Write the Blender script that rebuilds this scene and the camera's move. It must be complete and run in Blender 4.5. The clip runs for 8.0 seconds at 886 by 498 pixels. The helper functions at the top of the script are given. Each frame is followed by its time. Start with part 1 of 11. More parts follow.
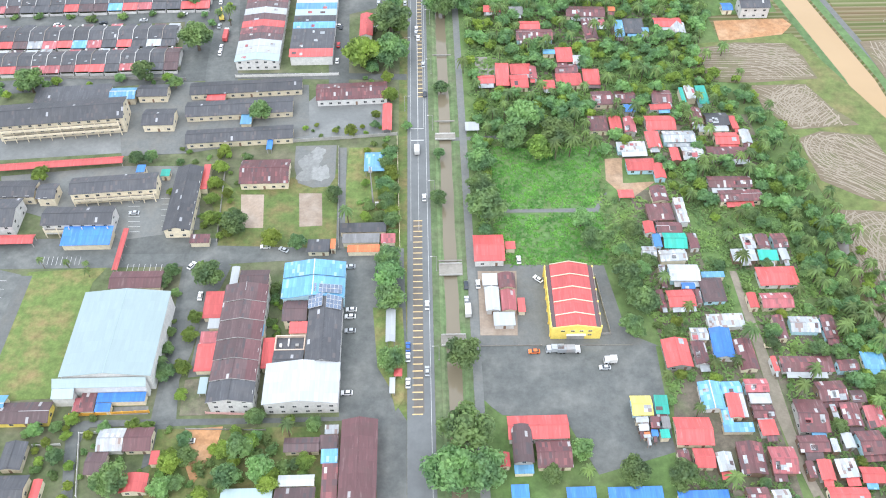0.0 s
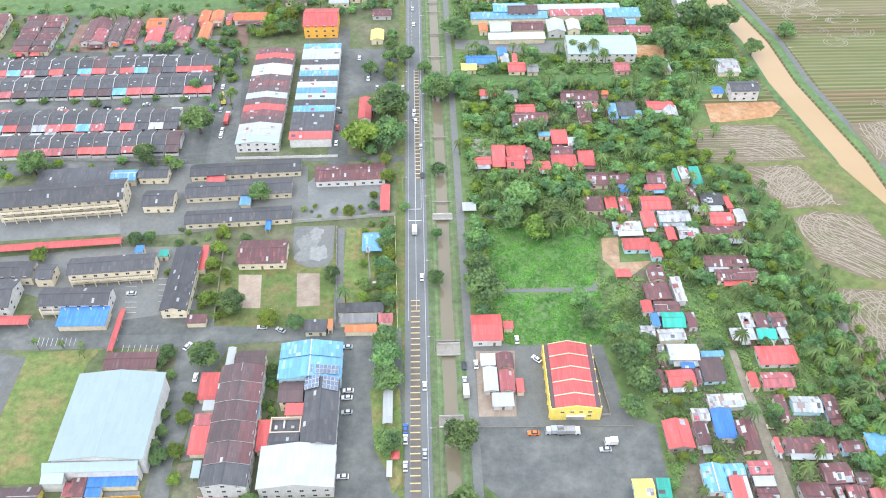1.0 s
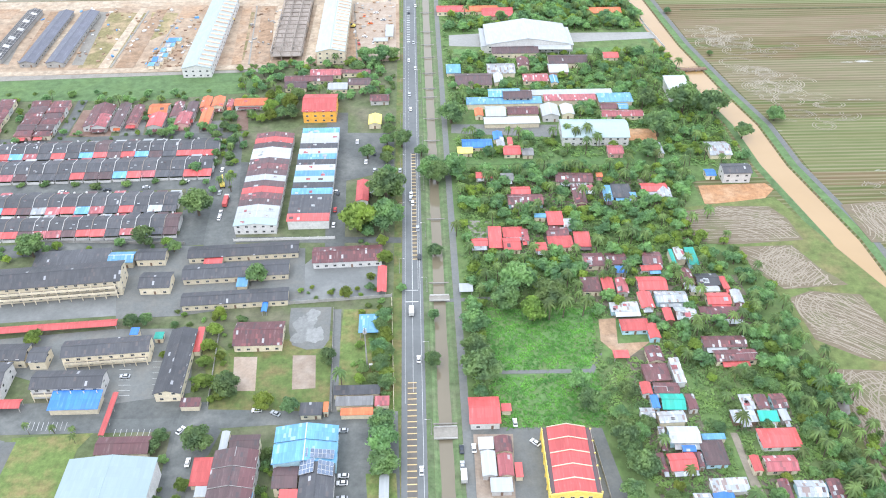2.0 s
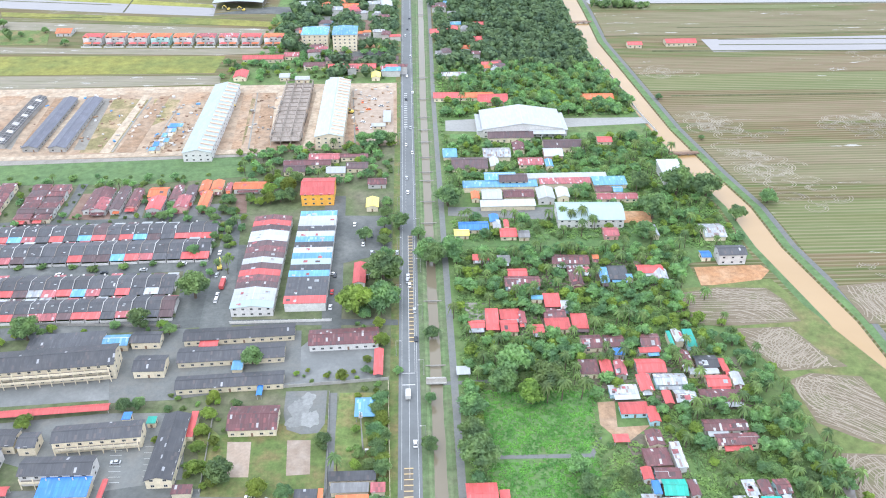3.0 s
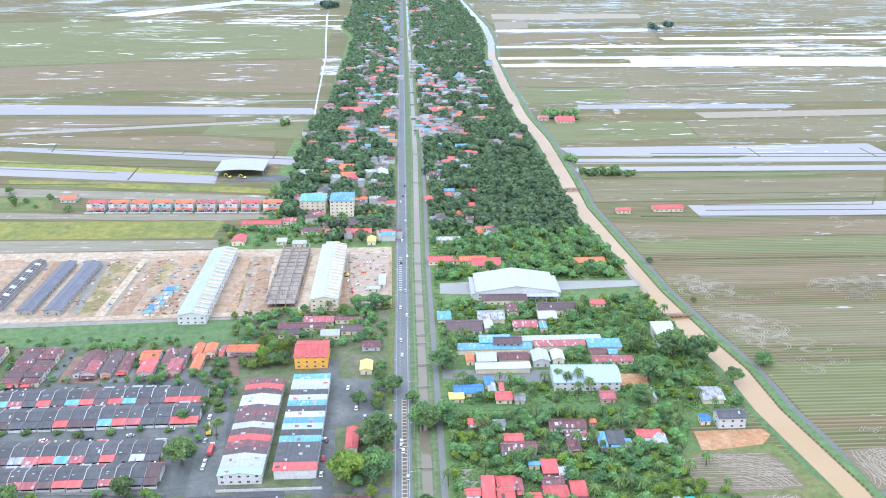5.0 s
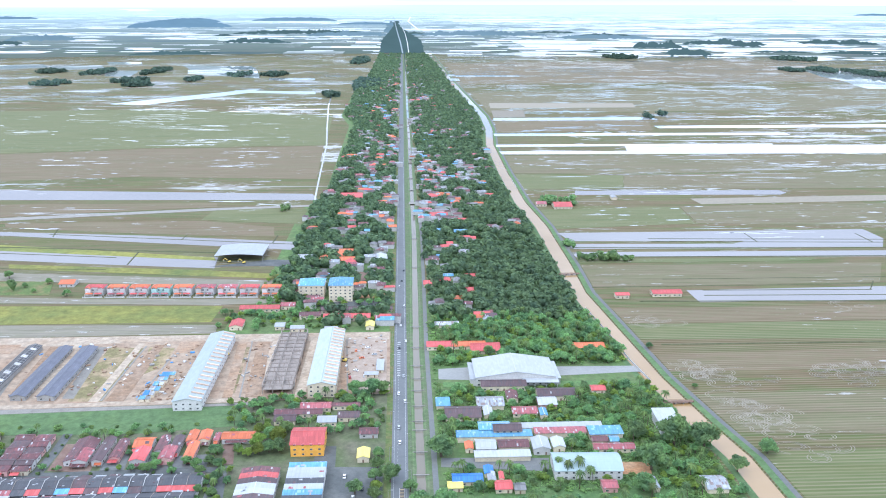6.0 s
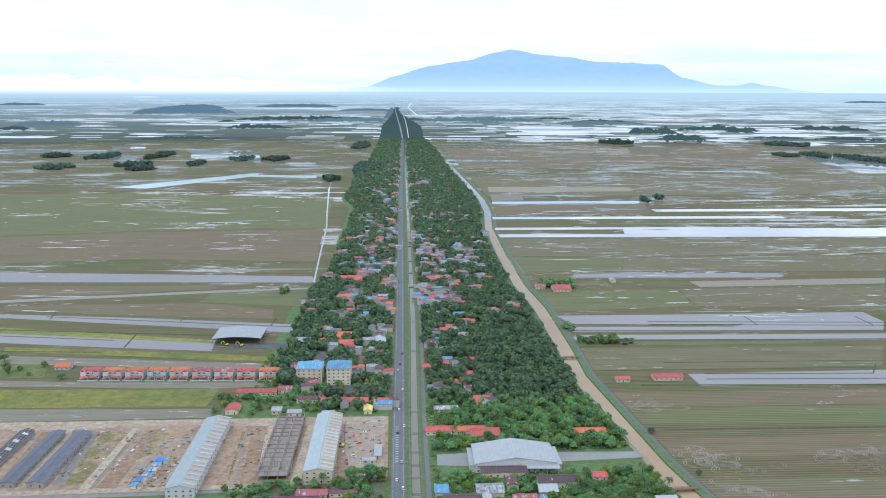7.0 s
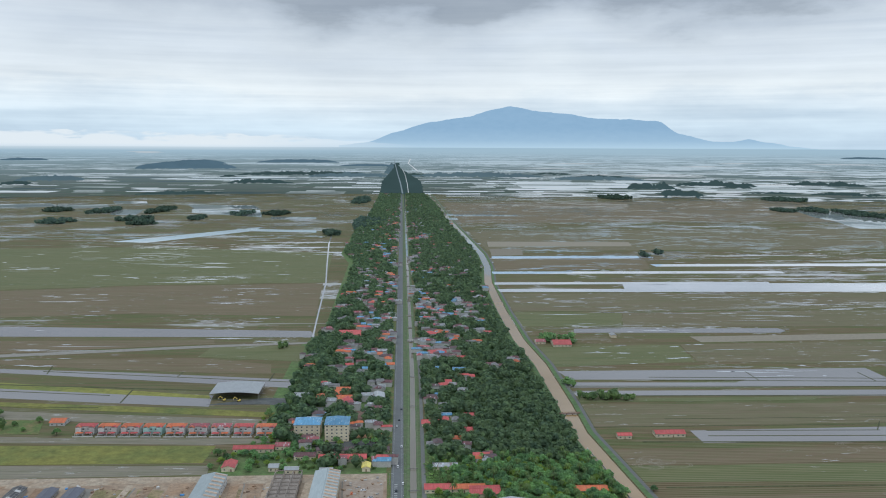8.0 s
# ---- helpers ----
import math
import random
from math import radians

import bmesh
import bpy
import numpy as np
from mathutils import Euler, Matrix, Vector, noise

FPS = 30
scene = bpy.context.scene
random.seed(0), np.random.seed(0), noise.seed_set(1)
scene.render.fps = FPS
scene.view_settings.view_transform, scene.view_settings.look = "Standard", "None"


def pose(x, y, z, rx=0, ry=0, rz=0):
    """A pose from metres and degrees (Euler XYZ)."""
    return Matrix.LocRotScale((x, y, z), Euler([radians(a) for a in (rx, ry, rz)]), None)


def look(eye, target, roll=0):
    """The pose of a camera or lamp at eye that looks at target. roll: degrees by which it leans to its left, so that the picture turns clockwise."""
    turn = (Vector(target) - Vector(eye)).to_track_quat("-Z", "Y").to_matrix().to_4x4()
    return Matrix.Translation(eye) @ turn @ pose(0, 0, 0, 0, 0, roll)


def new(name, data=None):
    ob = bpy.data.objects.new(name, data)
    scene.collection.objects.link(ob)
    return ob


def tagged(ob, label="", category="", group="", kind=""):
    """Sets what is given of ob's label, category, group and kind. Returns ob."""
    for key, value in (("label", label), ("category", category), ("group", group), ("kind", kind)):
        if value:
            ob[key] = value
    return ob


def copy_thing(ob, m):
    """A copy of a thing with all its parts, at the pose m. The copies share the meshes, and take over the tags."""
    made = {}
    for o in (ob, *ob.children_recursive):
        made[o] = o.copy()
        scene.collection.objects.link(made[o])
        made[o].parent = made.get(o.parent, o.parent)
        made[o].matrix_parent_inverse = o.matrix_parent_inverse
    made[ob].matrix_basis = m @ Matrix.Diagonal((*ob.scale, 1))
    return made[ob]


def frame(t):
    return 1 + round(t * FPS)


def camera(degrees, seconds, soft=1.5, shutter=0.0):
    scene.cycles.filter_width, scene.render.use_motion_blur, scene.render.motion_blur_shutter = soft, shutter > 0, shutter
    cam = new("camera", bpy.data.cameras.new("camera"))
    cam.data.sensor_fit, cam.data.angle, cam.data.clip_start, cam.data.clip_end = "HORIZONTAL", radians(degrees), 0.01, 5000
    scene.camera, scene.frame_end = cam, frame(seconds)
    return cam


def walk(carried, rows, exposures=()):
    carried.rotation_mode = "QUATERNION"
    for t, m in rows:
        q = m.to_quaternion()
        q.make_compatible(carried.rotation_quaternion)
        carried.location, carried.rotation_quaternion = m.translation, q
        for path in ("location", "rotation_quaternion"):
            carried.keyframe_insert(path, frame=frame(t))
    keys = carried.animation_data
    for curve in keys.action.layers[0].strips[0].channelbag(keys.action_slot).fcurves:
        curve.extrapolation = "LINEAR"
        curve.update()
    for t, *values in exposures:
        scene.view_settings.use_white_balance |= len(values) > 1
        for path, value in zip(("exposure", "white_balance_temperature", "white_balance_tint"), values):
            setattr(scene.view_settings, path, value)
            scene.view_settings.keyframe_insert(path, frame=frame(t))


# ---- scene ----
EXPOSURES = [(0.0, 0.77, 6150, 10), (2.5, 0.77, 5950, 11), (3.5, 0.74, 5780, 11), (4.5, 0.71, 5600, 12), (6.0, 0.53, 5400, 12), (6.5, 0.24, 5450, 11), (7.0, -0.21, 5600, 9), (7.5, -0.65, 5750, 7), (8.0, -0.78, 5850, 6)]
cam = camera(55.1, 8.0, soft=1.05)
EYE = 260.0
# seconds, pitch, yaw, roll of a hovering drone that tilts its camera up
TURNS = [
    (0, -49.07, -1.38, -0.20),
    (0.5, -46.39, -1.51, -0.18),
    (1, -43.70, -1.64, -0.16),
    (1.5, -40.98, -1.79, -0.14),
    (3, -32.70, -2.20, -0.06),
    (3.5, -29.93, -2.33, -0.05),
    (4, -27.14, -2.45, -0.01),
    (4.5, -24.51, -2.56, 0.02),
    (6, -16.06, -2.70, 0.13),
    (6.5, -13.26, -2.74, 0.18),
    (7, -10.49, -2.75, 0.19),
    (7.5, -7.87, -2.76, 0.23),
    (8, -6.81, -2.76, 0.27),
]
walk(cam, [(t, pose(0, 0, EYE, 90 + pitch, 0, yaw) @ pose(0, 0, 0, 0, 0, roll)) for t, pitch, yaw, roll in TURNS],
     exposures=EXPOSURES)

# ---- sky and sun ----
world = bpy.data.worlds.new("overcast_sky")
scene.world = world
world.use_nodes = True
wt = world.node_tree
bg = wt.nodes["Background"]
bg.inputs["Strength"].default_value = 1.0
sky = wt.nodes.new("ShaderNodeTexSky")
sky.sky_type, sky.sun_disc = "NISHITA", False
sky.sun_elevation, sky.sun_rotation, sky.dust_density = radians(54), radians(210), 3.0
tc = wt.nodes.new("ShaderNodeTexCoord")
sep = wt.nodes.new("ShaderNodeSeparateXYZ")
wt.links.new(tc.outputs["Generated"], sep.inputs[0])


def sky_math(op, a, b=0.0):
    n = wt.nodes.new("ShaderNodeMath")
    n.operation = op
    for s, v in zip(n.inputs, (a, b)):
        if isinstance(v, (int, float)):
            s.default_value = v
        else:
            wt.links.new(v, s)
    return n.outputs[0]


def sky_ramp(fac, stops):
    r = wt.nodes.new("ShaderNodeValToRGB")
    e = r.color_ramp.elements
    while len(e) < len(stops):
        e.new(0.5)
    for k, (p, c) in enumerate(stops):
        e[k].position, e[k].color = p, (*c, 1.0)
    wt.links.new(fac, r.inputs["Fac"])
    return r.outputs["Color"]


def sky_mix(fac, a, b):
    n = wt.nodes.new("ShaderNodeMix")
    n.data_type = "RGBA"
    for s, v in ((n.inputs[0], fac), (n.inputs[6], a), (n.inputs[7], b)):
        if isinstance(v, (int, float)):
            s.default_value = v
        else:
            wt.links.new(v, s)
    return n.outputs[2]


# layers of cloud: soft billows, thin bright streaks low down, broad grey banks higher up
def sky_noise(stretch, shift, detail, rough):
    m = wt.nodes.new("ShaderNodeMapping")
    m.inputs["Scale"].default_value, m.inputs["Location"].default_value = stretch, shift
    wt.links.new(tc.outputs["Generated"], m.inputs["Vector"])
    n = wt.nodes.new("ShaderNodeTexNoise")
    n.inputs["Scale"].default_value, n.inputs["Detail"].default_value, n.inputs["Roughness"].default_value = 1.0, detail, rough
    wt.links.new(m.outputs[0], n.inputs["Vector"])
    return sky_math("SUBTRACT", n.outputs["Fac"], 0.5)


height = sky_math("MAXIMUM", sep.outputs["Z"], 0.0)
billow = sky_noise((7.0, 7.0, 22.0), (3.1, 0.4, 1.7), 7.0, 0.58)
streak = sky_noise((2.6, 2.6, 95.0), (0.7, 2.0, 0.3), 5.0, 0.55)
broad = sky_noise((3.2, 3.2, 9.0), (5.2, 1.3, 0.9), 6.0, 0.55)
rise_in = sky_ramp(height, [(0.03, (0.15, 0.15, 0.15)), (0.10, (1, 1, 1))])
level = sky_math("ADD", height, sky_math("MULTIPLY", rise_in, sky_math("ADD", sky_math("MULTIPLY", billow, 0.09), sky_math("MULTIPLY", broad, 0.13))))
lean = sky_ramp(sky_math("ADD", sky_math("MULTIPLY", sep.outputs["X"], 0.5), 0.5), [(0.28, (0.20, 0.20, 0.20)), (0.42, (0.28, 0.28, 0.28)), (0.455, (0.80, 0.80, 0.80)), (0.54, (0.86, 0.86, 0.86)), (0.59, (0.42, 0.42, 0.42)), (0.63, (0.62, 0.62, 0.62)), (0.70, (0.48, 0.48, 0.48))])
level = sky_math("ADD", level, sky_math("MULTIPLY", rise_in, sky_math("MULTIPLY", sky_math("SUBTRACT", lean, 0.5), 0.055)))
level = sky_math("ADD", level, sky_math("MULTIPLY", streak, 0.03))
cloud = sky_ramp(level, [(0.0, (1.06, 1.22, 1.34)), (0.03, (1.16, 1.29, 1.38)), (0.055, (1.30, 1.35, 1.38)), (0.072, (1.42, 1.41, 1.38)), (0.084, (1.33, 1.33, 1.32)), (0.11, (1.22, 1.23, 1.25)), (0.138, (1.09, 1.10, 1.12)), (0.156, (0.88, 0.90, 0.94)), (0.172, (0.60, 0.62, 0.66)), (0.20, (0.60, 0.62, 0.66)), (0.27, (0.78, 0.83, 0.88)), (0.45, (1.2, 1.25, 1.33)), (1.0, (1.4, 1.45, 1.52))])
fine = sky_ramp(sky_math("ADD", sky_math("ADD", billow, streak), 0.5), [(0.25, (0.86, 0.87, 0.89)), (0.75, (1.13, 1.12, 1.10))])
n_mul = wt.nodes.new("ShaderNodeMix")
n_mul.data_type, n_mul.blend_type = "RGBA", "MULTIPLY"
n_mul.inputs[0].default_value = 1.0
wt.links.new(cloud, n_mul.inputs[6])
wt.links.new(fine, n_mul.inputs[7])
wt.links.new(sky_mix(0.03, n_mul.outputs[2], sky.outputs["Color"]), bg.inputs["Color"])

sun = new("sun", bpy.data.lights.new("sun", "SUN"))
sun.data.energy, sun.data.angle, sun.data.color = 0.6, radians(20), (1.0, 0.96, 0.9)
sun.matrix_basis = look((0, 0, 500), (40, 70, 390))

# ---- materials ----
def nodes_of(name):
    m = bpy.data.materials.new(name)
    m.use_nodes = True
    nt = m.node_tree
    return m, nt, nt.nodes["Principled BSDF"]


def link(nt, a, b):
    nt.links.new(a, b)


def noise_node(nt, vec, scale, detail=4.0, rough=0.6):
    n = nt.nodes.new("ShaderNodeTexNoise")
    n.inputs["Scale"].default_value, n.inputs["Detail"].default_value, n.inputs["Roughness"].default_value = scale, detail, rough
    link(nt, vec, n.inputs["Vector"])
    return n.outputs["Fac"]


def ramp(nt, fac, stops):
    r = nt.nodes.new("ShaderNodeValToRGB")
    e = r.color_ramp.elements
    while len(e) < len(stops):
        e.new(0.5)
    for k, (p, c) in enumerate(stops):
        e[k].position, e[k].color = p, (*c, 1.0)
    link(nt, fac, r.inputs["Fac"])
    return r.outputs["Color"]


def mix(nt, fac, a, b, mode="MIX"):
    n = nt.nodes.new("ShaderNodeMix")
    n.data_type, n.blend_type = "RGBA", mode
    for sock, v in ((n.inputs[0], fac), (n.inputs[6], a), (n.inputs[7], b)):
        if isinstance(v, (int, float)):
            sock.default_value = v
        elif isinstance(v, tuple):
            sock.default_value = (*v, 1.0)
        else:
            link(nt, v, sock)
    return n.outputs[2]


def math_node(nt, op, a, b=0.0):
    n = nt.nodes.new("ShaderNodeMath")
    n.operation = op
    for sock, v in zip(n.inputs, (a, b)):
        if isinstance(v, (int, float)):
            sock.default_value = v
        else:
            link(nt, v, sock)
    return n.outputs[0]


def place_vec(nt, sx=1.0, sy=1.0, sz=1.0):
    g = nt.nodes.new("ShaderNodeNewGeometry")
    v = nt.nodes.new("ShaderNodeVectorMath")
    v.operation = "MULTIPLY"
    link(nt, g.outputs["Position"], v.inputs[0])
    v.inputs[1].default_value = (sx, sy, sz)
    return v.outputs[0]


def bump(nt, bsdf, height, strength=0.3, dist=0.1):
    b = nt.nodes.new("ShaderNodeBump")
    b.inputs["Strength"].default_value, b.inputs["Distance"].default_value = strength, dist
    link(nt, height, b.inputs["Height"])
    link(nt, b.outputs["Normal"], bsdf.inputs["Normal"])


def shade(c, k):
    return tuple(min(1.0, v * k) for v in c)


def surface(name, rgb, rough=0.7, metal=0.0, stain=(0.12, 0.10, 0.08), amount=0.35, big=0.12, small=2.5, vary=0.2, relief=0.2, worn=None):
    """A weathered paint, sheet or earth: two scales of variation and a spread from object to object."""
    m, nt, b = nodes_of(name)
    v = place_vec(nt)
    n1, n2 = noise_node(nt, v, big, 5.0), noise_node(nt, v, small, 3.0, 0.7)
    base = mix(nt, n2, shade(rgb, 1.0 - vary), shade(rgb, 1.0 + vary))
    f = math_node(nt, "MULTIPLY", ramp(nt, n1, [(0.45, (0, 0, 0)), (0.75, (1, 1, 1))]), amount)
    col = mix(nt, f, base, stain)
    n3 = noise_node(nt, v, 1.3 * math.sqrt(big * small), 7.0, 0.68)
    worn = (0.34 if big < 0.11 else 0.14) if worn is None else worn
    col = mix(nt, 1.0, col, ramp(nt, n3, [(0.3, (1 - worn, 1 - worn, 1 - worn)), (0.7, (1 + worn, 1 + worn, 1 + worn))]), "MULTIPLY")
    info = nt.nodes.new("ShaderNodeObjectInfo")
    k = math_node(nt, "ADD", math_node(nt, "MULTIPLY", info.outputs["Random"], 0.3), 0.85)
    hsv = nt.nodes.new("ShaderNodeHueSaturation")
    link(nt, k, hsv.inputs["Value"])
    link(nt, col, hsv.inputs["Color"])
    link(nt, hsv.outputs["Color"], b.inputs["Base Color"])
    b.inputs["Roughness"].default_value, b.inputs["Metallic"].default_value = rough, metal
    bump(nt, b, n2, relief, 0.05)
    return m


def sheet_roof(name, rgb, rust=(0.16, 0.07, 0.04), amount=0.3, rough=0.5, pale=0.12, even=0.0, odd=()):
    """Corrugated metal sheets: seams down the slope, streaks, rusty and faded sheets."""
    m, nt, b = nodes_of(name)
    tc = nt.nodes.new("ShaderNodeTexCoord")
    v = tc.outputs["Object"]
    vm = nt.nodes.new("ShaderNodeVectorMath")
    vm.operation = "MULTIPLY"
    link(nt, v, vm.inputs[0])
    vm.inputs[1].default_value = (1.3, 0.16, 0.3)
    streak = noise_node(nt, vm.outputs[0], 0.9, 4.0, 0.65)
    n1 = noise_node(nt, place_vec(nt), 0.16, 5.0)
    br = nt.nodes.new("ShaderNodeTexBrick")
    br.inputs["Scale"].default_value = 1.0
    br.inputs["Brick Width"].default_value, br.inputs["Row Height"].default_value, br.inputs["Mortar Size"].default_value = 1.6, 4.5, 0.035
    br.offset = 0.0
    br.inputs["Color1"].default_value, br.inputs["Color2"].default_value, br.inputs["Mortar"].default_value = (1.0, 1.0, 1.0, 1), (0.62, 0.62, 0.62, 1), (0.5, 0.5, 0.5, 1)
    link(nt, v, br.inputs["Vector"])
    base = mix(nt, streak, shade(rgb, 0.66 + 0.26 * even), shade(rgb, 1.28 - 0.2 * even))
    base = mix(nt, 0.55 - 0.4 * even, base, mix(nt, 1.0, base, br.outputs["Color"], "MULTIPLY"))
    f = math_node(nt, "MULTIPLY", ramp(nt, n1, [(0.5, (0, 0, 0)), (0.68, (1, 1, 1))]), amount)
    col = mix(nt, f, base, rust)
    f2 = math_node(nt, "MULTIPLY", ramp(nt, streak, [(0.58, (0, 0, 0)), (0.72, (1, 1, 1))]), pale)
    col = mix(nt, f2, col, (0.62, 0.6, 0.58))
    if odd:
        snap = nt.nodes.new("ShaderNodeVectorMath")
        snap.operation = "SNAP"
        link(nt, v, snap.inputs[0])
        snap.inputs[1].default_value = (0.95, 2.1, 50.0)
        obj = nt.nodes.new("ShaderNodeObjectInfo")
        pick = nt.nodes.new("ShaderNodeTexWhiteNoise")
        pick.noise_dimensions = "4D"
        link(nt, snap.outputs[0], pick.inputs["Vector"])
        link(nt, math_node(nt, "MULTIPLY", obj.outputs["Random"], 97.0), pick.inputs["W"])
        for low, high, sheet in odd:
            hit = math_node(nt, "MULTIPLY", math_node(nt, "GREATER_THAN", pick.outputs["Value"], low), math_node(nt, "LESS_THAN", pick.outputs["Value"], high))
            col = mix(nt, math_node(nt, "MULTIPLY", hit, 0.8), col, sheet)
    info = nt.nodes.new("ShaderNodeObjectInfo")
    k = math_node(nt, "ADD", math_node(nt, "MULTIPLY", info.outputs["Random"], 0.34), 0.83)
    hsv = nt.nodes.new("ShaderNodeHueSaturation")
    link(nt, k, hsv.inputs["Value"])
    link(nt, col, hsv.inputs["Color"])
    link(nt, hsv.outputs["Color"], b.inputs["Base Color"])
    b.inputs["Roughness"].default_value = rough
    w = nt.nodes.new("ShaderNodeTexWave")
    w.bands_direction = "X"
    w.inputs["Scale"].default_value = 1.6
    link(nt, v, w.inputs["Vector"])
    bump(nt, b, w.outputs["Fac"], 0.25, 0.06)
    return m


ROOF = {
    "red": sheet_roof("red_roof", (0.56, 0.10, 0.095), amount=0.10, pale=0.1),
    "rose": sheet_roof("rose_roof", (0.38, 0.105, 0.115), amount=0.25, pale=0.2, odd=((0.0, 0.06, (0.42, 0.40, 0.40)), (0.06, 0.2, (0.20, 0.075, 0.08)))),
    "orange": sheet_roof("orange_tile_roof", (0.62, 0.16, 0.06), amount=0.2),
    "maroon": sheet_roof("maroon_rusty_roof", (0.155, 0.062, 0.066), rust=(0.105, 0.06, 0.055), amount=0.7, pale=0.16, odd=((0.0, 0.035, (0.46, 0.46, 0.46)), (0.04, 0.11, (0.24, 0.085, 0.085)), (0.12, 0.24, (0.085, 0.055, 0.06)))),
    "wine": sheet_roof("wine_red_tile_roof", (0.135, 0.060, 0.064), rust=(0.105, 0.058, 0.056), amount=0.6, pale=0.10, odd=((0.0, 0.004, (0.4, 0.4, 0.4)), (0.05, 0.15, (0.115, 0.055, 0.058)))),
    "brown": sheet_roof("brown_roof", (0.108, 0.066, 0.068), rust=(0.07, 0.054, 0.056), amount=0.5, pale=0.06, odd=((0.0, 0.012, (0.4, 0.4, 0.4)), (0.05, 0.14, (0.07, 0.06, 0.065)))),
    "dark": sheet_roof("dark_grey_roof", (0.068, 0.070, 0.078), rust=(0.092, 0.088, 0.088), amount=0.5, pale=0.05, odd=((0.0, 0.008, (0.4, 0.4, 0.42)), (0.03, 0.08, (0.10, 0.085, 0.085)))),
    "slate": sheet_roof("slate_grey_new_roof", (0.12, 0.125, 0.155), rust=(0.10, 0.10, 0.11), amount=0.3, pale=0.1),
    "white": sheet_roof("white_roof", (0.41, 0.43, 0.44), rust=(0.42, 0.45, 0.43), amount=0.25, pale=0.0, even=0.6),
    "pale": sheet_roof("pale_blue_white_roof", (0.305, 0.385, 0.392), rust=(0.35, 0.42, 0.425), amount=0.2, pale=0.05, even=1.0),
    "milky": sheet_roof("milky_white_new_roof", (0.365, 0.415, 0.42), rust=(0.42, 0.455, 0.455), amount=0.3, pale=0.15, even=0.7),
    "zinc": sheet_roof("zinc_roof", (0.37, 0.395, 0.41), rust=(0.26, 0.19, 0.15), amount=0.45, pale=0.25, odd=((0.0, 0.12, (0.20, 0.13, 0.11)), (0.13, 0.26, (0.27, 0.29, 0.31)), (0.27, 0.36, (0.50, 0.53, 0.55)))),
    "sky": sheet_roof("light_blue_roof", (0.135, 0.335, 0.53), amount=0.10, pale=0.15, odd=((0.0, 0.05, (0.10, 0.24, 0.42)), (0.06, 0.12, (0.30, 0.45, 0.55)))),
    "blue": sheet_roof("blue_roof", (0.05, 0.19, 0.55), rust=(0.1, 0.16, 0.3), amount=0.2, pale=0.08),
    "teal": sheet_roof("teal_roof", (0.03, 0.36, 0.28), amount=0.1, pale=0.1),
    "yellow": sheet_roof("yellow_roof", (0.78, 0.66, 0.16), amount=0.15, pale=0.1),
    "grey": sheet_roof("grey_roof", (0.22, 0.22, 0.22), rust=(0.16, 0.14, 0.12), amount=0.4, pale=0.2),
}
ROOF_WORDS = {"red": "salmon-red metal", "rose": "faded rose metal", "orange": "orange tiled", "maroon": "rusty maroon metal", "wine": "wine-red tiled", "brown": "dark brown",
              "dark": "dark grey", "slate": "slate-grey", "white": "white metal", "pale": "pale bluish white", "milky": "milky white metal", "zinc": "patched zinc", "sky": "light blue metal",
              "blue": "bright blue metal", "teal": "teal green metal", "yellow": "yellow metal", "grey": "weathered grey"}
WALL = {
    "cream": surface("cream_plaster", (0.66, 0.58, 0.43), 0.85, amount=0.25),
    "white": surface("white_plaster", (0.56, 0.55, 0.53), 0.85, amount=0.2),
    "raw": surface("raw_brown_concrete", (0.30, 0.26, 0.225), 0.9, amount=0.5),
    "tan": surface("tan_firewall_plaster", (0.56, 0.44, 0.35), 0.85, amount=0.3),
    "peach": surface("peach_parapet_plaster", (0.66, 0.50, 0.38), 0.85, amount=0.2),
    "grey": surface("grey_cement", (0.34, 0.33, 0.31), 0.9, amount=0.4),
    "teal": surface("pale_teal_plaster", (0.42, 0.62, 0.58), 0.8, amount=0.3),
    "timber": surface("weathered_boards", (0.20, 0.13, 0.09), 0.9, amount=0.4),
    "yellow": surface("yellow_paint", (0.80, 0.62, 0.14), 0.7, amount=0.12),
    "blue": surface("pale_blue_plaster", (0.42, 0.62, 0.70), 0.8, amount=0.15),
    "pink": surface("pink_plaster", (0.62, 0.36, 0.33), 0.85, amount=0.2),
    "orange": surface("orange_paint", (0.75, 0.38, 0.06), 0.7, amount=0.1),
}
M_GLASS = surface("dark_window_glass", (0.05, 0.055, 0.06), 0.15, amount=0.0, relief=0.02)
M_ASPHALT = surface("asphalt", (0.096, 0.103, 0.099), 0.8, stain=(0.178, 0.181, 0.168), amount=0.9, big=0.06, small=0.9, vary=0.2, worn=0.2)
M_ROAD = surface("road_asphalt", (0.132, 0.140, 0.142), 0.85, stain=(0.098, 0.104, 0.106), amount=0.6, big=0.03, small=1.0, vary=0.08, worn=0.10)
M_LANE = surface("worn_lane_asphalt", (0.140, 0.146, 0.140), 0.9, stain=(0.19, 0.175, 0.145), amount=0.5, big=0.1, small=1.0, worn=0.12)
M_CONC = surface("concrete", (0.25, 0.235, 0.205), 0.9, amount=0.45, big=0.15)
M_WETCONC = surface("wet_concrete_yard", (0.145, 0.152, 0.148), 0.6, stain=(0.26, 0.265, 0.255), amount=0.6, big=0.06, vary=0.1, worn=0.12)
M_PALECONC = surface("pale_new_concrete", (0.33, 0.33, 0.31), 0.8, stain=(0.24, 0.24, 0.23), amount=0.6, big=0.05, vary=0.08, worn=0.1)
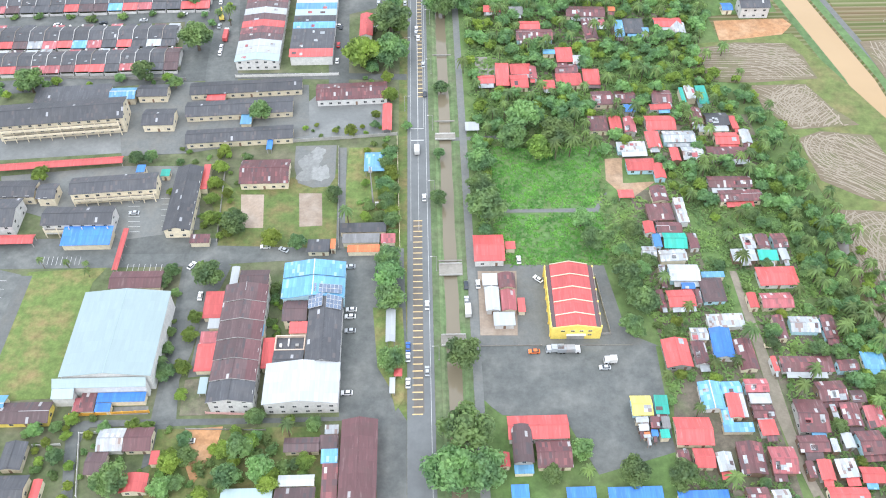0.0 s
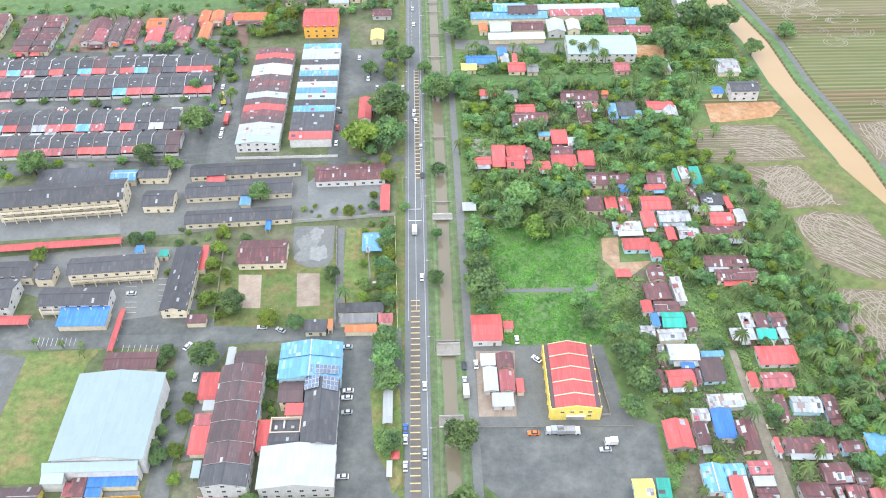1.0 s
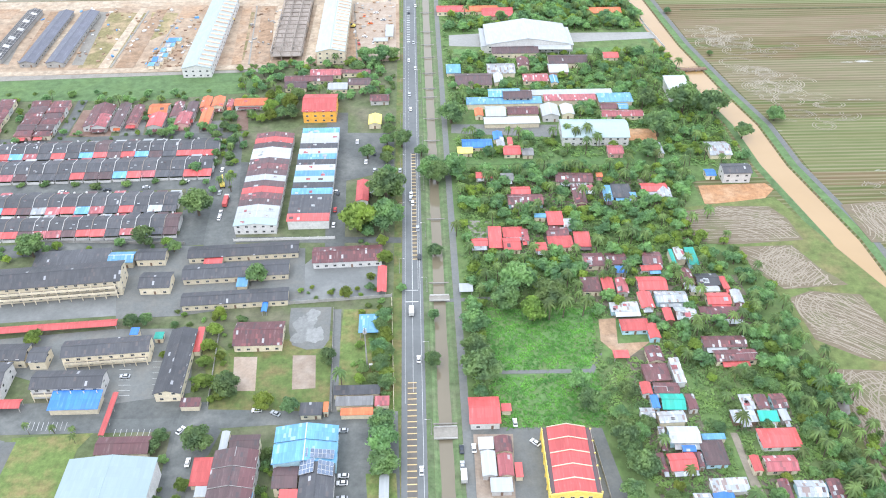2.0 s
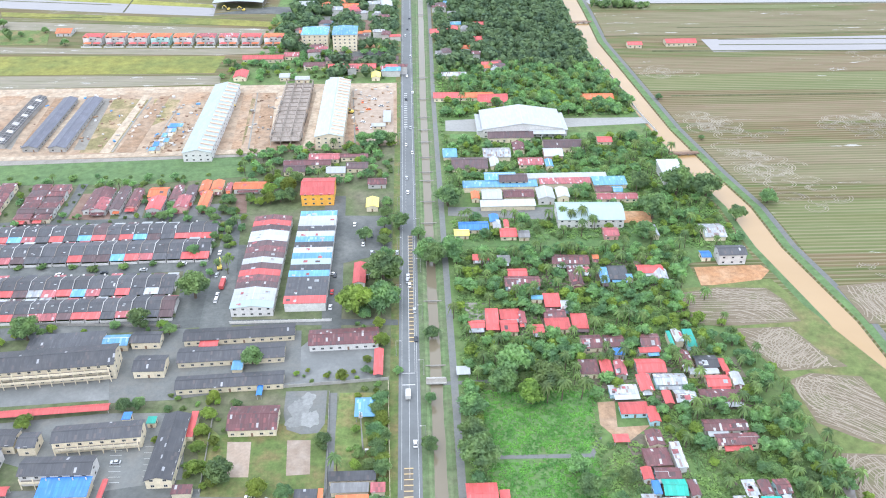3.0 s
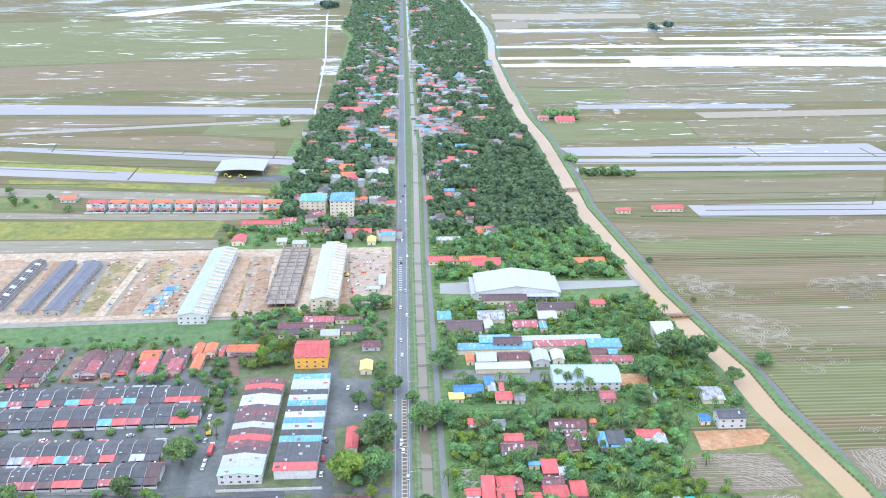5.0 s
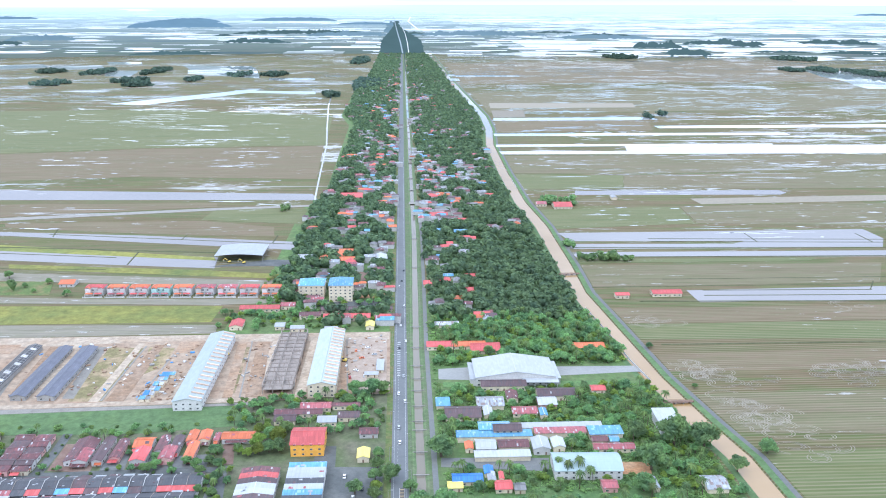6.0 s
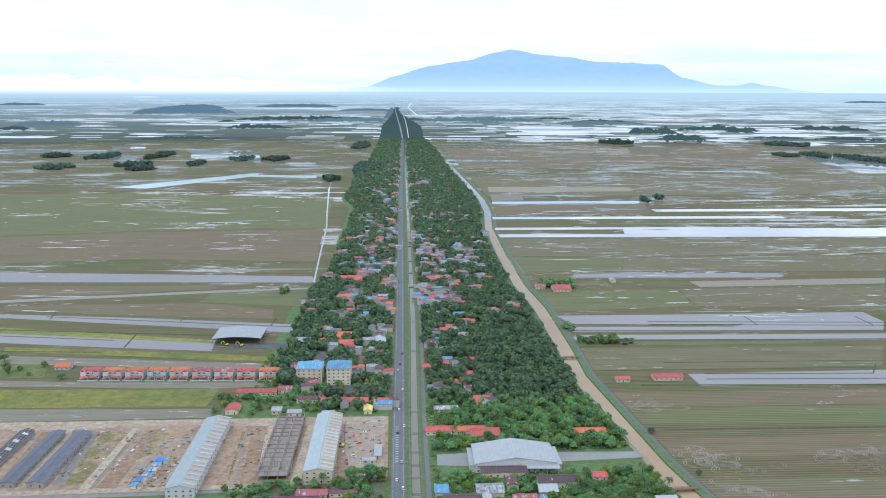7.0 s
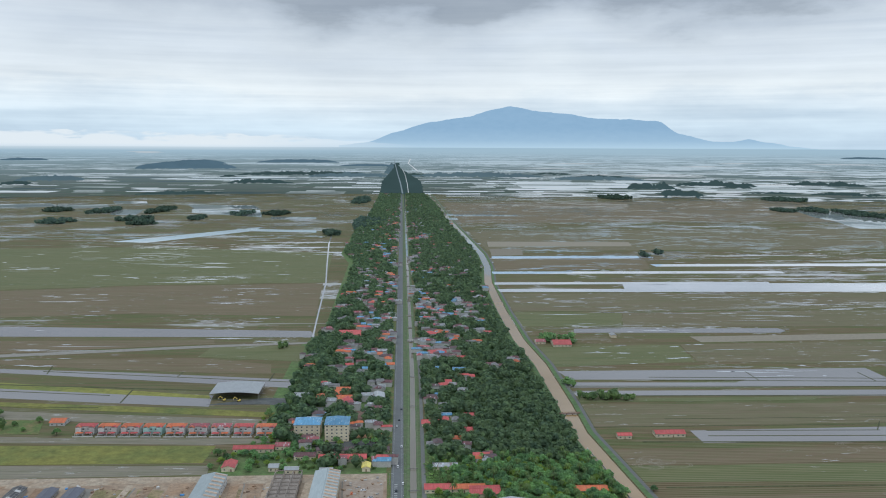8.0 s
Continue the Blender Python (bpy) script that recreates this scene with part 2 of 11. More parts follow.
M_DAMP = surface("damp_pale_gravel", (0.215, 0.22, 0.212), 0.7, stain=(0.17, 0.175, 0.168), amount=0.9, big=0.16, small=1.2, vary=0.2, worn=0.2)
M_GRASS = surface("mown_grass", (0.105, 0.150, 0.042), 0.95, stain=(0.23, 0.155, 0.08), amount=0.9, big=0.085, small=1.0, vary=0.25)
M_WEEDS = surface("weedy_site_earth", (0.19, 0.165, 0.075), 0.95, stain=(0.40, 0.29, 0.19), amount=1.0, big=0.07, small=0.5, vary=0.4)
M_LUSH = surface("lush_grass", (0.09, 0.165, 0.052), 0.95, stain=(0.13, 0.16, 0.06), amount=0.7, big=0.07, small=0.8, vary=0.35)
M_VERGE = surface("roadside_grass", (0.105, 0.155, 0.066), 0.95, stain=(0.155, 0.155, 0.10), amount=0.8, big=0.06, small=0.8, vary=0.3)
M_TOWN = surface("weedy_ground", (0.105, 0.132, 0.058), 0.95, stain=(0.18, 0.16, 0.115), amount=0.95, big=0.04, small=0.5, vary=0.4)
M_EARTH = surface("bare_orange_earth", (0.30, 0.20, 0.125), 0.95, stain=(0.36, 0.29, 0.22), amount=0.8, big=0.06, small=0.6, vary=0.25)
M_REDEARTH = surface("cleared_red_earth", (0.40, 0.215, 0.105), 0.95, stain=(0.46, 0.32, 0.2), amount=0.8, big=0.08, small=0.6, vary=0.25)
M_SAND = surface("pale_site_earth", (0.325, 0.25, 0.178), 0.95, stain=(0.245, 0.15, 0.09), amount=1.0, big=0.035, small=0.5, vary=0.25)
M_PALEEARTH = surface("pale_crushed_earth", (0.42, 0.345, 0.258), 0.95, stain=(0.33, 0.23, 0.148), amount=0.9, big=0.06, small=0.5, vary=0.2)
M_COURT = surface("brownish_court", (0.30, 0.235, 0.18), 0.9, stain=(0.42, 0.36, 0.3), amount=0.7, big=0.15, small=1.0)
M_MARK = surface("white_road_paint", (0.5, 0.5, 0.49), 0.7, amount=0.3)
M_YMARK = surface("yellow_road_paint", (0.56, 0.42, 0.20), 0.7, amount=0.3)
M_REDYARD = surface("reddish_brown_yard", (0.185, 0.115, 0.088), 0.9, stain=(0.27, 0.21, 0.165), amount=0.7, big=0.12, small=0.9, vary=0.2)
M_TRACKEARTH = surface("trodden_track", (0.225, 0.195, 0.155), 0.95, stain=(0.15, 0.14, 0.10), amount=0.8, big=0.12, small=0.8, vary=0.25)
M_YARD = surface("trodden_village_earth", (0.145, 0.125, 0.095), 0.95, stain=(0.085, 0.125, 0.045), amount=0.9, big=0.09, small=0.8, vary=0.3)
M_RUMBLE = surface("worn_brownish_asphalt", (0.125, 0.112, 0.098), 0.9, stain=(0.10, 0.098, 0.095), amount=0.6, big=0.1, small=1.0, vary=0.12, worn=0.12)
M_TRUNK = surface("bark", (0.12, 0.09, 0.065), 0.95)
M_RICE = surface("ripening_rice", (0.205, 0.200, 0.045), 0.95, stain=(0.095, 0.135, 0.04), amount=0.9, big=0.016, small=0.5, vary=0.3)
M_REED = surface("green_reeds", (0.085, 0.142, 0.055), 0.95, stain=(0.11, 0.17, 0.055), amount=0.6, big=0.04, small=0.5)


def leaves(name, rgb, spread=0.25):
    m, nt, b = nodes_of(name)
    g = nt.nodes.new("ShaderNodeNewGeometry")
    info = nt.nodes.new("ShaderNodeObjectInfo")
    c = mix(nt, g.outputs["Random Per Island"], shade(rgb, 1 - spread), shade(rgb, 1 + spread))
    n1 = noise_node(nt, place_vec(nt), 0.35, 3.0)
    c = mix(nt, math_node(nt, "MULTIPLY", n1, 0.6), c, (rgb[0] * 1.4, rgb[1] * 1.3, rgb[2] * 0.9))
    n2 = noise_node(nt, place_vec(nt), 0.11, 2.0)
    c = mix(nt, 1.0, c, ramp(nt, n2, [(0.35, (0.74, 0.78, 0.80)), (0.65, (1.42, 1.36, 1.08))]), "MULTIPLY")
    hsv = nt.nodes.new("ShaderNodeHueSaturation")
    link(nt, math_node(nt, "ADD", math_node(nt, "MULTIPLY", info.outputs["Random"], 0.035), 0.483), hsv.inputs["Hue"])
    link(nt, math_node(nt, "ADD", math_node(nt, "MULTIPLY", info.outputs["Random"], 0.5), 0.83), hsv.inputs["Value"])
    link(nt, c, hsv.inputs["Color"])
    link(nt, hsv.outputs["Color"], b.inputs["Base Color"])
    b.inputs["Roughness"].default_value = 0.75
    b.inputs["Specular IOR Level"].default_value = 0.25
    tr, ms = nt.nodes.new("ShaderNodeBsdfTranslucent"), nt.nodes.new("ShaderNodeMixShader")
    link(nt, hsv.outputs["Color"], tr.inputs["Color"])
    ms.inputs[0].default_value = 0.5
    link(nt, b.outputs[0], ms.inputs[1])
    link(nt, tr.outputs[0], ms.inputs[2])
    link(nt, ms.outputs[0], nt.nodes["Material Output"].inputs["Surface"])
    return m


M_LEAF = leaves("broad_leaves", (0.166, 0.262, 0.142))
M_LEAF2 = leaves("light_leaves", (0.205, 0.285, 0.085))
M_PALM = leaves("palm_fronds", (0.142, 0.205, 0.098), 0.5)
M_BUSH = leaves("bush_leaves", (0.172, 0.262, 0.122))
M_CREEP = leaves("creeper_leaves", (0.135, 0.29, 0.085))
# distance haze is tinted into this green as extra blue
M_BELT = leaves("far_belt_hazed_leaves", (0.082, 0.130, 0.122))
# far crowns: some blue of the haze is mixed into the leaf colour
M_FAR = leaves("far_wood_hazed_leaves", (0.128, 0.198, 0.134), 0.4)


def water(name, rgb, rough, mirror=0.5, ripple=0.05, coat=0.0):
    m, nt, b = nodes_of(name)
    n1 = noise_node(nt, place_vec(nt, 0.5, 1.0), 0.02, 5.0)
    link(nt, mix(nt, n1, shade(rgb, 0.85), shade(rgb, 1.15)), b.inputs["Base Color"])
    b.inputs["Roughness"].default_value, b.inputs["Specular IOR Level"].default_value = rough, mirror
    b.inputs["Coat Weight"].default_value, b.inputs["Coat Roughness"].default_value = coat, rough
    bump(nt, b, noise_node(nt, place_vec(nt), 0.9, 2.0), ripple, 0.05)
    return m


M_RIVER = water("muddy_river_water", (0.33, 0.215, 0.092), 0.03, 0.75, 0.003)
M_CANAL = water("silty_canal_water", (0.17, 0.145, 0.10), 0.06, 0.5, 0.006)
M_FLOOD = water("flooded_paddy_water", (0.21, 0.190, 0.180), 0.06, 0.65, 0.006, 0.2)


# ---- geometry helpers ----
def mesh(name, verts, faces, material, smooth=False):
    me = bpy.data.meshes.new(name)
    me.from_pydata(verts, [], faces)
    for m in material if isinstance(material, (list, tuple)) else (material,):
        me.materials.append(m)
    if smooth:
        me.polygons.foreach_set("use_smooth", [True] * len(me.polygons))
    me.update()
    return me


def part(name, me, parent=None, label="", at=None):
    ob = new(name, me)
    if at is not None:
        ob.matrix_basis = at
    if parent is not None:
        ob.parent = parent
    if label:
        ob["label"] = label
    return ob


def base(name, x, y, z=0.0, turn=0.0):
    e = new(name)
    e.matrix_basis = pose(x, y, z, 0, 0, turn)
    return e


BOX_F = [(0, 3, 2, 1), (4, 5, 6, 7), (0, 1, 5, 4), (1, 2, 6, 5), (2, 3, 7, 6), (3, 0, 4, 7)]


def box_v(x0, y0, z0, x1, y1, z1):
    return [(x0, y0, z0), (x1, y0, z0), (x1, y1, z0), (x0, y1, z0), (x0, y0, z1), (x1, y0, z1), (x1, y1, z1), (x0, y1, z1)]


def boxes(name, items, material):
    """One mesh of several boxes (x0, y0, z0, x1, y1, z1)."""
    v, f = [], []
    for it in items:
        k = len(v)
        v += box_v(*it)
        f += [tuple(i + k for i in q) for q in BOX_F]
    return mesh(name, v, f, material)


def slab(name, top, faces, thick, material):
    """A sheet with thickness below its top faces."""
    n = len(top)
    v = list(top) + [(x, y, z - thick) for x, y, z in top]
    f = [tuple(q) for q in faces] + [tuple(i + n for i in reversed(q)) for q in faces]
    count = {}
    for q in faces:
        for a, b in zip(q, q[1:] + q[:1]):
            count[(a, b)] = count.get((a, b), 0) + 1
    f += [(b, a, a + n, b + n) for a, b in count if (b, a) not in count]
    return mesh(name, v, f, material)


UNIT = {}


def unit_box(name, material):
    key = (name, material.name)
    if key not in UNIT:
        UNIT[key] = boxes(name, [(-0.5, -0.5, 0, 0.5, 0.5, 1)], material)
    return UNIT[key]


def block(name, parent, material, x, y, z, w, d, h, label="", turn=0.0):
    """A small box part, its foot's middle at x, y, z of its thing."""
    return part(name, unit_box(name, material), parent, label, pose(x, y, z, 0, 0, turn) @ Matrix.Diagonal((w, d, h, 1)))


def window_mesh():
    if "window" not in UNIT:
        v, f, mi = [], [], []
        for it, m in (((-0.5, -0.06, 0, 0.5, 0.06, 1), 0), ((-0.44, -0.075, 0.06, -0.02, -0.055, 0.94), 1), ((0.02, -0.075, 0.06, 0.44, -0.055, 0.94), 1)):
            k = len(v)
            v += box_v(*it)
            f += [tuple(i + k for i in q) for q in BOX_F]
            mi += [m] * 6
        me = mesh("window", v, f, [WALL["white"], M_GLASS])
        me.polygons.foreach_set("material_index", mi)
        UNIT["window"] = me
    return UNIT["window"]


def roof_shape(kind, ridge, w, d, h, rise):
    a, b = w / 2, d / 2
    if kind == "gable" and ridge == "x":
        return [(-a, -b, h), (a, -b, h), (a, 0, h + rise), (-a, 0, h + rise), (a, b, h), (-a, b, h)], [(0, 1, 2, 3), (3, 2, 4, 5)]
    if kind == "gable":
        return [(-a, -b, h), (0, -b, h + rise), (0, b, h + rise), (-a, b, h), (a, -b, h), (a, b, h)], [(0, 1, 2, 3), (1, 4, 5, 2)]
    if kind == "hip":
        if w >= d:
            r = a - b * 0.8
            top = [(-a, -b, h), (a, -b, h), (a, b, h), (-a, b, h), (-r, 0, h + rise), (r, 0, h + rise)]
            return top, [(0, 1, 5, 4), (1, 2, 5), (2, 3, 4, 5), (3, 0, 4)]
        r = b - a * 0.8
        top = [(-a, -b, h), (a, -b, h), (a, b, h), (-a, b, h), (0, -r, h + rise), (0, r, h + rise)]
        return top, [(0, 1, 4), (1, 2, 5, 4), (2, 3, 5), (3, 0, 4, 5)]
    if kind == "barrel":
        n = 10
        if ridge == "y":
            pts = [(-a + w * i / n, h + rise * math.sin(math.pi * i / n)) for i in range(n + 1)]
            top = [(x, -b, z) for x, z in pts] + [(x, b, z) for x, z in pts]
        else:
            pts = [(-b + d * i / n, h + rise * math.sin(math.pi * i / n)) for i in range(n + 1)]
            top = [(a, y, z) for y, z in pts] + [(-a, y, z) for y, z in pts]
        return top, [(i, i + 1, i + n + 2, i + n + 1) for i in range(n)]
    up = rise if kind == "shed" else 0.06
    return [(-a, -b, h), (a, -b, h), (a, b, h + up), (-a, b, h + up)], [(0, 1, 2, 3)]


FOOT = []


def house(x, y, w, d, colour, h=3.0, roof="gable", ridge="x", wall="cream", turn=0.0, patches=0, annex="", rise=None, name="house", label="", category="house", group="", windows=True, open_sides=False, ribs=0):
    """A building with walls, a roof with thickness and eaves, a ridge cap, windows and a door. w and d are the roof's."""
    FOOT.append((x, y, max(w, d) / 2 if abs(w - d) < 4 else 0, w / 2, d / 2))
    if rise is None:
        rise = {"gable": 0.16, "hip": 0.17, "shed": 0.06, "flat": 0.0, "barrel": 0.18}[roof] * (min(w, d) if roof != "shed" else d)
    e = base(name, x, y, 0.0, turn)
    over = min(0.55, 0.08 * min(w, d))
    a, b = w / 2 - over, d / 2 - over
    storeys = max(1, round(h / 3.1))
    if not open_sides:
        body = box_v(-a, -b, 0, a, b, h - 0.16 if roof != "gable" else h - 0.16 + 0.0)
        f = list(BOX_F)
        if roof == "gable" and ridge == "x":
            s = rise * b / (d / 2)
            v = body + [(-a, 0, h - 0.16 + s), (a, 0, h - 0.16 + s)]
            f = [(0, 3, 2, 1), (0, 1, 5, 4), (2, 3, 7, 6), (1, 2, 6, 9, 5), (3, 0, 4, 8, 7), (4, 5, 9, 8), (6, 7, 8, 9)]
        elif roof == "gable":
            s = rise * a / (w / 2)
            v = body + [(0, -b, h - 0.16 + s), (0, b, h - 0.16 + s)]
            f = [(0, 3, 2, 1), (0, 1, 5, 8, 4), (2, 3, 7, 9, 6), (1, 2, 6, 5), (3, 0, 4, 7), (5, 6, 9, 8), (7, 4, 8, 9)]
        else:
            v = body
        part("wall", mesh("wall", v, f, WALL[wall]), e)
    else:
        for sx in (-1, 1):
            n = max(2, int(d / 6) + 1)
            for i in range(n):
                block("post", e, WALL["grey"], sx * (a - 0.2), -b + 0.2 + (2 * b - 0.4) * i / (n - 1), 0, 0.25, 0.25, h - 0.1)
    top, faces = roof_shape(roof, ridge, w, d, h, rise)
    part("roof", slab("roof", top, faces, 0.14, ROOF[colour]), e)
    cap = WALL["white"] if colour in ("white", "sky") else ROOF[colour]
    if roof == "gable" and min(w, d) > 5:
        if ridge == "x":
            block("ridge_cap", e, cap, 0, 0, h + rise - 0.03, w, 0.35, 0.10)
        else:
            block("ridge_cap", e, cap, 0, 0, h + rise - 0.03, 0.35, d, 0.10)
    if windows and not open_sides and roof != "shed":
        n = max(1, int(w / 4.2))
        for s in range(storeys):
            for i in range(n):
                px = -a + (2 * a) * (i + 0.5) / n
                if s == 0 and i == n // 2 and storeys == 1:
                    block("door", e, WALL["timber"], px, -b - 0.02, 0.0, 0.95, 0.08, 2.05)
                else:
                    part("window", window_mesh(), e, "", pose(px, -b, 1.0 + 3.1 * s) @ Matrix.Diagonal((1.5, 1, 1.15, 1)))
        side = 1 if x < 0 else -1
        for i in range(max(1, int(d / 6))):
            for s in range(storeys):
                part("window", window_mesh(), e, "", pose(side * a, -b + 2 * b * (i + 0.5) / max(1, int(d / 6)), 1.0 + 3.1 * s, 0, 0, 90 * side) @ Matrix.Diagonal((1.4, 1, 1.1, 1)))
    for k in range(ribs):
        py = -d / 2 + d * (k + 0.5) / ribs
        part("party_wall", unit_box("party_wall", WALL["peach"]), e, "peach-coloured parapet across the roof", pose(w * 0.27, py, h + rise * 0.46, 0, math.degrees(math.atan2(rise, w / 2)), 0) @ Matrix.Diagonal((w * 0.44, 0.8, 0.9, 1)))
    odd = random.Random(int(x * 7 + y * 13))
    for k in range(patches if roof in ("gable", "shed", "flat") else 0):
        pw, pd = odd.uniform(0.8, 2.6), odd.uniform(1.2, min(3.0, d * 0.35))
        mat = ROOF[odd.choice(("zinc", "white", "rose", "zinc", "brown"))]
        px = odd.uniform(-w / 2 + pw / 2, w / 2 - pw / 2) * 0.9
        if roof == "gable" and ridge == "x":
            py = -odd.uniform(0.25, 0.7) * d / 2
            m = pose(px, py, h + rise * (1 + 2 * py / d) + 0.02, math.degrees(math.atan2(rise, d / 2)), 0, 0)
        elif roof == "gable":
            pw = min(pw, w * 0.3)
            px = odd.choice((-1, 1)) * odd.uniform(0.3, 0.65) * w / 2
            py = odd.uniform(-0.4, 0.4) * d
            m = pose(px, py, h + rise * (1 - 2 * abs(px) / w) + 0.02, 0, math.degrees(math.atan2(rise, w / 2)) * (1 if px > 0 else -1), 0)
        else:
            py = odd.uniform(-0.25, 0.25) * d
            m = pose(px, py, h + rise * (0.5 + py / d) + 0.03, math.degrees(math.atan2(rise, d)), 0, 0)
        part("roof_patch", unit_box("roof_patch", mat), e, "odd metal sheet patched onto the roof", m @ Matrix.Diagonal((pw, pd, 0.05, 1)))
    if annex:
        aw, ad = w * odd.uniform(0.4, 0.9), odd.uniform(1.6, 2.8)
        ax = odd.uniform(-0.5, 0.5) * (w - aw)
        top = [(ax - aw / 2, -d / 2 - ad, 2.2), (ax + aw / 2, -d / 2 - ad, 2.2), (ax + aw / 2, -d / 2 + 0.3, 2.7), (ax - aw / 2, -d / 2 + 0.3, 2.7)]
        part("porch_roof", slab("porch_roof", top, [(0, 1, 2, 3)], 0.08, ROOF[annex]), e, ROOF_WORDS[annex] + " lean-to porch")
        for sx in (-1, 1):
            block("post", e, WALL["timber"], ax + sx * (aw / 2 - 0.15), -d / 2 - ad + 0.2, 0, 0.14, 0.14, 2.15)
    words = {"gable": "gable roof", "hip": "hipped roof", "shed": "lean-to roof", "flat": "flat roof", "barrel": "curved roof"}[roof]
    size = "low" if storeys == 1 else "tall"
    tagged(e, label or f"{size} {name.replace('_', ' ')} with {ROOF_WORDS[colour]} {words}", category, group)
    return e


LAID = []


def ground_patch(name, pts, material, z, label, category="ground", kind="structure"):
    """A flat piece of ground with a rim, its corners in the plan."""
    n = len(pts)
    LAID.append(name)
    z += 0.0009 * len(LAID)
    v = [(x, y, z) for x, y in pts] + [(x, y, -0.3) for x, y in pts]
    area = sum(pts[i][0] * pts[(i + 1) % n][1] - pts[(i + 1) % n][0] * pts[i][1] for i in range(n))
    order = range(n) if area > 0 else range(n - 1, -1, -1)
    order = list(order)
    f = [tuple(order)] + [(order[(k + 1) % n], order[k], order[k] + n, order[(k + 1) % n] + n) for k in range(n)]
    return tagged(part(name, mesh(name, v, f, material)), label, category, kind=kind)


def inside(x, y, poly):
    hit, n = False, len(poly)
    for i in range(n):
        (x0, y0), (x1, y1) = poly[i], poly[i - 1]
        if (y0 > y) != (y1 > y) and x < (x1 - x0) * (y - y0) / (y1 - y0) + x0:
            hit = not hit
    return hit


# ---- plants ----
def leaf_cloud(rng, lobes, count, size, flat=0.35):
    """Leaf clumps as bent quads over and inside a set of lobes (x, y, z, r)."""
    v, f = [], []
    weight = np.array([r * r for *_, r in lobes])
    weight = weight / weight.sum()
    for _ in range(count):
        lx, ly, lz, lr = lobes[rng.choice(len(lobes), p=weight)]
        n = rng.normal(size=3)
        n /= np.linalg.norm(n)
        if n[2] < -0.4:
            n[2] *= -0.7
        p = np.array((lx, ly, lz)) + n * lr * rng.uniform(0.72, 1.08) * np.array((1, 1, 0.8))
        nn = n + rng.normal(size=3) * 0.55
        nn /= np.linalg.norm(nn)
        t = np.cross(nn, rng.normal(size=3))
        t /= np.linalg.norm(t)
        b = np.cross(nn, t)
        s = size * rng.uniform(0.6, 1.35)
        k = len(v)
        v += [tuple(p + t * s), tuple(p + b * s * 0.7 + nn * s * 0.25), tuple(p - t * s), tuple(p - b * s * 0.7 + nn * s * 0.25)]
        f += [(k, k + 1, k + 2), (k, k + 2, k + 3)]
    for lx, ly, lz, lr in lobes:
        k = len(v)
        rings, seg = 3, 6
        for i in range(1, rings + 1):
            ph = math.pi * i / (rings + 1)
            for j in range(seg):
                th = 2 * math.pi * (j + 0.5 * i) / seg
                q = lr * 0.74 * rng.uniform(0.85, 1.1)
                v.append((lx + q * math.sin(ph) * math.cos(th), ly + q * math.sin(ph) * math.sin(th), lz + 0.8 * q * math.cos(ph)))
        f.append(tuple(k + j for j in range(seg)))
        for i in range(rings - 1):
            f += [(k + i * seg + j, k + (i + 1) * seg + j, k + (i + 1) * seg + (j + 1) % seg, k + i * seg + (j + 1) % seg) for j in range(seg)]
        f.append(tuple(k + (rings - 1) * seg + j for j in reversed(range(seg))))
    return v, f


def tube(v, f, pts, radii, seg=6):
    k0 = len(v)
    for (x, y, z), r in zip(pts, radii):
        for j in range(seg):
            th = 2 * math.pi * j / seg
            v.append((x + r * math.cos(th), y + r * math.sin(th), z))
    for i in range(len(pts) - 1):
        f += [(k0 + i * seg + j, k0 + i * seg + (j + 1) % seg, k0 + (i + 1) * seg + (j + 1) % seg, k0 + (i + 1) * seg + j) for j in range(seg)]


def tree_model(seed, spread=5.0, height=8.5, count=900, material=None, leaf=0.45):
    rng = np.random.default_rng(seed)
    n = int(rng.integers(6, 10))
    lobes = [(0, 0, height - spread * 0.55, spread * 0.6)]
    for i in range(n):
        th = 2 * math.pi * i / n + rng.uniform(-0.4, 0.4)
        r = spread * rng.uniform(0.3, 0.42)
        q = spread * rng.uniform(0.45, 0.68)
        lobes.append((q * math.cos(th), q * math.sin(th), height - spread * rng.uniform(0.55, 1.05), r))
    e = new("tree")
    v, f = [], []
    tube(v, f, [(0, 0, -0.3), (0.1, 0, height * 0.35), (0.1, 0.1, height * 0.7)], [0.45, 0.3, 0.15])
    for lx, ly, lz, lr in lobes[1:6]:
        tube(v, f, [(0.05, 0, height * 0.3), (lx * 0.5, ly * 0.5, (height * 0.3 + lz) / 2), (lx, ly, lz)], [0.2, 0.13, 0.05], 5)
    part("trunk", mesh("trunk", v, f, M_TRUNK), e)
    v, f = leaf_cloud(rng, lobes, count, leaf)
    part("crown", mesh("crown", v, f, material or M_LEAF), e)
    return e


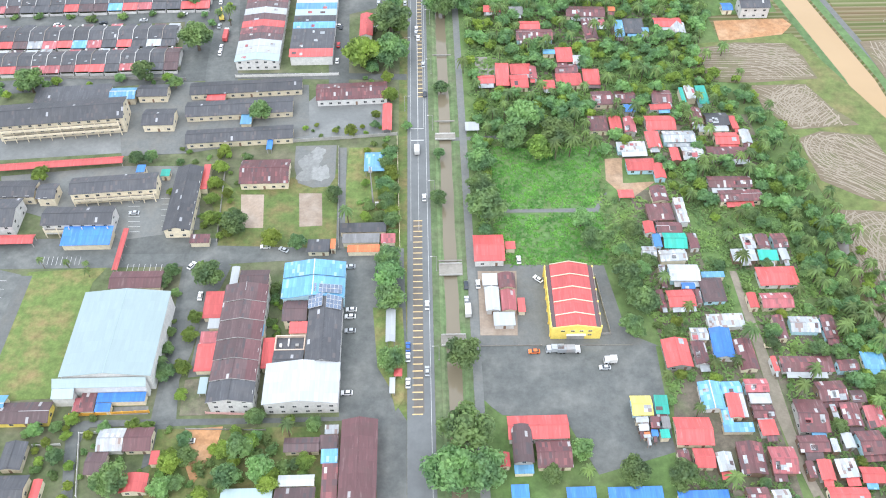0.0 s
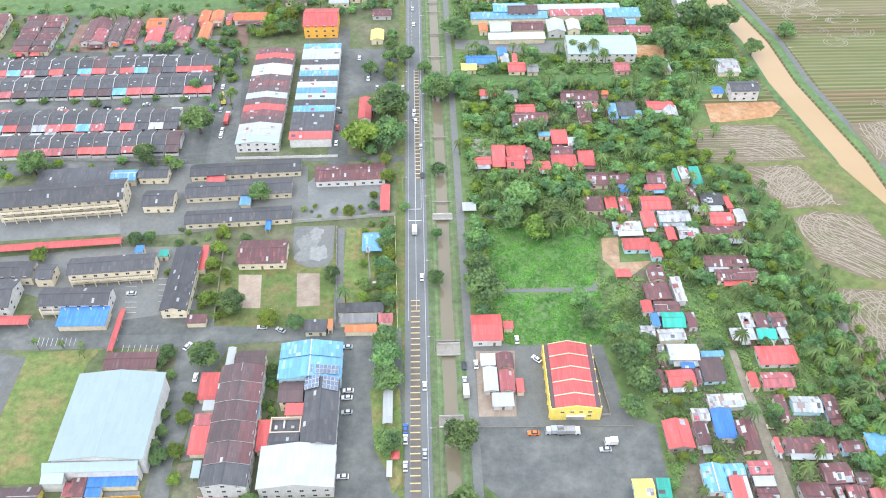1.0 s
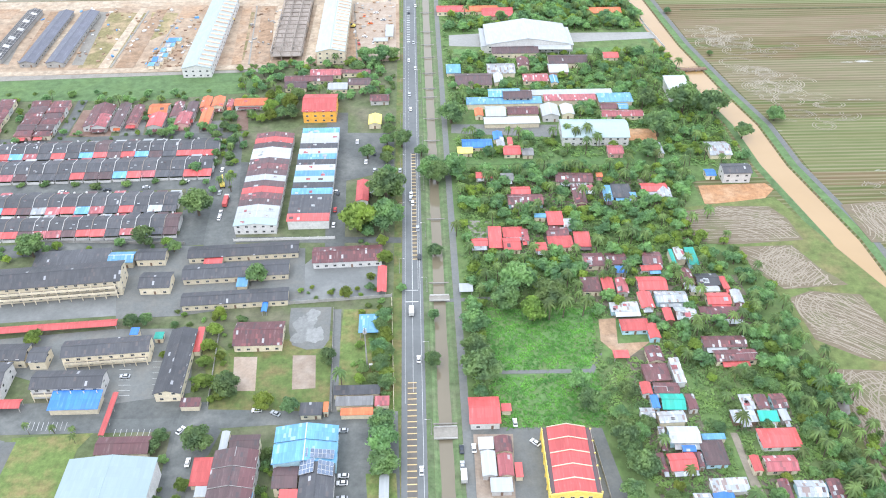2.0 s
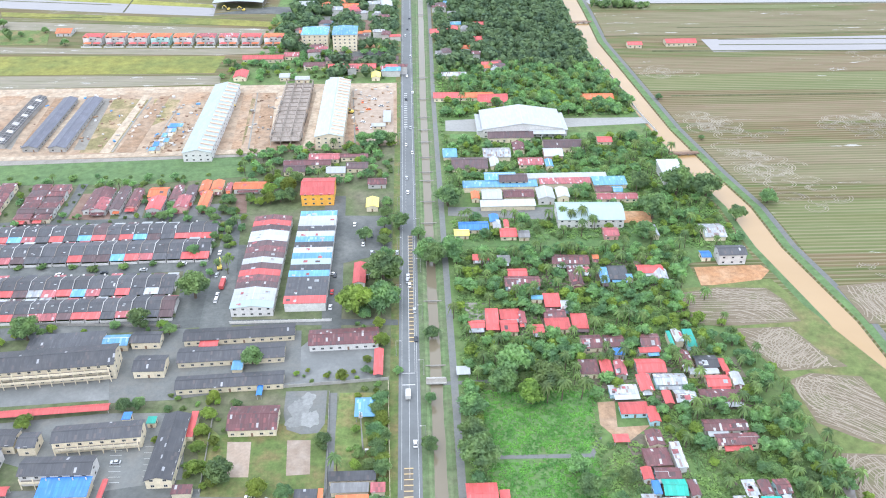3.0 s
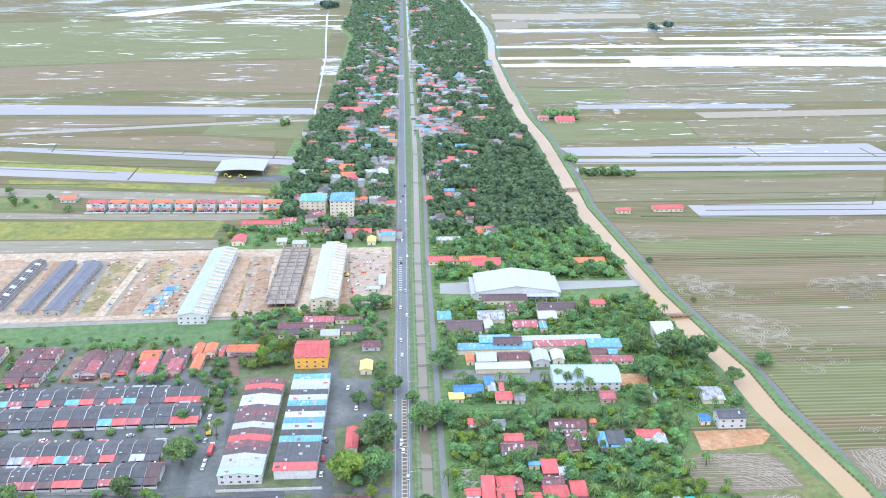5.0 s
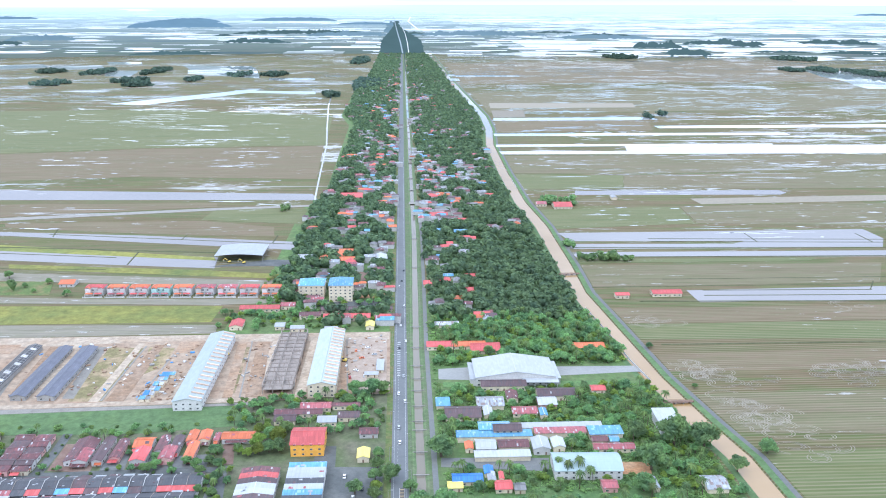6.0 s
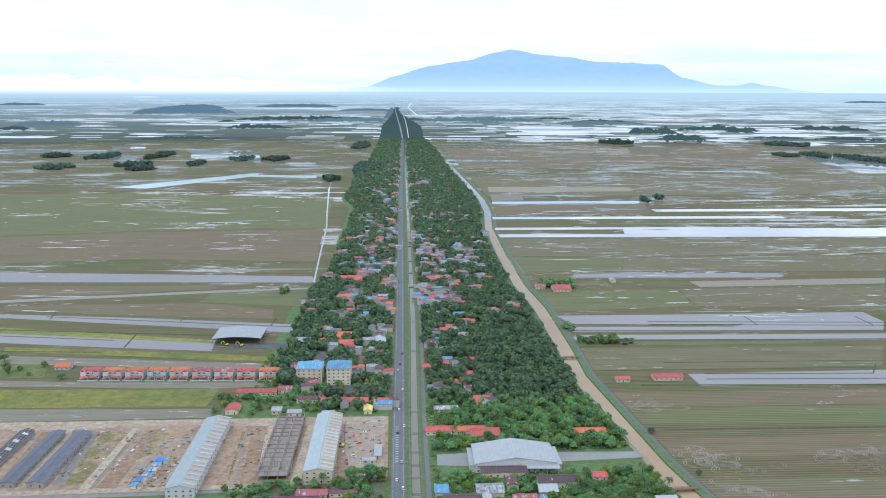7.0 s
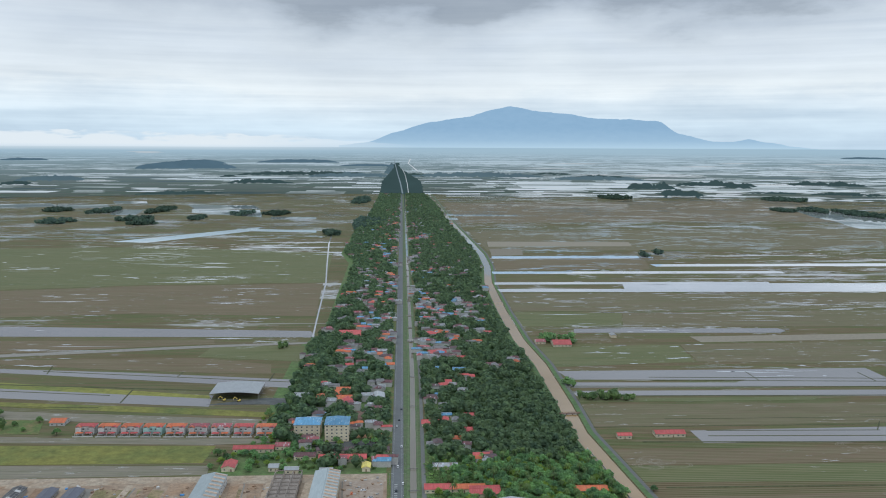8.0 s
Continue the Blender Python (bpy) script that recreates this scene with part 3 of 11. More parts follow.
def palm_model(seed, height=9.0):
    rng = np.random.default_rng(seed)
    e = new("palm")
    v, f = [], []
    lean = rng.uniform(-1.2, 1.2, 2)
    tube(v, f, [(0, 0, -0.3), (lean[0] * 0.3, lean[1] * 0.3, height * 0.5), (lean[0], lean[1], height)], [0.28, 0.2, 0.16])
    part("trunk", mesh("trunk", v, f, M_TRUNK), e)
    v, f = [], []
    n = 24
    for i in range(n):
        th = 2.4 * i + rng.uniform(-0.25, 0.25)
        up, length = 0.1 + 1.0 * i / n, rng.uniform(3.3, 4.6)
        c, s = math.cos(th), math.sin(th)
        k = len(v)
        for j in range(7):
            u = j / 6
            r, z = length * u * (1 - 0.16 * u), height + up * 2.6 * u - 4.6 * u * u * (1.1 - up * 0.45)
            wide = 0.40 * math.sin(math.pi * (0.12 + 0.82 * u)) + 0.03
            x, y = lean[0] + c * r, lean[1] + s * r
            v += [(x - s * wide, y + c * wide, z - 0.5 * wide), (x, y, z), (x + s * wide, y - c * wide, z - 0.5 * wide)]
        for j in range(6):
            f += [(k + 3 * j, k + 3 * j + 1, k + 3 * j + 4, k + 3 * j + 3), (k + 3 * j + 1, k + 3 * j + 2, k + 3 * j + 5, k + 3 * j + 4)]
    part("fronds", mesh("fronds", v, f, M_PALM), e)
    return e


def bush_model(seed):
    rng = np.random.default_rng(seed)
    lobes = [(rng.uniform(-1, 1), rng.uniform(-1, 1), rng.uniform(0.5, 1.3), rng.uniform(0.8, 1.3)) for _ in range(4)]
    v, f = leaf_cloud(rng, lobes, 190, 0.32)
    e = new("bush", mesh("bush", v, f, M_BUSH))
    return e


# ---- ground, river, canal and road ----
def river_mid(y):
    """The muddy river's middle line in the plan."""
    line = [(-4900, 205), (280, 215), (330, 213), (400, 201), (445, 199), (490, 190), (560, 179), (680, 169), (750, 163), (840, 166), (1000, 167), (1130, 159), (1340, 160), (1630, 167), (1850, 187), (2070, 194), (2550, 182), (3000, 171), (4030, 161), (4900, 150)]
    for (y0, x0), (y1, x1) in zip(line, line[1:]):
        if y0 <= y <= y1:
            return x0 + (x1 - x0) * (y - y0) / (y1 - y0)
    return line[-1][1]


def canal_mid(y):
    return 8.2 + 3.0 * min(1.0, max(0.0, (y - 620) / 320))


def field_material():
    """Drained paddies: long strips of stubble, mud and young rice, with bunds and standing water."""
    m, nt, b = nodes_of("drained_paddies")
    paint_fields(nt, b, place_vec(nt))
    return m


def paint_fields(nt, b, v):
    br = nt.nodes.new("ShaderNodeTexBrick")
    br.inputs["Scale"].default_value = 1.0
    br.inputs["Brick Width"].default_value, br.inputs["Row Height"].default_value, br.inputs["Mortar Size"].default_value = 420.0, 46.0, 0.9
    br.inputs["Color1"].default_value, br.inputs["Color2"].default_value, br.inputs["Mortar"].default_value = (0, 0, 0, 1), (1, 1, 1, 1), (0.45, 0.45, 0.45, 1)
    link(nt, v, br.inputs["Vector"])
    strip = nt.nodes.new("ShaderNodeVectorMath")
    strip.operation = "MULTIPLY"
    link(nt, v, strip.inputs[0])
    strip.inputs[1].default_value = (0.08, 1.0, 1.0)
    n_strip = noise_node(nt, strip.outputs[0], 0.045, 5.0, 0.65)
    n_big = noise_node(nt, v, 0.0045, 4.0)
    f = math_node(nt, "ADD", math_node(nt, "MULTIPLY", br.outputs["Color"], 0.30), math_node(nt, "ADD", math_node(nt, "MULTIPLY", n_strip, 0.6), math_node(nt, "MULTIPLY", n_big, 0.4)))
    col = ramp(nt, f, [(0.38, (0.150, 0.090, 0.052)), (0.46, (0.125, 0.115, 0.042)), (0.50, (0.165, 0.100, 0.060)), (0.57, (0.075, 0.120, 0.026)), (0.62, (0.15, 0.105, 0.062)), (0.68, (0.105, 0.130, 0.032)), (0.74, (0.155, 0.095, 0.055)), (0.84, (0.13, 0.125, 0.055))])
    wv = nt.nodes.new("ShaderNodeTexWave")
    wv.bands_direction = "Y"
    wv.inputs["Scale"].default_value, wv.inputs["Distortion"].default_value, wv.inputs["Detail"].default_value, wv.inputs["Detail Scale"].default_value = 0.085, 2.5, 3.0, 0.35
    link(nt, v, wv.inputs["Vector"])
    fine = nt.nodes.new("ShaderNodeVectorMath")
    fine.operation = "MULTIPLY"
    link(nt, v, fine.inputs[0])
    fine.inputs[1].default_value = (0.03, 1.0, 1.0)
    n_fine = noise_node(nt, fine.outputs[0], 0.30, 4.0, 0.75)
    rows_f = math_node(nt, "ADD", math_node(nt, "MULTIPLY", wv.outputs["Fac"], 0.10), math_node(nt, "MULTIPLY", n_fine, 0.96))
    col = mix(nt, ramp(nt, rows_f, [(0.34, (0, 0, 0)), (0.72, (1, 1, 1))]), mix(nt, 0.42, col, (0.045, 0.045, 0.02)), mix(nt, 0.24, col, (0.31, 0.27, 0.19)))

    def streaks(stretch, scale, detail, low, high, sway):
        q = nt.nodes.new("ShaderNodeVectorMath")
        q.operation = "MULTIPLY"
        link(nt, v, q.inputs[0])
        q.inputs[1].default_value = (stretch, 1.0, 1.0)
        n = noise_node(nt, q.outputs[0], scale, detail, 0.66)
        return ramp(nt, math_node(nt, "ADD", n, math_node(nt, "MULTIPLY", math_node(nt, "SUBTRACT", n_big, 0.5), sway)), [(low, (0, 0, 0)), (high, (1, 1, 1))])

    spv = nt.nodes.new("ShaderNodeSeparateXYZ")
    link(nt, v, spv.inputs[0])
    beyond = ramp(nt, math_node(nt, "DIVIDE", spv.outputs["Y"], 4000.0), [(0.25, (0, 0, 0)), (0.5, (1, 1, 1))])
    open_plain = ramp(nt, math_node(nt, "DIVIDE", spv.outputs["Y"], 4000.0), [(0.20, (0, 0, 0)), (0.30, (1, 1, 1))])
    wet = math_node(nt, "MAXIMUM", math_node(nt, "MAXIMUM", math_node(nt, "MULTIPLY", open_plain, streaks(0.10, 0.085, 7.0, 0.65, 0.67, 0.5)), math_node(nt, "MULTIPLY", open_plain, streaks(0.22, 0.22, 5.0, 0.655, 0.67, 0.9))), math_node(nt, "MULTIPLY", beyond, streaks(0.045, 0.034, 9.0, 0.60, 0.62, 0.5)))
    n4 = noise_node(nt, strip.outputs[0], 0.5, 6.0, 0.72)
    col = mix(nt, math_node(nt, "MULTIPLY", ramp(nt, n4, [(0.42, (0, 0, 0)), (0.66, (1, 1, 1))]), 0.32), col, (0.085, 0.130, 0.030))
    col = mix(nt, 1.0, col, (0.93, 0.93, 0.88), "MULTIPLY")
    wl = nt.nodes.new("ShaderNodeTexWave")
    wl.bands_direction = "Y"
    wl.inputs["Scale"].default_value, wl.inputs["Distortion"].default_value, wl.inputs["Detail"].default_value, wl.inputs["Detail Scale"].default_value = 0.088, 2.4, 3.0, 0.3
    link(nt, place_vec(nt, 0.12, 1.0), wl.inputs["Vector"])
    n6 = noise_node(nt, place_vec(nt, 0.2, 1.0), 0.05, 5.0, 0.65)
    ruts = math_node(nt, "MULTIPLY", ramp(nt, wl.outputs["Fac"], [(0.50, (0, 0, 0)), (0.95, (1, 1, 1))]), ramp(nt, n6, [(0.36, (0.16, 0.16, 0.16)), (0.64, (0.46, 0.46, 0.46))]))
    col = mix(nt, ruts, col, (0.33, 0.285, 0.20))
    # the puddles' pale base has some of the sky's reflection painted in
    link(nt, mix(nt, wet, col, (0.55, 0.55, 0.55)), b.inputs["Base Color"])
    link(nt, math_node(nt, "SUBTRACT", 0.95, math_node(nt, "MULTIPLY", wet, 0.83)), b.inputs["Roughness"])
    link(nt, math_node(nt, "ADD", 0.2, math_node(nt, "MULTIPLY", wet, 0.7)), b.inputs["Specular IOR Level"])


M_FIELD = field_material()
stations = [-4900, -600, 0, 60, 100, 140, 200, 240, 280, 330, 365, 400, 445, 490, 525, 560, 620, 680, 750, 840, 940, 1000, 1130, 1240, 1340, 1480, 1630, 1740, 1850, 1960, 2070, 2300, 2550, 3000, 3550, 4200, 4900]
gv, gf = [], []
for y in stations:
    c, r = canal_mid(y), river_mid(y)
    prof = [(-4900, 0), (-900, 0), (-300, 0), (-12, 0), (c - 4.4, 0), (c - 3.2, -1.5), (c + 3.2, -1.5), (c + 4.4, 0), (60, 0), (r - 8, 0), (r - 6, -2.0), (r + 6, -2.0), (r + 8, 0), (420, 0), (1200, 0), (4900, 0)]
    gv += [(x, y, z) for x, z in prof]
nc = 16
for i in range(len(stations) - 1):
    gf += [(i * nc + j, i * nc + j + 1, (i + 1) * nc + j + 1, (i + 1) * nc + j) for j in range(nc - 1)]
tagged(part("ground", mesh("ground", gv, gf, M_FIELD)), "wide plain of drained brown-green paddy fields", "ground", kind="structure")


def ribbon(name, mid, half, z, y0, y1, material, label, category, ys=None):
    """A strip of ground or water that follows a middle line."""
    st = [y0] + [y for y in stations if y0 < y < y1] + [y1]
    v = [p for y in st for p in ((mid(y) - half, y, z), (mid(y) + half, y, z))]
    return tagged(part(name, mesh(name, v, [(2 * i, 2 * i + 1, 2 * i + 3, 2 * i + 2) for i in range(len(st) - 1)], material)), label, category, kind="structure")


ribbon("river", river_mid, 7.2, -0.8, -4900, 4850, M_RIVER, "straight muddy ochre river between paddies", "river")
ribbon("canal", canal_mid, 2.75, -0.75, -4900, 4850, M_CANAL, "silty brown roadside canal", "canal")

def bank(side):
    """A grassy slope from the verge down into the canal."""
    st = [-400] + [y for y in stations if -400 < y < 4850] + [4850]
    v, wob = [], random.Random(5 + side)
    ys = sorted(set(st) | set(range(100, 1200, 6)))
    for y in ys:
        c, q = canal_mid(y), wob.uniform(-0.22, 0.22)
        v += [(c + side * 4.75, y, 0.055), (c + side * 3.6, y, -0.1), (c + side * (2.45 + q), y, -0.82)]
    n = len(ys)
    f = [(3 * k + j, 3 * k + j + 1, 3 * k + j + 4, 3 * k + j + 3)[::-side] for k in range(n - 1) for j in range(2)]
    tagged(part("canal_bank", mesh("canal_bank", v, f, M_VERGE)), "grassy slope of the roadside canal", "grass", kind="structure")


bank(-1)
bank(1)

# the land of the town and the strips of village along the road, either side of the canal
M_STRIP = surface("village_ground", (0.10, 0.165, 0.05), 0.95, stain=(0.15, 0.13, 0.075), amount=0.6, big=0.03, small=0.4, vary=0.4)
ground_patch("town_ground", [(-700, -100), (-13, -100), (-13, 552), (-520, 545), (-700, 540)], M_TOWN, 0.02, "weedy green ground between the buildings")
ground_patch("town_ground", [(18, -100), (215, -100), (200, 180), (186, 215), (178, 262), (166, 310), (152, 350), (150, 385), (188, 388), (182, 490), (166, 600), (156, 745), (18, 745)], M_STRIP, 0.02, "green ground of the village beside the canal")
ground_patch("village_ground", [(-13, 552), (-13, 4850), (-125, 4850), (-130, 3000), (-150, 2560), (-150, 2080), (-120, 1900), (-112, 1180), (-135, 1100), (-135, 850), (-120, 740), (-150, 700), (-150, 640)], M_STRIP, 0.02, "dark green ground of the roadside village")
ground_patch("village_ground", [(22, 745), (155, 745), (157, 840), (157, 1000), (150, 1130), (150, 1340), (157, 1630), (177, 1850), (183, 2070), (171, 2550), (160, 3000), (150, 4030), (110, 4850), (22, 4850)], M_STRIP, 0.02, "dark green ground of the village along the canal")
ground_patch("verge", [(0.9, -400), (3.4, -400), (3.4, 620), (6.4, 930), (6.4, 4850), (0.9, 4850)], M_VERGE, 0.03, "strip of green grass between road and canal", "grass")
ground_patch("verge", [(13.0, -400), (14.6, -400), (14.6, 620), (18.0, 930), (18.0, 4850), (16.0, 4850), (16.0, 930), (13.0, 620)], M_VERGE, 0.03, "strip of green grass along the canal", "grass")
ground_patch("verge", [(-13.0, -400), (-9.1, -400), (-9.1, 4850), (-13.0, 4850)], M_GRASS, 0.03, "grassy verge with worn earth beside the road", "grass")
ground_patch("canal_lane", [(14.7, -400), (18.0, -400), (18.0, 620), (21.4, 930), (21.4, 1100), (18.2, 1100), (18.2, 930), (14.7, 620)], M_LANE, 0.085, "narrow asphalt lane along the canal", "street")
river_road = ribbon("river_road", lambda y: river_mid(y) + 14.5, 1.7, 0.08, 0, 4800, M_LANE, "narrow grey track along the river bank", "path")
ribbon("river_bank", lambda y: river_mid(y) + 10.5, 2.4, 0.03, 0, 4800, M_REED, "grassy green river bank", "grass")
ribbon("river_bank", lambda y: river_mid(y) - 10.0, 2.2, 0.03, 0, 4800, M_REED, "grassy green river bank", "grass")

# main road, a slab with painted lines
road = tagged(part("main_road", boxes("main_road", [(-9, -4900, -0.3, 0.8, 4800, 0.08)], M_ROAD)), "straight grey asphalt main road with painted lines", "road", kind="structure")


def stripe(x0, y0, x1, y1, material=None):
    m = material or M_MARK
    block("stripe", road, m, (x0 + x1) / 2, (y0 + y1) / 2, 0.067 if m is M_RUMBLE else 0.075, abs(x1 - x0), abs(y1 - y0), 0.018)


stripe(-7.6, 230, -7.45, 1500)
stripe(-0.65, 60, -0.5, 1500)
stripe(-4.3, 236, -4.16, 420)
stripe(-6.7, 150, -3.0, 241, M_RUMBLE)
stripe(-4.0, 322, -1.7, 420, M_RUMBLE)
for k in range(32):
    stripe(-6.5 - 0.008 * (238 - 150 - 2.95 * k), 149.5 + 2.95 * k, -2.8 - 0.008 * (238 - 150 - 2.95 * k), 149.98 + 2.95 * k, M_YMARK)
for k in range(31):
    stripe(-4.0, 322 + 3.2 * k, -1.7, 322.6 + 3.2 * k, M_YMARK)
for x in (-4.15, -1.55):
    stripe(x, 300, x + 0.14, 420)
stripe(-7.4, 291, -1.5, 291.5)
stripe(-7.4, 299, -1.5, 299.4)
for k in range(16):
    stripe(-6.4, 570 + 4.2 * k, -4.0, 571.0 + 4.2 * k)
for k in range(30):
    stripe(-5.4, 440 + 4.5 * k, -5.28, 442.4 + 4.5 * k)

# ---- the far distance ----
def far_plain():
    """The plain beyond, a glowing backdrop with thin haze painted in: parcels of field and water, carried on to the
    horizon as they would lie on the ground.
    """
    m, nt, b = nodes_of("far_plain_painted_haze")
    g = nt.nodes.new("ShaderNodeNewGeometry")
    sp = nt.nodes.new("ShaderNodeSeparateXYZ")
    link(nt, g.outputs["Position"], sp.inputs[0])
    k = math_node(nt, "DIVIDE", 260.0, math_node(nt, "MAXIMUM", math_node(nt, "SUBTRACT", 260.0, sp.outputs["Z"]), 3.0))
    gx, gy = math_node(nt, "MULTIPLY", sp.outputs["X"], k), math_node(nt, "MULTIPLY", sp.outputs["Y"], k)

    def plan(sx, sy):
        cv = nt.nodes.new("ShaderNodeCombineXYZ")
        link(nt, math_node(nt, "MULTIPLY", gx, sx), cv.inputs[0])
        link(nt, math_node(nt, "MULTIPLY", gy, sy), cv.inputs[1])
        return cv.outputs[0]

    def parcels(width, row):
        br = nt.nodes.new("ShaderNodeTexBrick")
        br.inputs["Scale"].default_value, br.inputs["Brick Width"].default_value, br.inputs["Row Height"].default_value = 1.0, width, row
        br.inputs["Mortar Size"].default_value, br.offset = 0.0, 0.37
        br.inputs["Color1"].default_value, br.inputs["Color2"].default_value = (0, 0, 0, 1), (1, 1, 1, 1)
        link(nt, plan(1.0, 1.0), br.inputs["Vector"])
        return br.outputs["Color"]

    near, mid, far = parcels(170.0, 62.0), parcels(330.0, 210.0), parcels(800.0, 800.0)
    n1 = noise_node(nt, plan(0.0004, 0.0011), 1.0, 6.0, 0.6)
    tone = math_node(nt, "ADD", math_node(nt, "MULTIPLY", n1, 0.75), math_node(nt, "MULTIPLY", near, 0.14))
    col = ramp(nt, tone, [(0.33, (0.090, 0.122, 0.085)), (0.40, (0.125, 0.135, 0.100)), (0.45, (0.085, 0.130, 0.078)), (0.50, (0.135, 0.135, 0.108)), (0.55, (0.098, 0.138, 0.070)), (0.62, (0.125, 0.14, 0.11))])
    wet_area = noise_node(nt, plan(0.00022, 0.0005), 1.0, 4.0, 0.6)
    wet_side = ramp(nt, math_node(nt, "DIVIDE", math_node(nt, "ADD", gx, 2500.0), 6000.0), [(0.0, (0, 0, 0)), (1.0, (0.12, 0.12, 0.12))])
    lift = math_node(nt, "ADD", wet_area, wet_side)
    wet = None
    for cell, at, swing in ((near, 1.08, 0.9), (mid, 1.10, 0.9), (far, 1.14, 0.9)):
        q = math_node(nt, "ADD", math_node(nt, "MULTIPLY", cell, 0.55), math_node(nt, "MULTIPLY", lift, swing))
        w = ramp(nt, q, [(at - 0.16, (0, 0, 0)), (at - 0.13, (1, 1, 1))])
        wet = w if wet is None else math_node(nt, "MAXIMUM", wet, w)
    n2 = noise_node(nt, plan(0.0006, 0.0045), 1.0, 6.0, 0.65)
    wet = math_node(nt, "MAXIMUM", math_node(nt, "MULTIPLY", wet, ramp(nt, n2, [(0.38, (0.2, 0.2, 0.2)), (0.5, (1, 1, 1))])), ramp(nt, n2, [(0.63, (0, 0, 0)), (0.66, (0.9, 0.9, 0.9))]))
    # sky's reflection painted as near-white glow on the flooded parcels
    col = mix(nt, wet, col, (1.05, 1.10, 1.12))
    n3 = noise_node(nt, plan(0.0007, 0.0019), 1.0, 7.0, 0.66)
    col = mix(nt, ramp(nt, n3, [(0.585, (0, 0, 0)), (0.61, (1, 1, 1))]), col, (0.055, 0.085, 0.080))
    # haze painted into the emission colour, thicker with distance
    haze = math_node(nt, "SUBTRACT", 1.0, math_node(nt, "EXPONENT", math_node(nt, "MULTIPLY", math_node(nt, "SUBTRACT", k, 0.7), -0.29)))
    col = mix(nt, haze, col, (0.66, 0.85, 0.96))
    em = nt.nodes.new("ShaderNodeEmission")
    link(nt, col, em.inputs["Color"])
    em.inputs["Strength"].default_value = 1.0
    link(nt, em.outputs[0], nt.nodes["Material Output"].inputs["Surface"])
    return m


def arc(name, radius, a0, a1, n, z0, z1, material, label):
    v = []
    for i in range(n + 1):
        a = radians(a0 + (a1 - a0) * i / n)
        v += [(radius * math.sin(a), radius * math.cos(a), z0), (radius * math.sin(a), radius * math.cos(a), z1)]
    ob = tagged(part(name, mesh(name, v, [(2 * i, 2 * i + 1, 2 * i + 3, 2 * i + 2) for i in range(n)], material, True)), label, "backdrop", kind="structure")
    return ob


arc("backdrop", 4800, -180, 180, 96, -3, 259.4, far_plain(), "far plain of fields and bright water, haze painted on")


def mountain_material():
    m, nt, b = nodes_of("mountain_painted_haze")
    n1 = noise_node(nt, place_vec(nt, 1, 1, 2.5), 0.02, 5.0)
    g = nt.nodes.new("ShaderNodeNewGeometry")
    sp = nt.nodes.new("ShaderNodeSeparateXYZ")
    link(nt, g.outputs["Position"], sp.inputs[0])
    # haze painted into the glow: blue slopes, paler towards the foot
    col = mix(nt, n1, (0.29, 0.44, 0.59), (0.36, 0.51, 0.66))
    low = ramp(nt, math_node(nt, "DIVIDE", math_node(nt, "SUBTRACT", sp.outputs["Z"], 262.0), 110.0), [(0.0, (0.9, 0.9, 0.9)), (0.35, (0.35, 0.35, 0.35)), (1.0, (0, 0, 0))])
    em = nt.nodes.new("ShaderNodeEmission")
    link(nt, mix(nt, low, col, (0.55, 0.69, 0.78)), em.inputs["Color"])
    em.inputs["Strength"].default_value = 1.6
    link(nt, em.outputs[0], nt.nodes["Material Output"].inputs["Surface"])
    return m


def mountain():
    """A long mountain on the horizon: azimuth in degrees and height over the eye line, with worn slopes behind the crest."""
    crest = [(-4.2, 10), (-2.3, 29), (-0.4, 87), (1.8, 142), (4.5, 175), (6.0, 214), (7.2, 233), (9.1, 204), (10.6, 194), (12.8, 165), (15.0, 159), (16.8, 149), (18.2, 78), (20.3, 39), (21.4, 36), (22.4, 52), (23.4, 36), (25.1, 13), (26.4, 0)]
    v, n = [], 150
    for i in range(n + 1):
        a = -4.2 + 30.6 * i / n
        for (a0, h0), (a1, h1) in zip(crest, crest[1:]):
            if a0 <= a <= a1:
                u = (a - a0) / (a1 - a0)
                h = h0 + (h1 - h0) * (0.6 * u + 0.4 * u * u * (3 - 2 * u))
        h = max(0.0, h + 3 * noise.noise((a * 1.1, 0, 3)) * min(1, h / 20) + 3.5 * noise.noise((a * 3.3, 0, 7)) * min(1, h / 20))
        for j, (r, u) in enumerate(((4812, 0.0), (4836, 0.5), (4860, 1.0), (4890, 0.4))):
            q = radians(a)
            w = u + (0.12 * noise.noise((a * 2.0, j, 1)) if 0 < u < 1 else 0)
            v.append((r * math.sin(q), r * math.cos(q), 200 + (60 + h) * w if u < 1 else 260 + h))
    f = [(i * 4 + j, i * 4 + j + 1, i * 4 + j + 5, i * 4 + j + 4) for i in range(n) for j in range(3)]
    tagged(part("mountain", mesh("mountain", v, f, mountain_material(), True)), "long blue mountain on the horizon, its haze painted on", "mountain", kind="structure")


mountain()


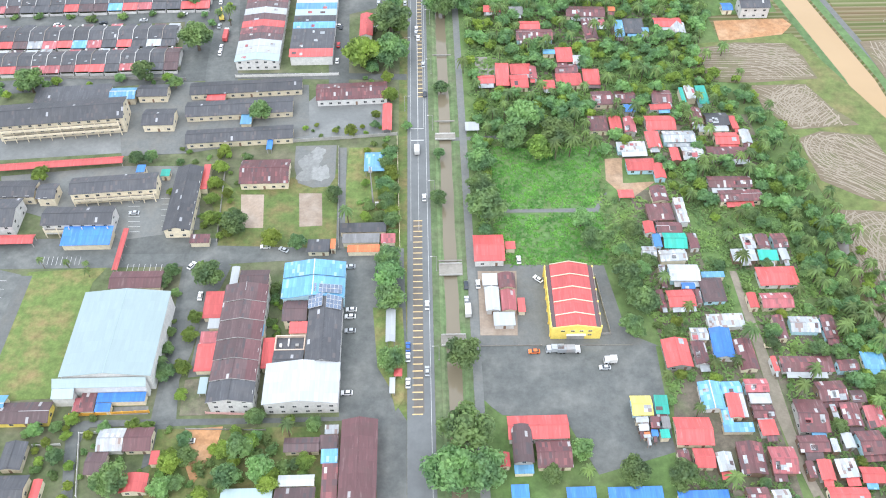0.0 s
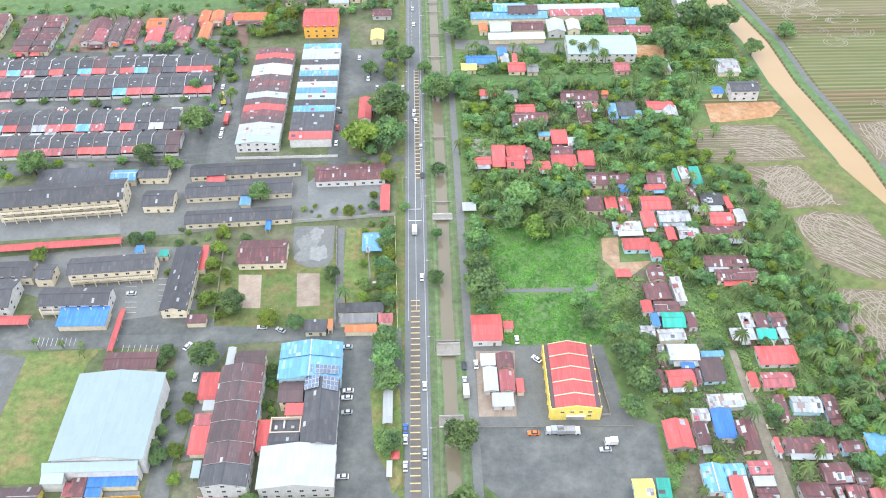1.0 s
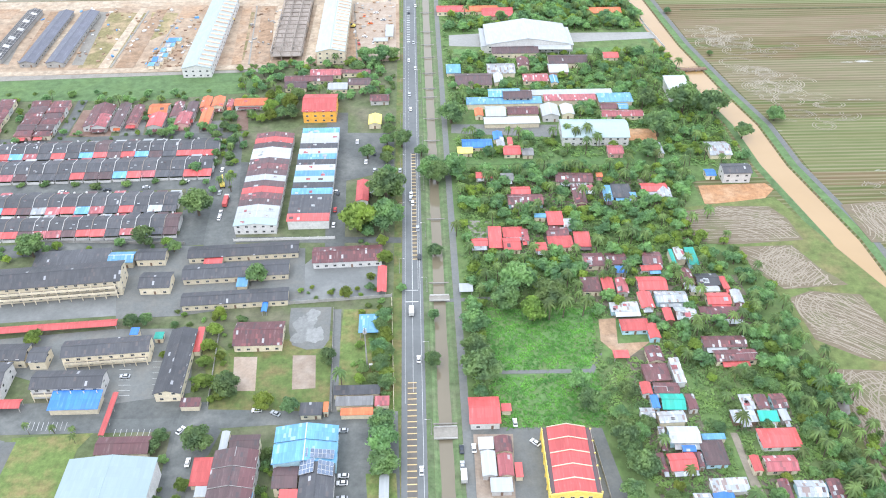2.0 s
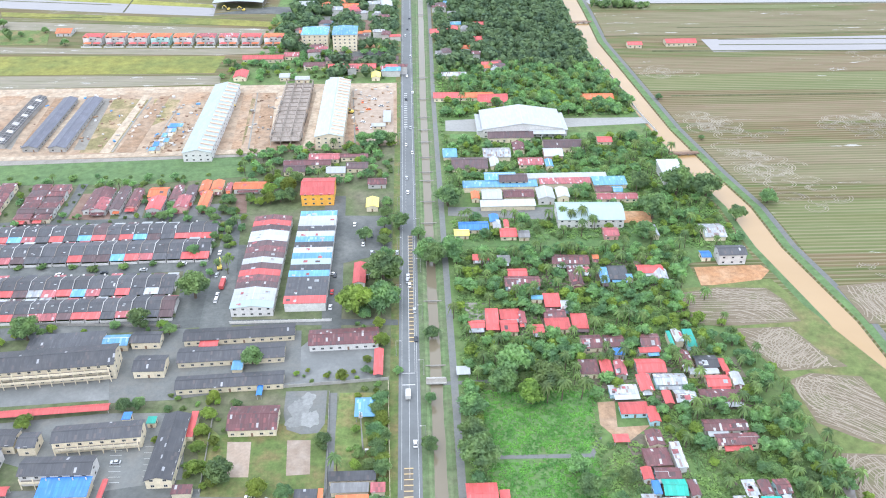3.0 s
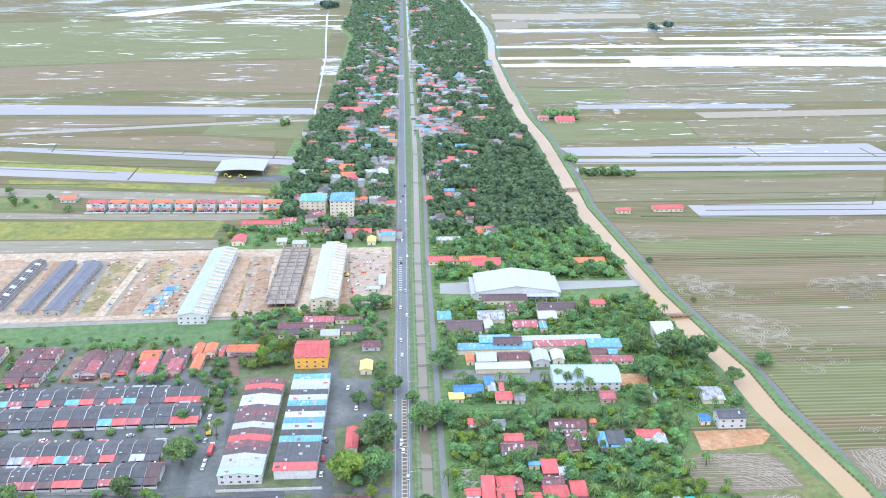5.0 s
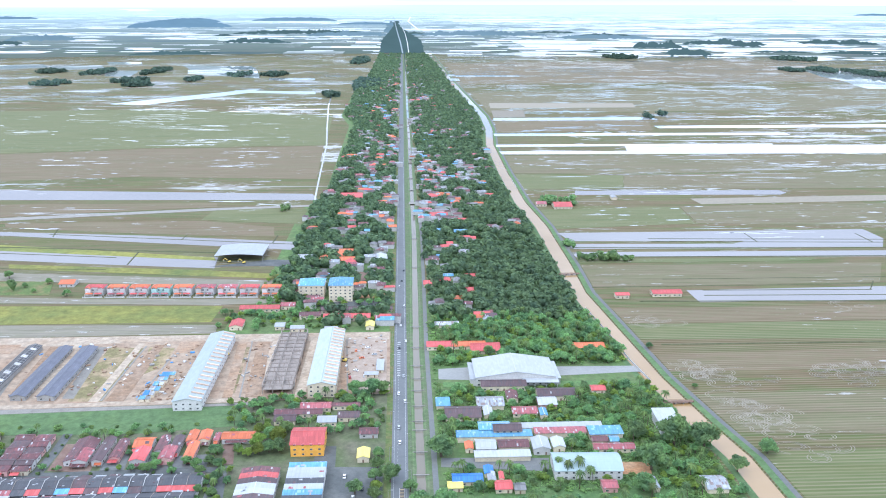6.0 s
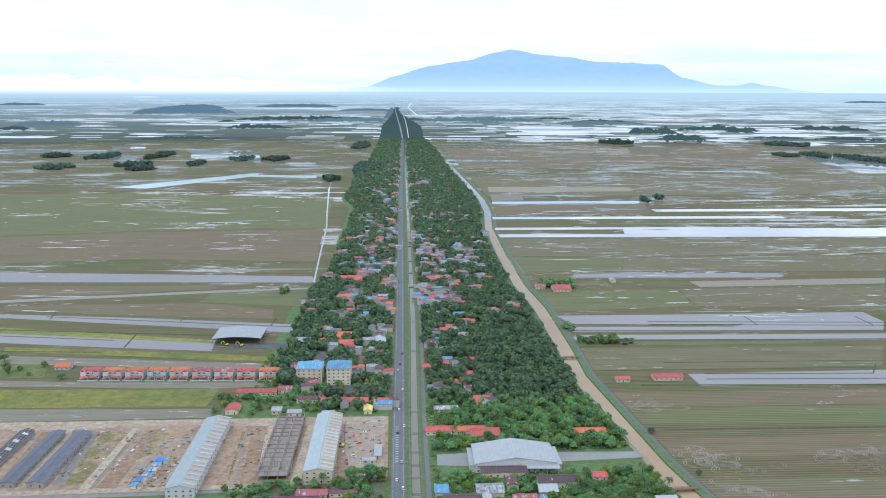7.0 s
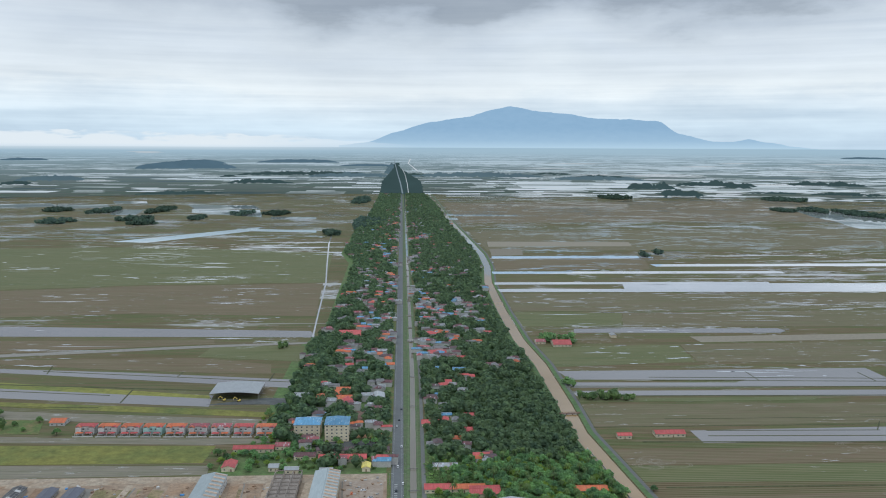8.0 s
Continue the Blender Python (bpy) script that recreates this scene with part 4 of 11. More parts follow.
def cloud_bank_material():
    """Low white cloud lying along the horizon, ragged above."""
    m, nt, b = nodes_of("low_white_cloud")
    g = nt.nodes.new("ShaderNodeNewGeometry")
    sp = nt.nodes.new("ShaderNodeSeparateXYZ")
    link(nt, g.outputs["Position"], sp.inputs[0])
    n1 = noise_node(nt, place_vec(nt, 1, 1, 5.0), 0.0045, 6.0, 0.6)
    u = math_node(nt, "DIVIDE", math_node(nt, "SUBTRACT", sp.outputs["Z"], 238.0), 150.0)
    edge = math_node(nt, "SUBTRACT", math_node(nt, "MULTIPLY", n1, 1.35), u)
    fac = ramp(nt, edge, [(0.0, (0, 0, 0)), (0.14, (1, 1, 1))])
    foot = ramp(nt, u, [(0.0, (0, 0, 0)), (0.25, (1, 1, 1))])
    t, d, ms = nt.nodes.new("ShaderNodeBsdfTransparent"), nt.nodes.new("ShaderNodeEmission"), nt.nodes.new("ShaderNodeMixShader")
    d.inputs["Color"].default_value, d.inputs["Strength"].default_value = (0.97, 0.98, 0.97, 1), 1.45
    link(nt, math_node(nt, "MULTIPLY", math_node(nt, "MULTIPLY", fac, foot), ramp(nt, math_node(nt, "DIVIDE", math_node(nt, "ADD", sp.outputs["X"], 1500.0), 1600.0), [(0.35, (1, 1, 1)), (1.0, (0, 0, 0))])), ms.inputs[0])
    link(nt, t.outputs[0], ms.inputs[1])
    link(nt, d.outputs[0], ms.inputs[2])
    link(nt, ms.outputs[0], nt.nodes["Material Output"].inputs["Surface"])
    return m


bank_v = []
for i in range(121):
    a = -60 + 62.5 * i / 120
    q, top = radians(a), 300 + 34 * noise.noise((a * 0.35, 2, 5)) + 14 * noise.noise((a * 1.4, 0, 9)) + 6 * noise.noise((a * 4.0, 1, 1))
    top = 262 + (top + 40 - 262) * min(1.0, max(0.0, (2.5 - a) / 14))
    bank_v += [(4770 * math.sin(q), 4770 * math.cos(q), 240), (4770 * math.sin(q), 4770 * math.cos(q), top)]
bank_ob = tagged(part("cloud_bank", mesh("cloud_bank", bank_v, [(2 * k, 2 * k + 1, 2 * k + 3, 2 * k + 2) for k in range(120)], cloud_bank_material(), True)), "low white cloud bank along the horizon", "backdrop", kind="structure")
bank_ob.visible_shadow = False


def strip_field(name, c1, c2, wet_at=0.68):
    """One paddy: rows along x, muddy or green, with a few puddles."""
    m, nt, b = nodes_of(name)
    n1 = noise_node(nt, place_vec(nt, 0.07, 1.0), 0.05, 6.0, 0.7)
    n2 = noise_node(nt, place_vec(nt, 0.03, 1.0), 0.30, 4.0, 0.75)
    n3 = noise_node(nt, place_vec(nt, 0.16, 1.0), 0.20, 6.0, 0.70)
    col = mix(nt, ramp(nt, n1, [(0.36, (0, 0, 0)), (0.64, (1, 1, 1))]), c1, c2)
    wv = nt.nodes.new("ShaderNodeTexWave")
    wv.bands_direction = "Y"
    wv.inputs["Scale"].default_value, wv.inputs["Distortion"].default_value, wv.inputs["Detail"].default_value = 0.085, 2.5, 3.0
    link(nt, place_vec(nt), wv.inputs["Vector"])
    n2 = math_node(nt, "ADD", math_node(nt, "MULTIPLY", n2, 0.95), math_node(nt, "MULTIPLY", wv.outputs["Fac"], 0.08))
    col = mix(nt, ramp(nt, n2, [(0.32, (0, 0, 0)), (0.68, (1, 1, 1))]), mix(nt, 0.35, col, (0.05, 0.05, 0.025)), mix(nt, 0.30, col, (0.31, 0.28, 0.20)))
    n4 = noise_node(nt, place_vec(nt, 0.25, 1.0), 0.22, 6.0, 0.72)
    col = mix(nt, math_node(nt, "MULTIPLY", ramp(nt, n4, [(0.42, (0, 0, 0)), (0.66, (1, 1, 1))]), 0.32), col, (0.085, 0.130, 0.030))
    wl = nt.nodes.new("ShaderNodeTexWave")
    wl.bands_direction = "Y"
    wl.inputs["Scale"].default_value, wl.inputs["Distortion"].default_value, wl.inputs["Detail"].default_value, wl.inputs["Detail Scale"].default_value = 0.088, 2.4, 3.0, 0.3
    link(nt, place_vec(nt, 0.12, 1.0), wl.inputs["Vector"])
    n6 = noise_node(nt, place_vec(nt, 0.2, 1.0), 0.05, 5.0, 0.65)
    ruts = math_node(nt, "MULTIPLY", ramp(nt, wl.outputs["Fac"], [(0.50, (0, 0, 0)), (0.95, (1, 1, 1))]), ramp(nt, n6, [(0.36, (0.16, 0.16, 0.16)), (0.64, (0.46, 0.46, 0.46))]))
    col = mix(nt, ruts, col, (0.33, 0.285, 0.20))
    n5 = noise_node(nt, place_vec(nt, 0.5, 1.0), 0.012, 3.0)
    pools = ramp(nt, n5, [(0.46, (0, 0, 0)), (0.56, (1, 1, 1))])
    col = mix(nt, 1.0, col, (0.95, 0.94, 0.92), "MULTIPLY")
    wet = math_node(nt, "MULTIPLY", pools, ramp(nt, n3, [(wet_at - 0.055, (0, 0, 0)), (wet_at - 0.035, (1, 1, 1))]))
    # puddle colour lightened to carry painted sky shine
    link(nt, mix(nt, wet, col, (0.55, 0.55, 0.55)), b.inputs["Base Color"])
    link(nt, math_node(nt, "SUBTRACT", 0.95, math_node(nt, "MULTIPLY", wet, 0.8)), b.inputs["Roughness"])
    return m


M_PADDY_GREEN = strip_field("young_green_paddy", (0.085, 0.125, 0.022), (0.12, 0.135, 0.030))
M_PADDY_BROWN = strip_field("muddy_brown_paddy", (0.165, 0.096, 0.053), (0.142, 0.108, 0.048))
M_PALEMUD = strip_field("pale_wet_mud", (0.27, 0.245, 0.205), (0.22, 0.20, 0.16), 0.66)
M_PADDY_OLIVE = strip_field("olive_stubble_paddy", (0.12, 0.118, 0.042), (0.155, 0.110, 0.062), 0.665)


# emission whose colour holds painted daylight and haze; no real light source
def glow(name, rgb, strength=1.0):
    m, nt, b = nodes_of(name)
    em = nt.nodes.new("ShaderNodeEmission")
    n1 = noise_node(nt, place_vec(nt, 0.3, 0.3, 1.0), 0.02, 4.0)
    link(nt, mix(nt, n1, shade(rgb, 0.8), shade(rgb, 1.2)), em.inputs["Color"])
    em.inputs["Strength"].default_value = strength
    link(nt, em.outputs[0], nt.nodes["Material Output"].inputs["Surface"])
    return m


FAR_POOLS = [(21.1, 295, 2, 35.1), (17.4, 507, 104, 19.1), (10.4, 799, 2, 12.7), (29.1, 199, 24, 15.9), (27.3, 369, 97, 9.6), (24.2, 414, 66, 12.7), (13.0, 278, 110, 9.6), (7.9, 253, 88, 9.6), (19.6, 350, 160, 8.0), (10.0, 470, 145, 6.4), (25.8, 404, 140, 8.0), (-16.4, 193, 222, 12.7), (-19.4, 374, 75, 12.7), (-10.1, 257, 59, 12.7), (-23.6, 205, 59, 19.1), (21.4, 229, 180, 6.4), (27.7, 440, 179, 8.0), (11.8, 466, 171, 6.4), (17.5, 298, 88, 9.6)]
FAR_TREES = [(18.4, 236, 5, 73.3), (13.2, 308, 97, 28.7), (28.2, 345, 27, 28.7), (21.7, 171, 53, 25.5), (-6.4, 744, 107, 38.2), (-23.9, 153, 66, 38.2), (-14.4, 465, 5, 31.9), (-11.4, 90, 97, 19.1), (-7.9, 123, 59, 19.1), (24.0, 276, 27, 19.1), (10.0, 219, 113, 19.1), (0.7, 191, 97, 38.2)]
FAR_HILLS = [(-14.0, 525, 142, 79.7), (-13.3, 294, 168, 44.6), (-6.9, 449, 174, 38.2), (-23.4, 231, 187, 25.5), (29.0, 226, 212, 19.1), (-2.3, 316, 155, 25.5)]


# the road, its canal and the village beyond, as bearing and height on the far plain
FAR_ROAD = [(0.02, 3), (-0.12, 60), (-0.30, 110), (-0.42, 150), (-0.55, 195)]
FAR_CANAL = [(0.42, 3), (0.33, 60), (0.18, 110), (0.0, 140)]
FAR_DRAIN = [(0.55, 196), (0.40, 172), (1.05, 128)]


def far_details():
    """Bright flooded strips, dark tree lines, the road's far end and low hills on the far plain, close before the
    backdrop; haze and water shine are painted as glow.
    """
    rng = random.Random(77)

    def strip(v, f, r, az, width, z, thick, ragged):
        n = max(16, int(width / 5))
        k, ph = len(v), rng.uniform(0, 99)
        for i in range(n + 1):
            a = radians(az) + (i / n - 0.5) * width / r
            edge = math.sin(math.pi * i / n) ** 0.5 if 0 < i < n else 0.1
            lump = 0.8 * noise.noise((ph + i * 0.09, 0, 0)) + 0.55 * noise.noise((ph + i * 0.37, 3, 0)) + 0.4 * noise.noise((ph + i * 1.1, 7, 0))
            t = thick * edge * max(0.12, 1 + ragged * lump)
            foot = 0.35 * thick * ragged * noise.noise((ph + i * 0.21, 11, 0))
            v += [(r * math.sin(a), r * math.cos(a), z + foot), (r * math.sin(a), r * math.cos(a), z + max(t, foot + 0.4))]
        f += [(k + 2 * i, k + 2 * i + 1, k + 2 * i + 3, k + 2 * i + 2) for i in range(n)]

    def line(v, f, r, pts, w0, w1):
        k = len(v)
        for i, (az, z) in enumerate(pts):
            half = (w0 + (w1 - w0) * i / (len(pts) - 1)) / 2 / r
            v += [(r * math.sin(radians(az) + q), r * math.cos(radians(az) + q), z) for q in (-half, half)]
        f += [(k + 2 * i, k + 2 * i + 1, k + 2 * i + 3, k + 2 * i + 2) for i in range(len(pts) - 1)]

    packs = {"far_water": ([], []), "far_tree_line": ([], []), "far_tree_line_hazy": ([], []), "far_hills": ([], []), "far_road": ([], [])}
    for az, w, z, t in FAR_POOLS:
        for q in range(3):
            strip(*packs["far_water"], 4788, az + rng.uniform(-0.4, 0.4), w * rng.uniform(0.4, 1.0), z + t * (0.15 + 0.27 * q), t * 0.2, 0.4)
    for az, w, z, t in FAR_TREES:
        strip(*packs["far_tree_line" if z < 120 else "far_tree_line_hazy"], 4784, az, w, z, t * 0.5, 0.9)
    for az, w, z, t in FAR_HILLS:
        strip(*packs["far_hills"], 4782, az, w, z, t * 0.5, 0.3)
    v, f = packs["far_tree_line"]
    k = len(v)
    for i in range(61):
        z = -2 + 176 * i / 60
        u = min(1.0, max(0.0, (z - 70) / 75))
        a0, a1 = -1.5 + 0.15 * z / 80 + 0.65 * u + 0.12 * noise.noise((z * 0.11, 1, 0)), 1.45 - 0.2 * z / 80 - 1.25 * u + 0.12 * noise.noise((z * 0.11, 5, 0))
        v += [(4781 * math.sin(radians(a)), 4781 * math.cos(radians(a)), z) for a in (a0, a1)]
    f += [(k + 2 * i, k + 2 * i + 1, k + 2 * i + 3, k + 2 * i + 2) for i in range(60)]
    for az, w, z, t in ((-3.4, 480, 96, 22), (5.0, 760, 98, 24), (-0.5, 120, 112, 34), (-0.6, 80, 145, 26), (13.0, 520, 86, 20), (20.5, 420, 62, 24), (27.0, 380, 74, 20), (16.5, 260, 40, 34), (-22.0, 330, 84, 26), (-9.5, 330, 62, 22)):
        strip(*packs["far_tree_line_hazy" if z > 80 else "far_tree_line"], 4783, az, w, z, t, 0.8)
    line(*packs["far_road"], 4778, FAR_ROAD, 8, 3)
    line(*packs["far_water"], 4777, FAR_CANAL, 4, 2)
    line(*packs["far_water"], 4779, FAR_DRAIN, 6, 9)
    looks = {"far_water": (glow("far_water_painted_shine", (1.05, 1.12, 1.15)), "flooded fields on the far plain, bright shine painted as glow"),
             "far_tree_line": (glow("far_dark_trees_glow", (0.078, 0.125, 0.124)), "dark tree lines on the far plain"), "far_tree_line_hazy": (glow("far_trees_painted_haze", (0.17, 0.25, 0.285)), "tree lines near the horizon, blue haze painted in"),
             "far_hills": (glow("far_hills_painted_haze", (0.16, 0.255, 0.32)), "low hills on the far plain, blue-green haze painted in"), "far_road": (glow("far_grey_road_glow", (0.36, 0.43, 0.47)), "the main road's pale far end")}
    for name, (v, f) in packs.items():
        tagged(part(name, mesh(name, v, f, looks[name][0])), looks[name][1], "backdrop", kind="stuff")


far_details()


def standing_water(seed, count, x0, x1, y0, y1, label, avoid):
    """Long shallow pools left between the rows of the drained paddies."""
    rng = random.Random(seed)
    v, f = [], []
    made = 0
    while made < count:
        y = y0 + (y1 - y0) * rng.random() ** 0.8
        x = rng.uniform(x0, x1)
        if avoid(x, y):
            continue
        cluster = rng.choice((1, 2, 4, 7, 10))
        for _ in range(cluster):
            w, d = rng.choice((rng.uniform(3, 14), rng.uniform(5, 26), rng.uniform(12, 80))) * (1 + y / 3500), rng.uniform(0.6, 2.4) * (1 + y / 1400)
            px, py, n = x + rng.uniform(-60, 60), y + rng.uniform(-40, 40), 9
            if avoid(px + w / 2, py) or avoid(px - w / 2, py):
                continue
            k = len(v)
            lean = rng.uniform(-0.04, 0.04)
            for i in range(n):
                u = i / (n - 1)
                e = max(0.12, math.sin(math.pi * u) ** 0.6) * rng.uniform(0.55, 1.2)
                xx = px + (u - 0.5) * w
                v += [(xx, py - d * e / 2 + (u - 0.5) * w * lean, 0.16), (xx, py + d * e / 2 + (u - 0.5) * w * lean, 0.16)]
            f += [(k + 2 * i, k + 2 * i + 2, k + 2 * i + 3, k + 2 * i + 1) for i in range(n - 1)]
        made += 1
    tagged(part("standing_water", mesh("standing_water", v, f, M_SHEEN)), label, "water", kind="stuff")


# whitish base colours: the sky's reflection is painted into both waters
M_SHEEN = water("shallow_water_painted_sheen", (0.66, 0.67, 0.68), 0.03, 0.9, 0.002, 0.8)
M_POOL = water("pool_water_painted_shine", (0.46, 0.46, 0.46), 0.03, 0.9, 0.002)
standing_water(5, 1150, 170, 2600, 960, 4700, "shallow pools among the drained paddies", lambda x, y: x < river_mid(y) + 25 or x > 0.62 * y + 60)
standing_water(6, 560, -2400, -120, 900, 4700, "shallow pools among the drained paddies", lambda x, y: x > -125 - (40 if 1950 < y < 2600 else 0) or x < -0.60 * y - 60)


# ---- repeated things ----
def terrace(x, y, length, depth, count, seed, turn):
    """A row of terraced houses: dark main roof, coloured porch roof, white party wall."""
    rng = random.Random(seed)
    w = length / count
    c, s = math.cos(radians(turn)), math.sin(radians(turn))
    for k in range(count):
        px, py = x + c * w * (k + 0.5), y + s * w * (k + 0.5)
        main = rng.choice(["dark"] * 9 + ["brown"])
        front = rng.choice(["red", "red", "red", "red", "dark", "brown", "dark", "brown", "zinc", "sky", "sky", "rose", "rose", "dark", "grey"])
        if k >= count - 2 and seed > 2:
            front = "red"
        e = base("terraced_house", px, py, 0, turn)
        b = depth * 0.7
        y0 = depth - b
        top = [(-w / 2, y0, 3.3), (w / 2, y0, 3.3), (w / 2, y0 + b / 2, 5.0), (-w / 2, y0 + b / 2, 5.0), (w / 2, depth, 3.3), (-w / 2, depth, 3.3)]
        part("roof", slab("roof", top, [(0, 1, 2, 3), (3, 2, 4, 5)], 0.14, ROOF[main]), e)
        q = rng.uniform(-0.05, 0.12) * y0
        part("porch_roof", slab("porch_roof", [(-w / 2 + 0.05, q, 2.2), (w / 2 - 0.05, q, 2.2), (w / 2 - 0.05, y0 + 0.2, 3.2), (-w / 2 + 0.05, y0 + 0.2, 3.2)], [(0, 1, 2, 3)], 0.1, ROOF[front]), e, ROOF_WORDS[front] + " porch roof")
        block("wall", e, WALL["white"], 0, y0 + b / 2, 0, w - 0.05, b - 0.8, 3.3)
        tall = rng.random() < 0.22
        rim = [(y0 - 0.3, 0), (depth + 0.2, 0), (depth + 0.2, 3.5), (y0 + b / 2, 5.25 + 0.35 * tall), (y0 - 0.3, 3.4 + 0.3 * tall)]
        pv = [(px_, py_, pz_) for px_ in (-w / 2, -w / 2 + 0.2) for py_, pz_ in rim]
        part("party_wall", mesh("party_wall", pv, [(4, 3, 2, 1, 0), (5, 6, 7, 8, 9)] + [(i, (i + 1) % 5, (i + 1) % 5 + 5, i + 5) for i in range(5)], WALL["white"] if tall or rng.random() < 0.6 else WALL["raw"]), e)
        for sx in (-1, 1):
            block("post", e, WALL["white"], sx * (w / 2 - 0.4), q + 0.3, 0, 0.25, 0.25, 2.2)
        block("fence", e, WALL["white"], 0, q - 0.5, 0, w * 0.9, 0.15, 1.5)
        part("window", window_mesh(), e, "", pose(-w / 4, y0 + 0.4, 1.0) @ Matrix.Diagonal((1.6, 1, 1.2, 1)))
        block("door", e, WALL["timber"], w / 5, y0 + 0.36, 0, 1.0, 0.08, 2.05)
        if rng.random() < 0.85:
            back = rng.choice(("brown", "dark", "zinc", "white", "rose", "brown"))
            rd = rng.uniform(1.8, 3.6)
            part("rear_roof", slab("rear_roof", [(-w * 0.32, depth - 0.2, 3.1), (w * 0.45, depth - 0.2, 3.1), (w * 0.45, depth + rd, 2.5), (-w * 0.32, depth + rd, 2.5)], [(0, 1, 2, 3)], 0.1, ROOF[back]), e, ROOF_WORDS[back] + " lean-to roof behind")
            block("rear_wall", e, WALL["white"], w * 0.06, depth + rd / 2, 0, w * 0.7, rd - 0.3, 2.45)
        for _ in range(rng.choice((0, 1, 2))):
            u = rng.uniform(0.15, 0.85)
            block("roof_patch", e, ROOF[rng.choice(("zinc", "brown", "white"))], rng.uniform(-0.3, 0.3) * w, y0 + b / 2 * u, 3.32 + 1.7 * u, 1.2, 0.9, 0.06)
        if rng.random() < 0.4:
            block("water_tank", e, WALL["white"], rng.uniform(-0.3, 0.3) * w, depth + 0.6, 2.8, 0.9, 0.9, 1.0)
        FOOT.append((px, py + depth / 2, 0, w / 2, depth / 2 + 2))
        tagged(e, f"terraced house with {ROOF_WORDS[main]} roof and {ROOF_WORDS[front]} porch", "house", "terraced houses")


CARS = {}
M_TYRE = surface("tyre_rubber", (0.02, 0.02, 0.02), 0.9)
CAR_RGB = {"white": (0.78, 0.78, 0.78), "silver": (0.45, 0.47, 0.49), "dark": (0.03, 0.04, 0.055), "blue": (0.03, 0.12, 0.42), "cream": (0.6, 0.52, 0.35), "orange": (0.75, 0.16, 0.03), "red": (0.5, 0.03, 0.03)}


def car(x, y, turn, colour):
    if colour in CARS:
        copy_thing(CARS[colour], pose(x, y, 0.09, 0, 0, turn))
        return
    e = base("car", x, y, 0.09, turn)
    m = surface(colour + "_car_paint", CAR_RGB[colour], 0.3, amount=0.05, vary=0.03, relief=0.02)
    side = [(-2.05, 0.35), (2.05, 0.35), (2.1, 0.7), (1.9, 0.9), (0.9, 1.0), (-1.7, 1.02), (-2.1, 0.8)]
    n = len(side)
    v = [(s * 0.84, yy, z) for s in (-1, 1) for yy, z in side]
    f = [tuple(range(n)), tuple(range(2 * n - 1, n - 1, -1))] + [(i, i + n, (i + 1) % n + n, (i + 1) % n) for i in range(n)]
    part("body", mesh("body", v, f, m), e)
    v = [(s * wd, yy, z) for s in (-1, 1) for yy, z, wd in ((0.95, 0.98, 0.78), (0.3, 1.42, 0.64), (-1.15, 1.44, 0.64), (-1.75, 1.0, 0.78))]
    f = [(0, 1, 2, 3), (7, 6, 5, 4), (0, 4, 5, 1), (2, 6, 7, 3), (3, 7, 4, 0), (1, 5, 6, 2)]
    part("cabin_glass", mesh("cabin_glass", v, f, M_GLASS), e, "dark glass")
    block("roof_panel", e, m, 0, -0.42, 1.425, 1.2, 1.4, 0.05)
    for sx in (-1, 1):
        for sy in (-1.25, 1.3):
            wv, wf = [], []
            for q in (-0.1, 0.1):
                wv += [(q, 0.31 * math.cos(2 * math.pi * j / 10), 0.31 + 0.31 * math.sin(2 * math.pi * j / 10)) for j in range(10)]
            wf = [tuple(range(10)), tuple(range(19, 9, -1))] + [(j, j + 10, (j + 1) % 10 + 10, (j + 1) % 10) for j in range(10)]
            if "wheel" not in UNIT:
                UNIT["wheel"] = mesh("wheel", wv, wf, M_TYRE)
            part("wheel", UNIT["wheel"], e, "", pose(sx * 0.8, sy, 0))
    for sx in (-0.6, 0.6):
        block("headlight", e, WALL["white"], sx, 2.05, 0.62, 0.35, 0.12, 0.16)
    tagged(e, f"small {colour} saloon car standing on the asphalt", "car", "cars")
    CARS[colour] = e


def light_well(x, y, w, d, h):
    """A low roofed court sunk behind a tan parapet, with a vent pipe and boxes in it."""
    e = base("light_well", x, y, 0, 0)
    block("wall", e, WALL["white"], 0, 0, 0, w - 0.6, d - 0.6, h - 1.4)
    block("roof", e, ROOF["dark"], 0, 0, h - 1.4, w - 0.5, d - 0.5, 0.12)
    for sx in (-1, 1):
        block("parapet", e, WALL["tan"], sx * (w / 2 - 0.2), 0, 0, 0.4, d, h)
        block("parapet", e, WALL["tan"], 0, sx * (d / 2 - 0.2), 0, w - 0.8, 0.4, h)
    block("vent_box", e, WALL["white"], -0.6, 0.6, h - 1.28, 0.5, 3.0, 0.7)
    block("vent_box", e, WALL["grey"], 2.6, -0.8, h - 1.28, 1.2, 1.0, 0.9)
    block("vent_box", e, WALL["white"], -3.4, -0.6, h - 1.28, 0.9, 1.4, 0.6)
    FOOT.append((x, y, 0, w / 2, d / 2))
    tagged(e, "low roofed court behind a tan parapet", "building")


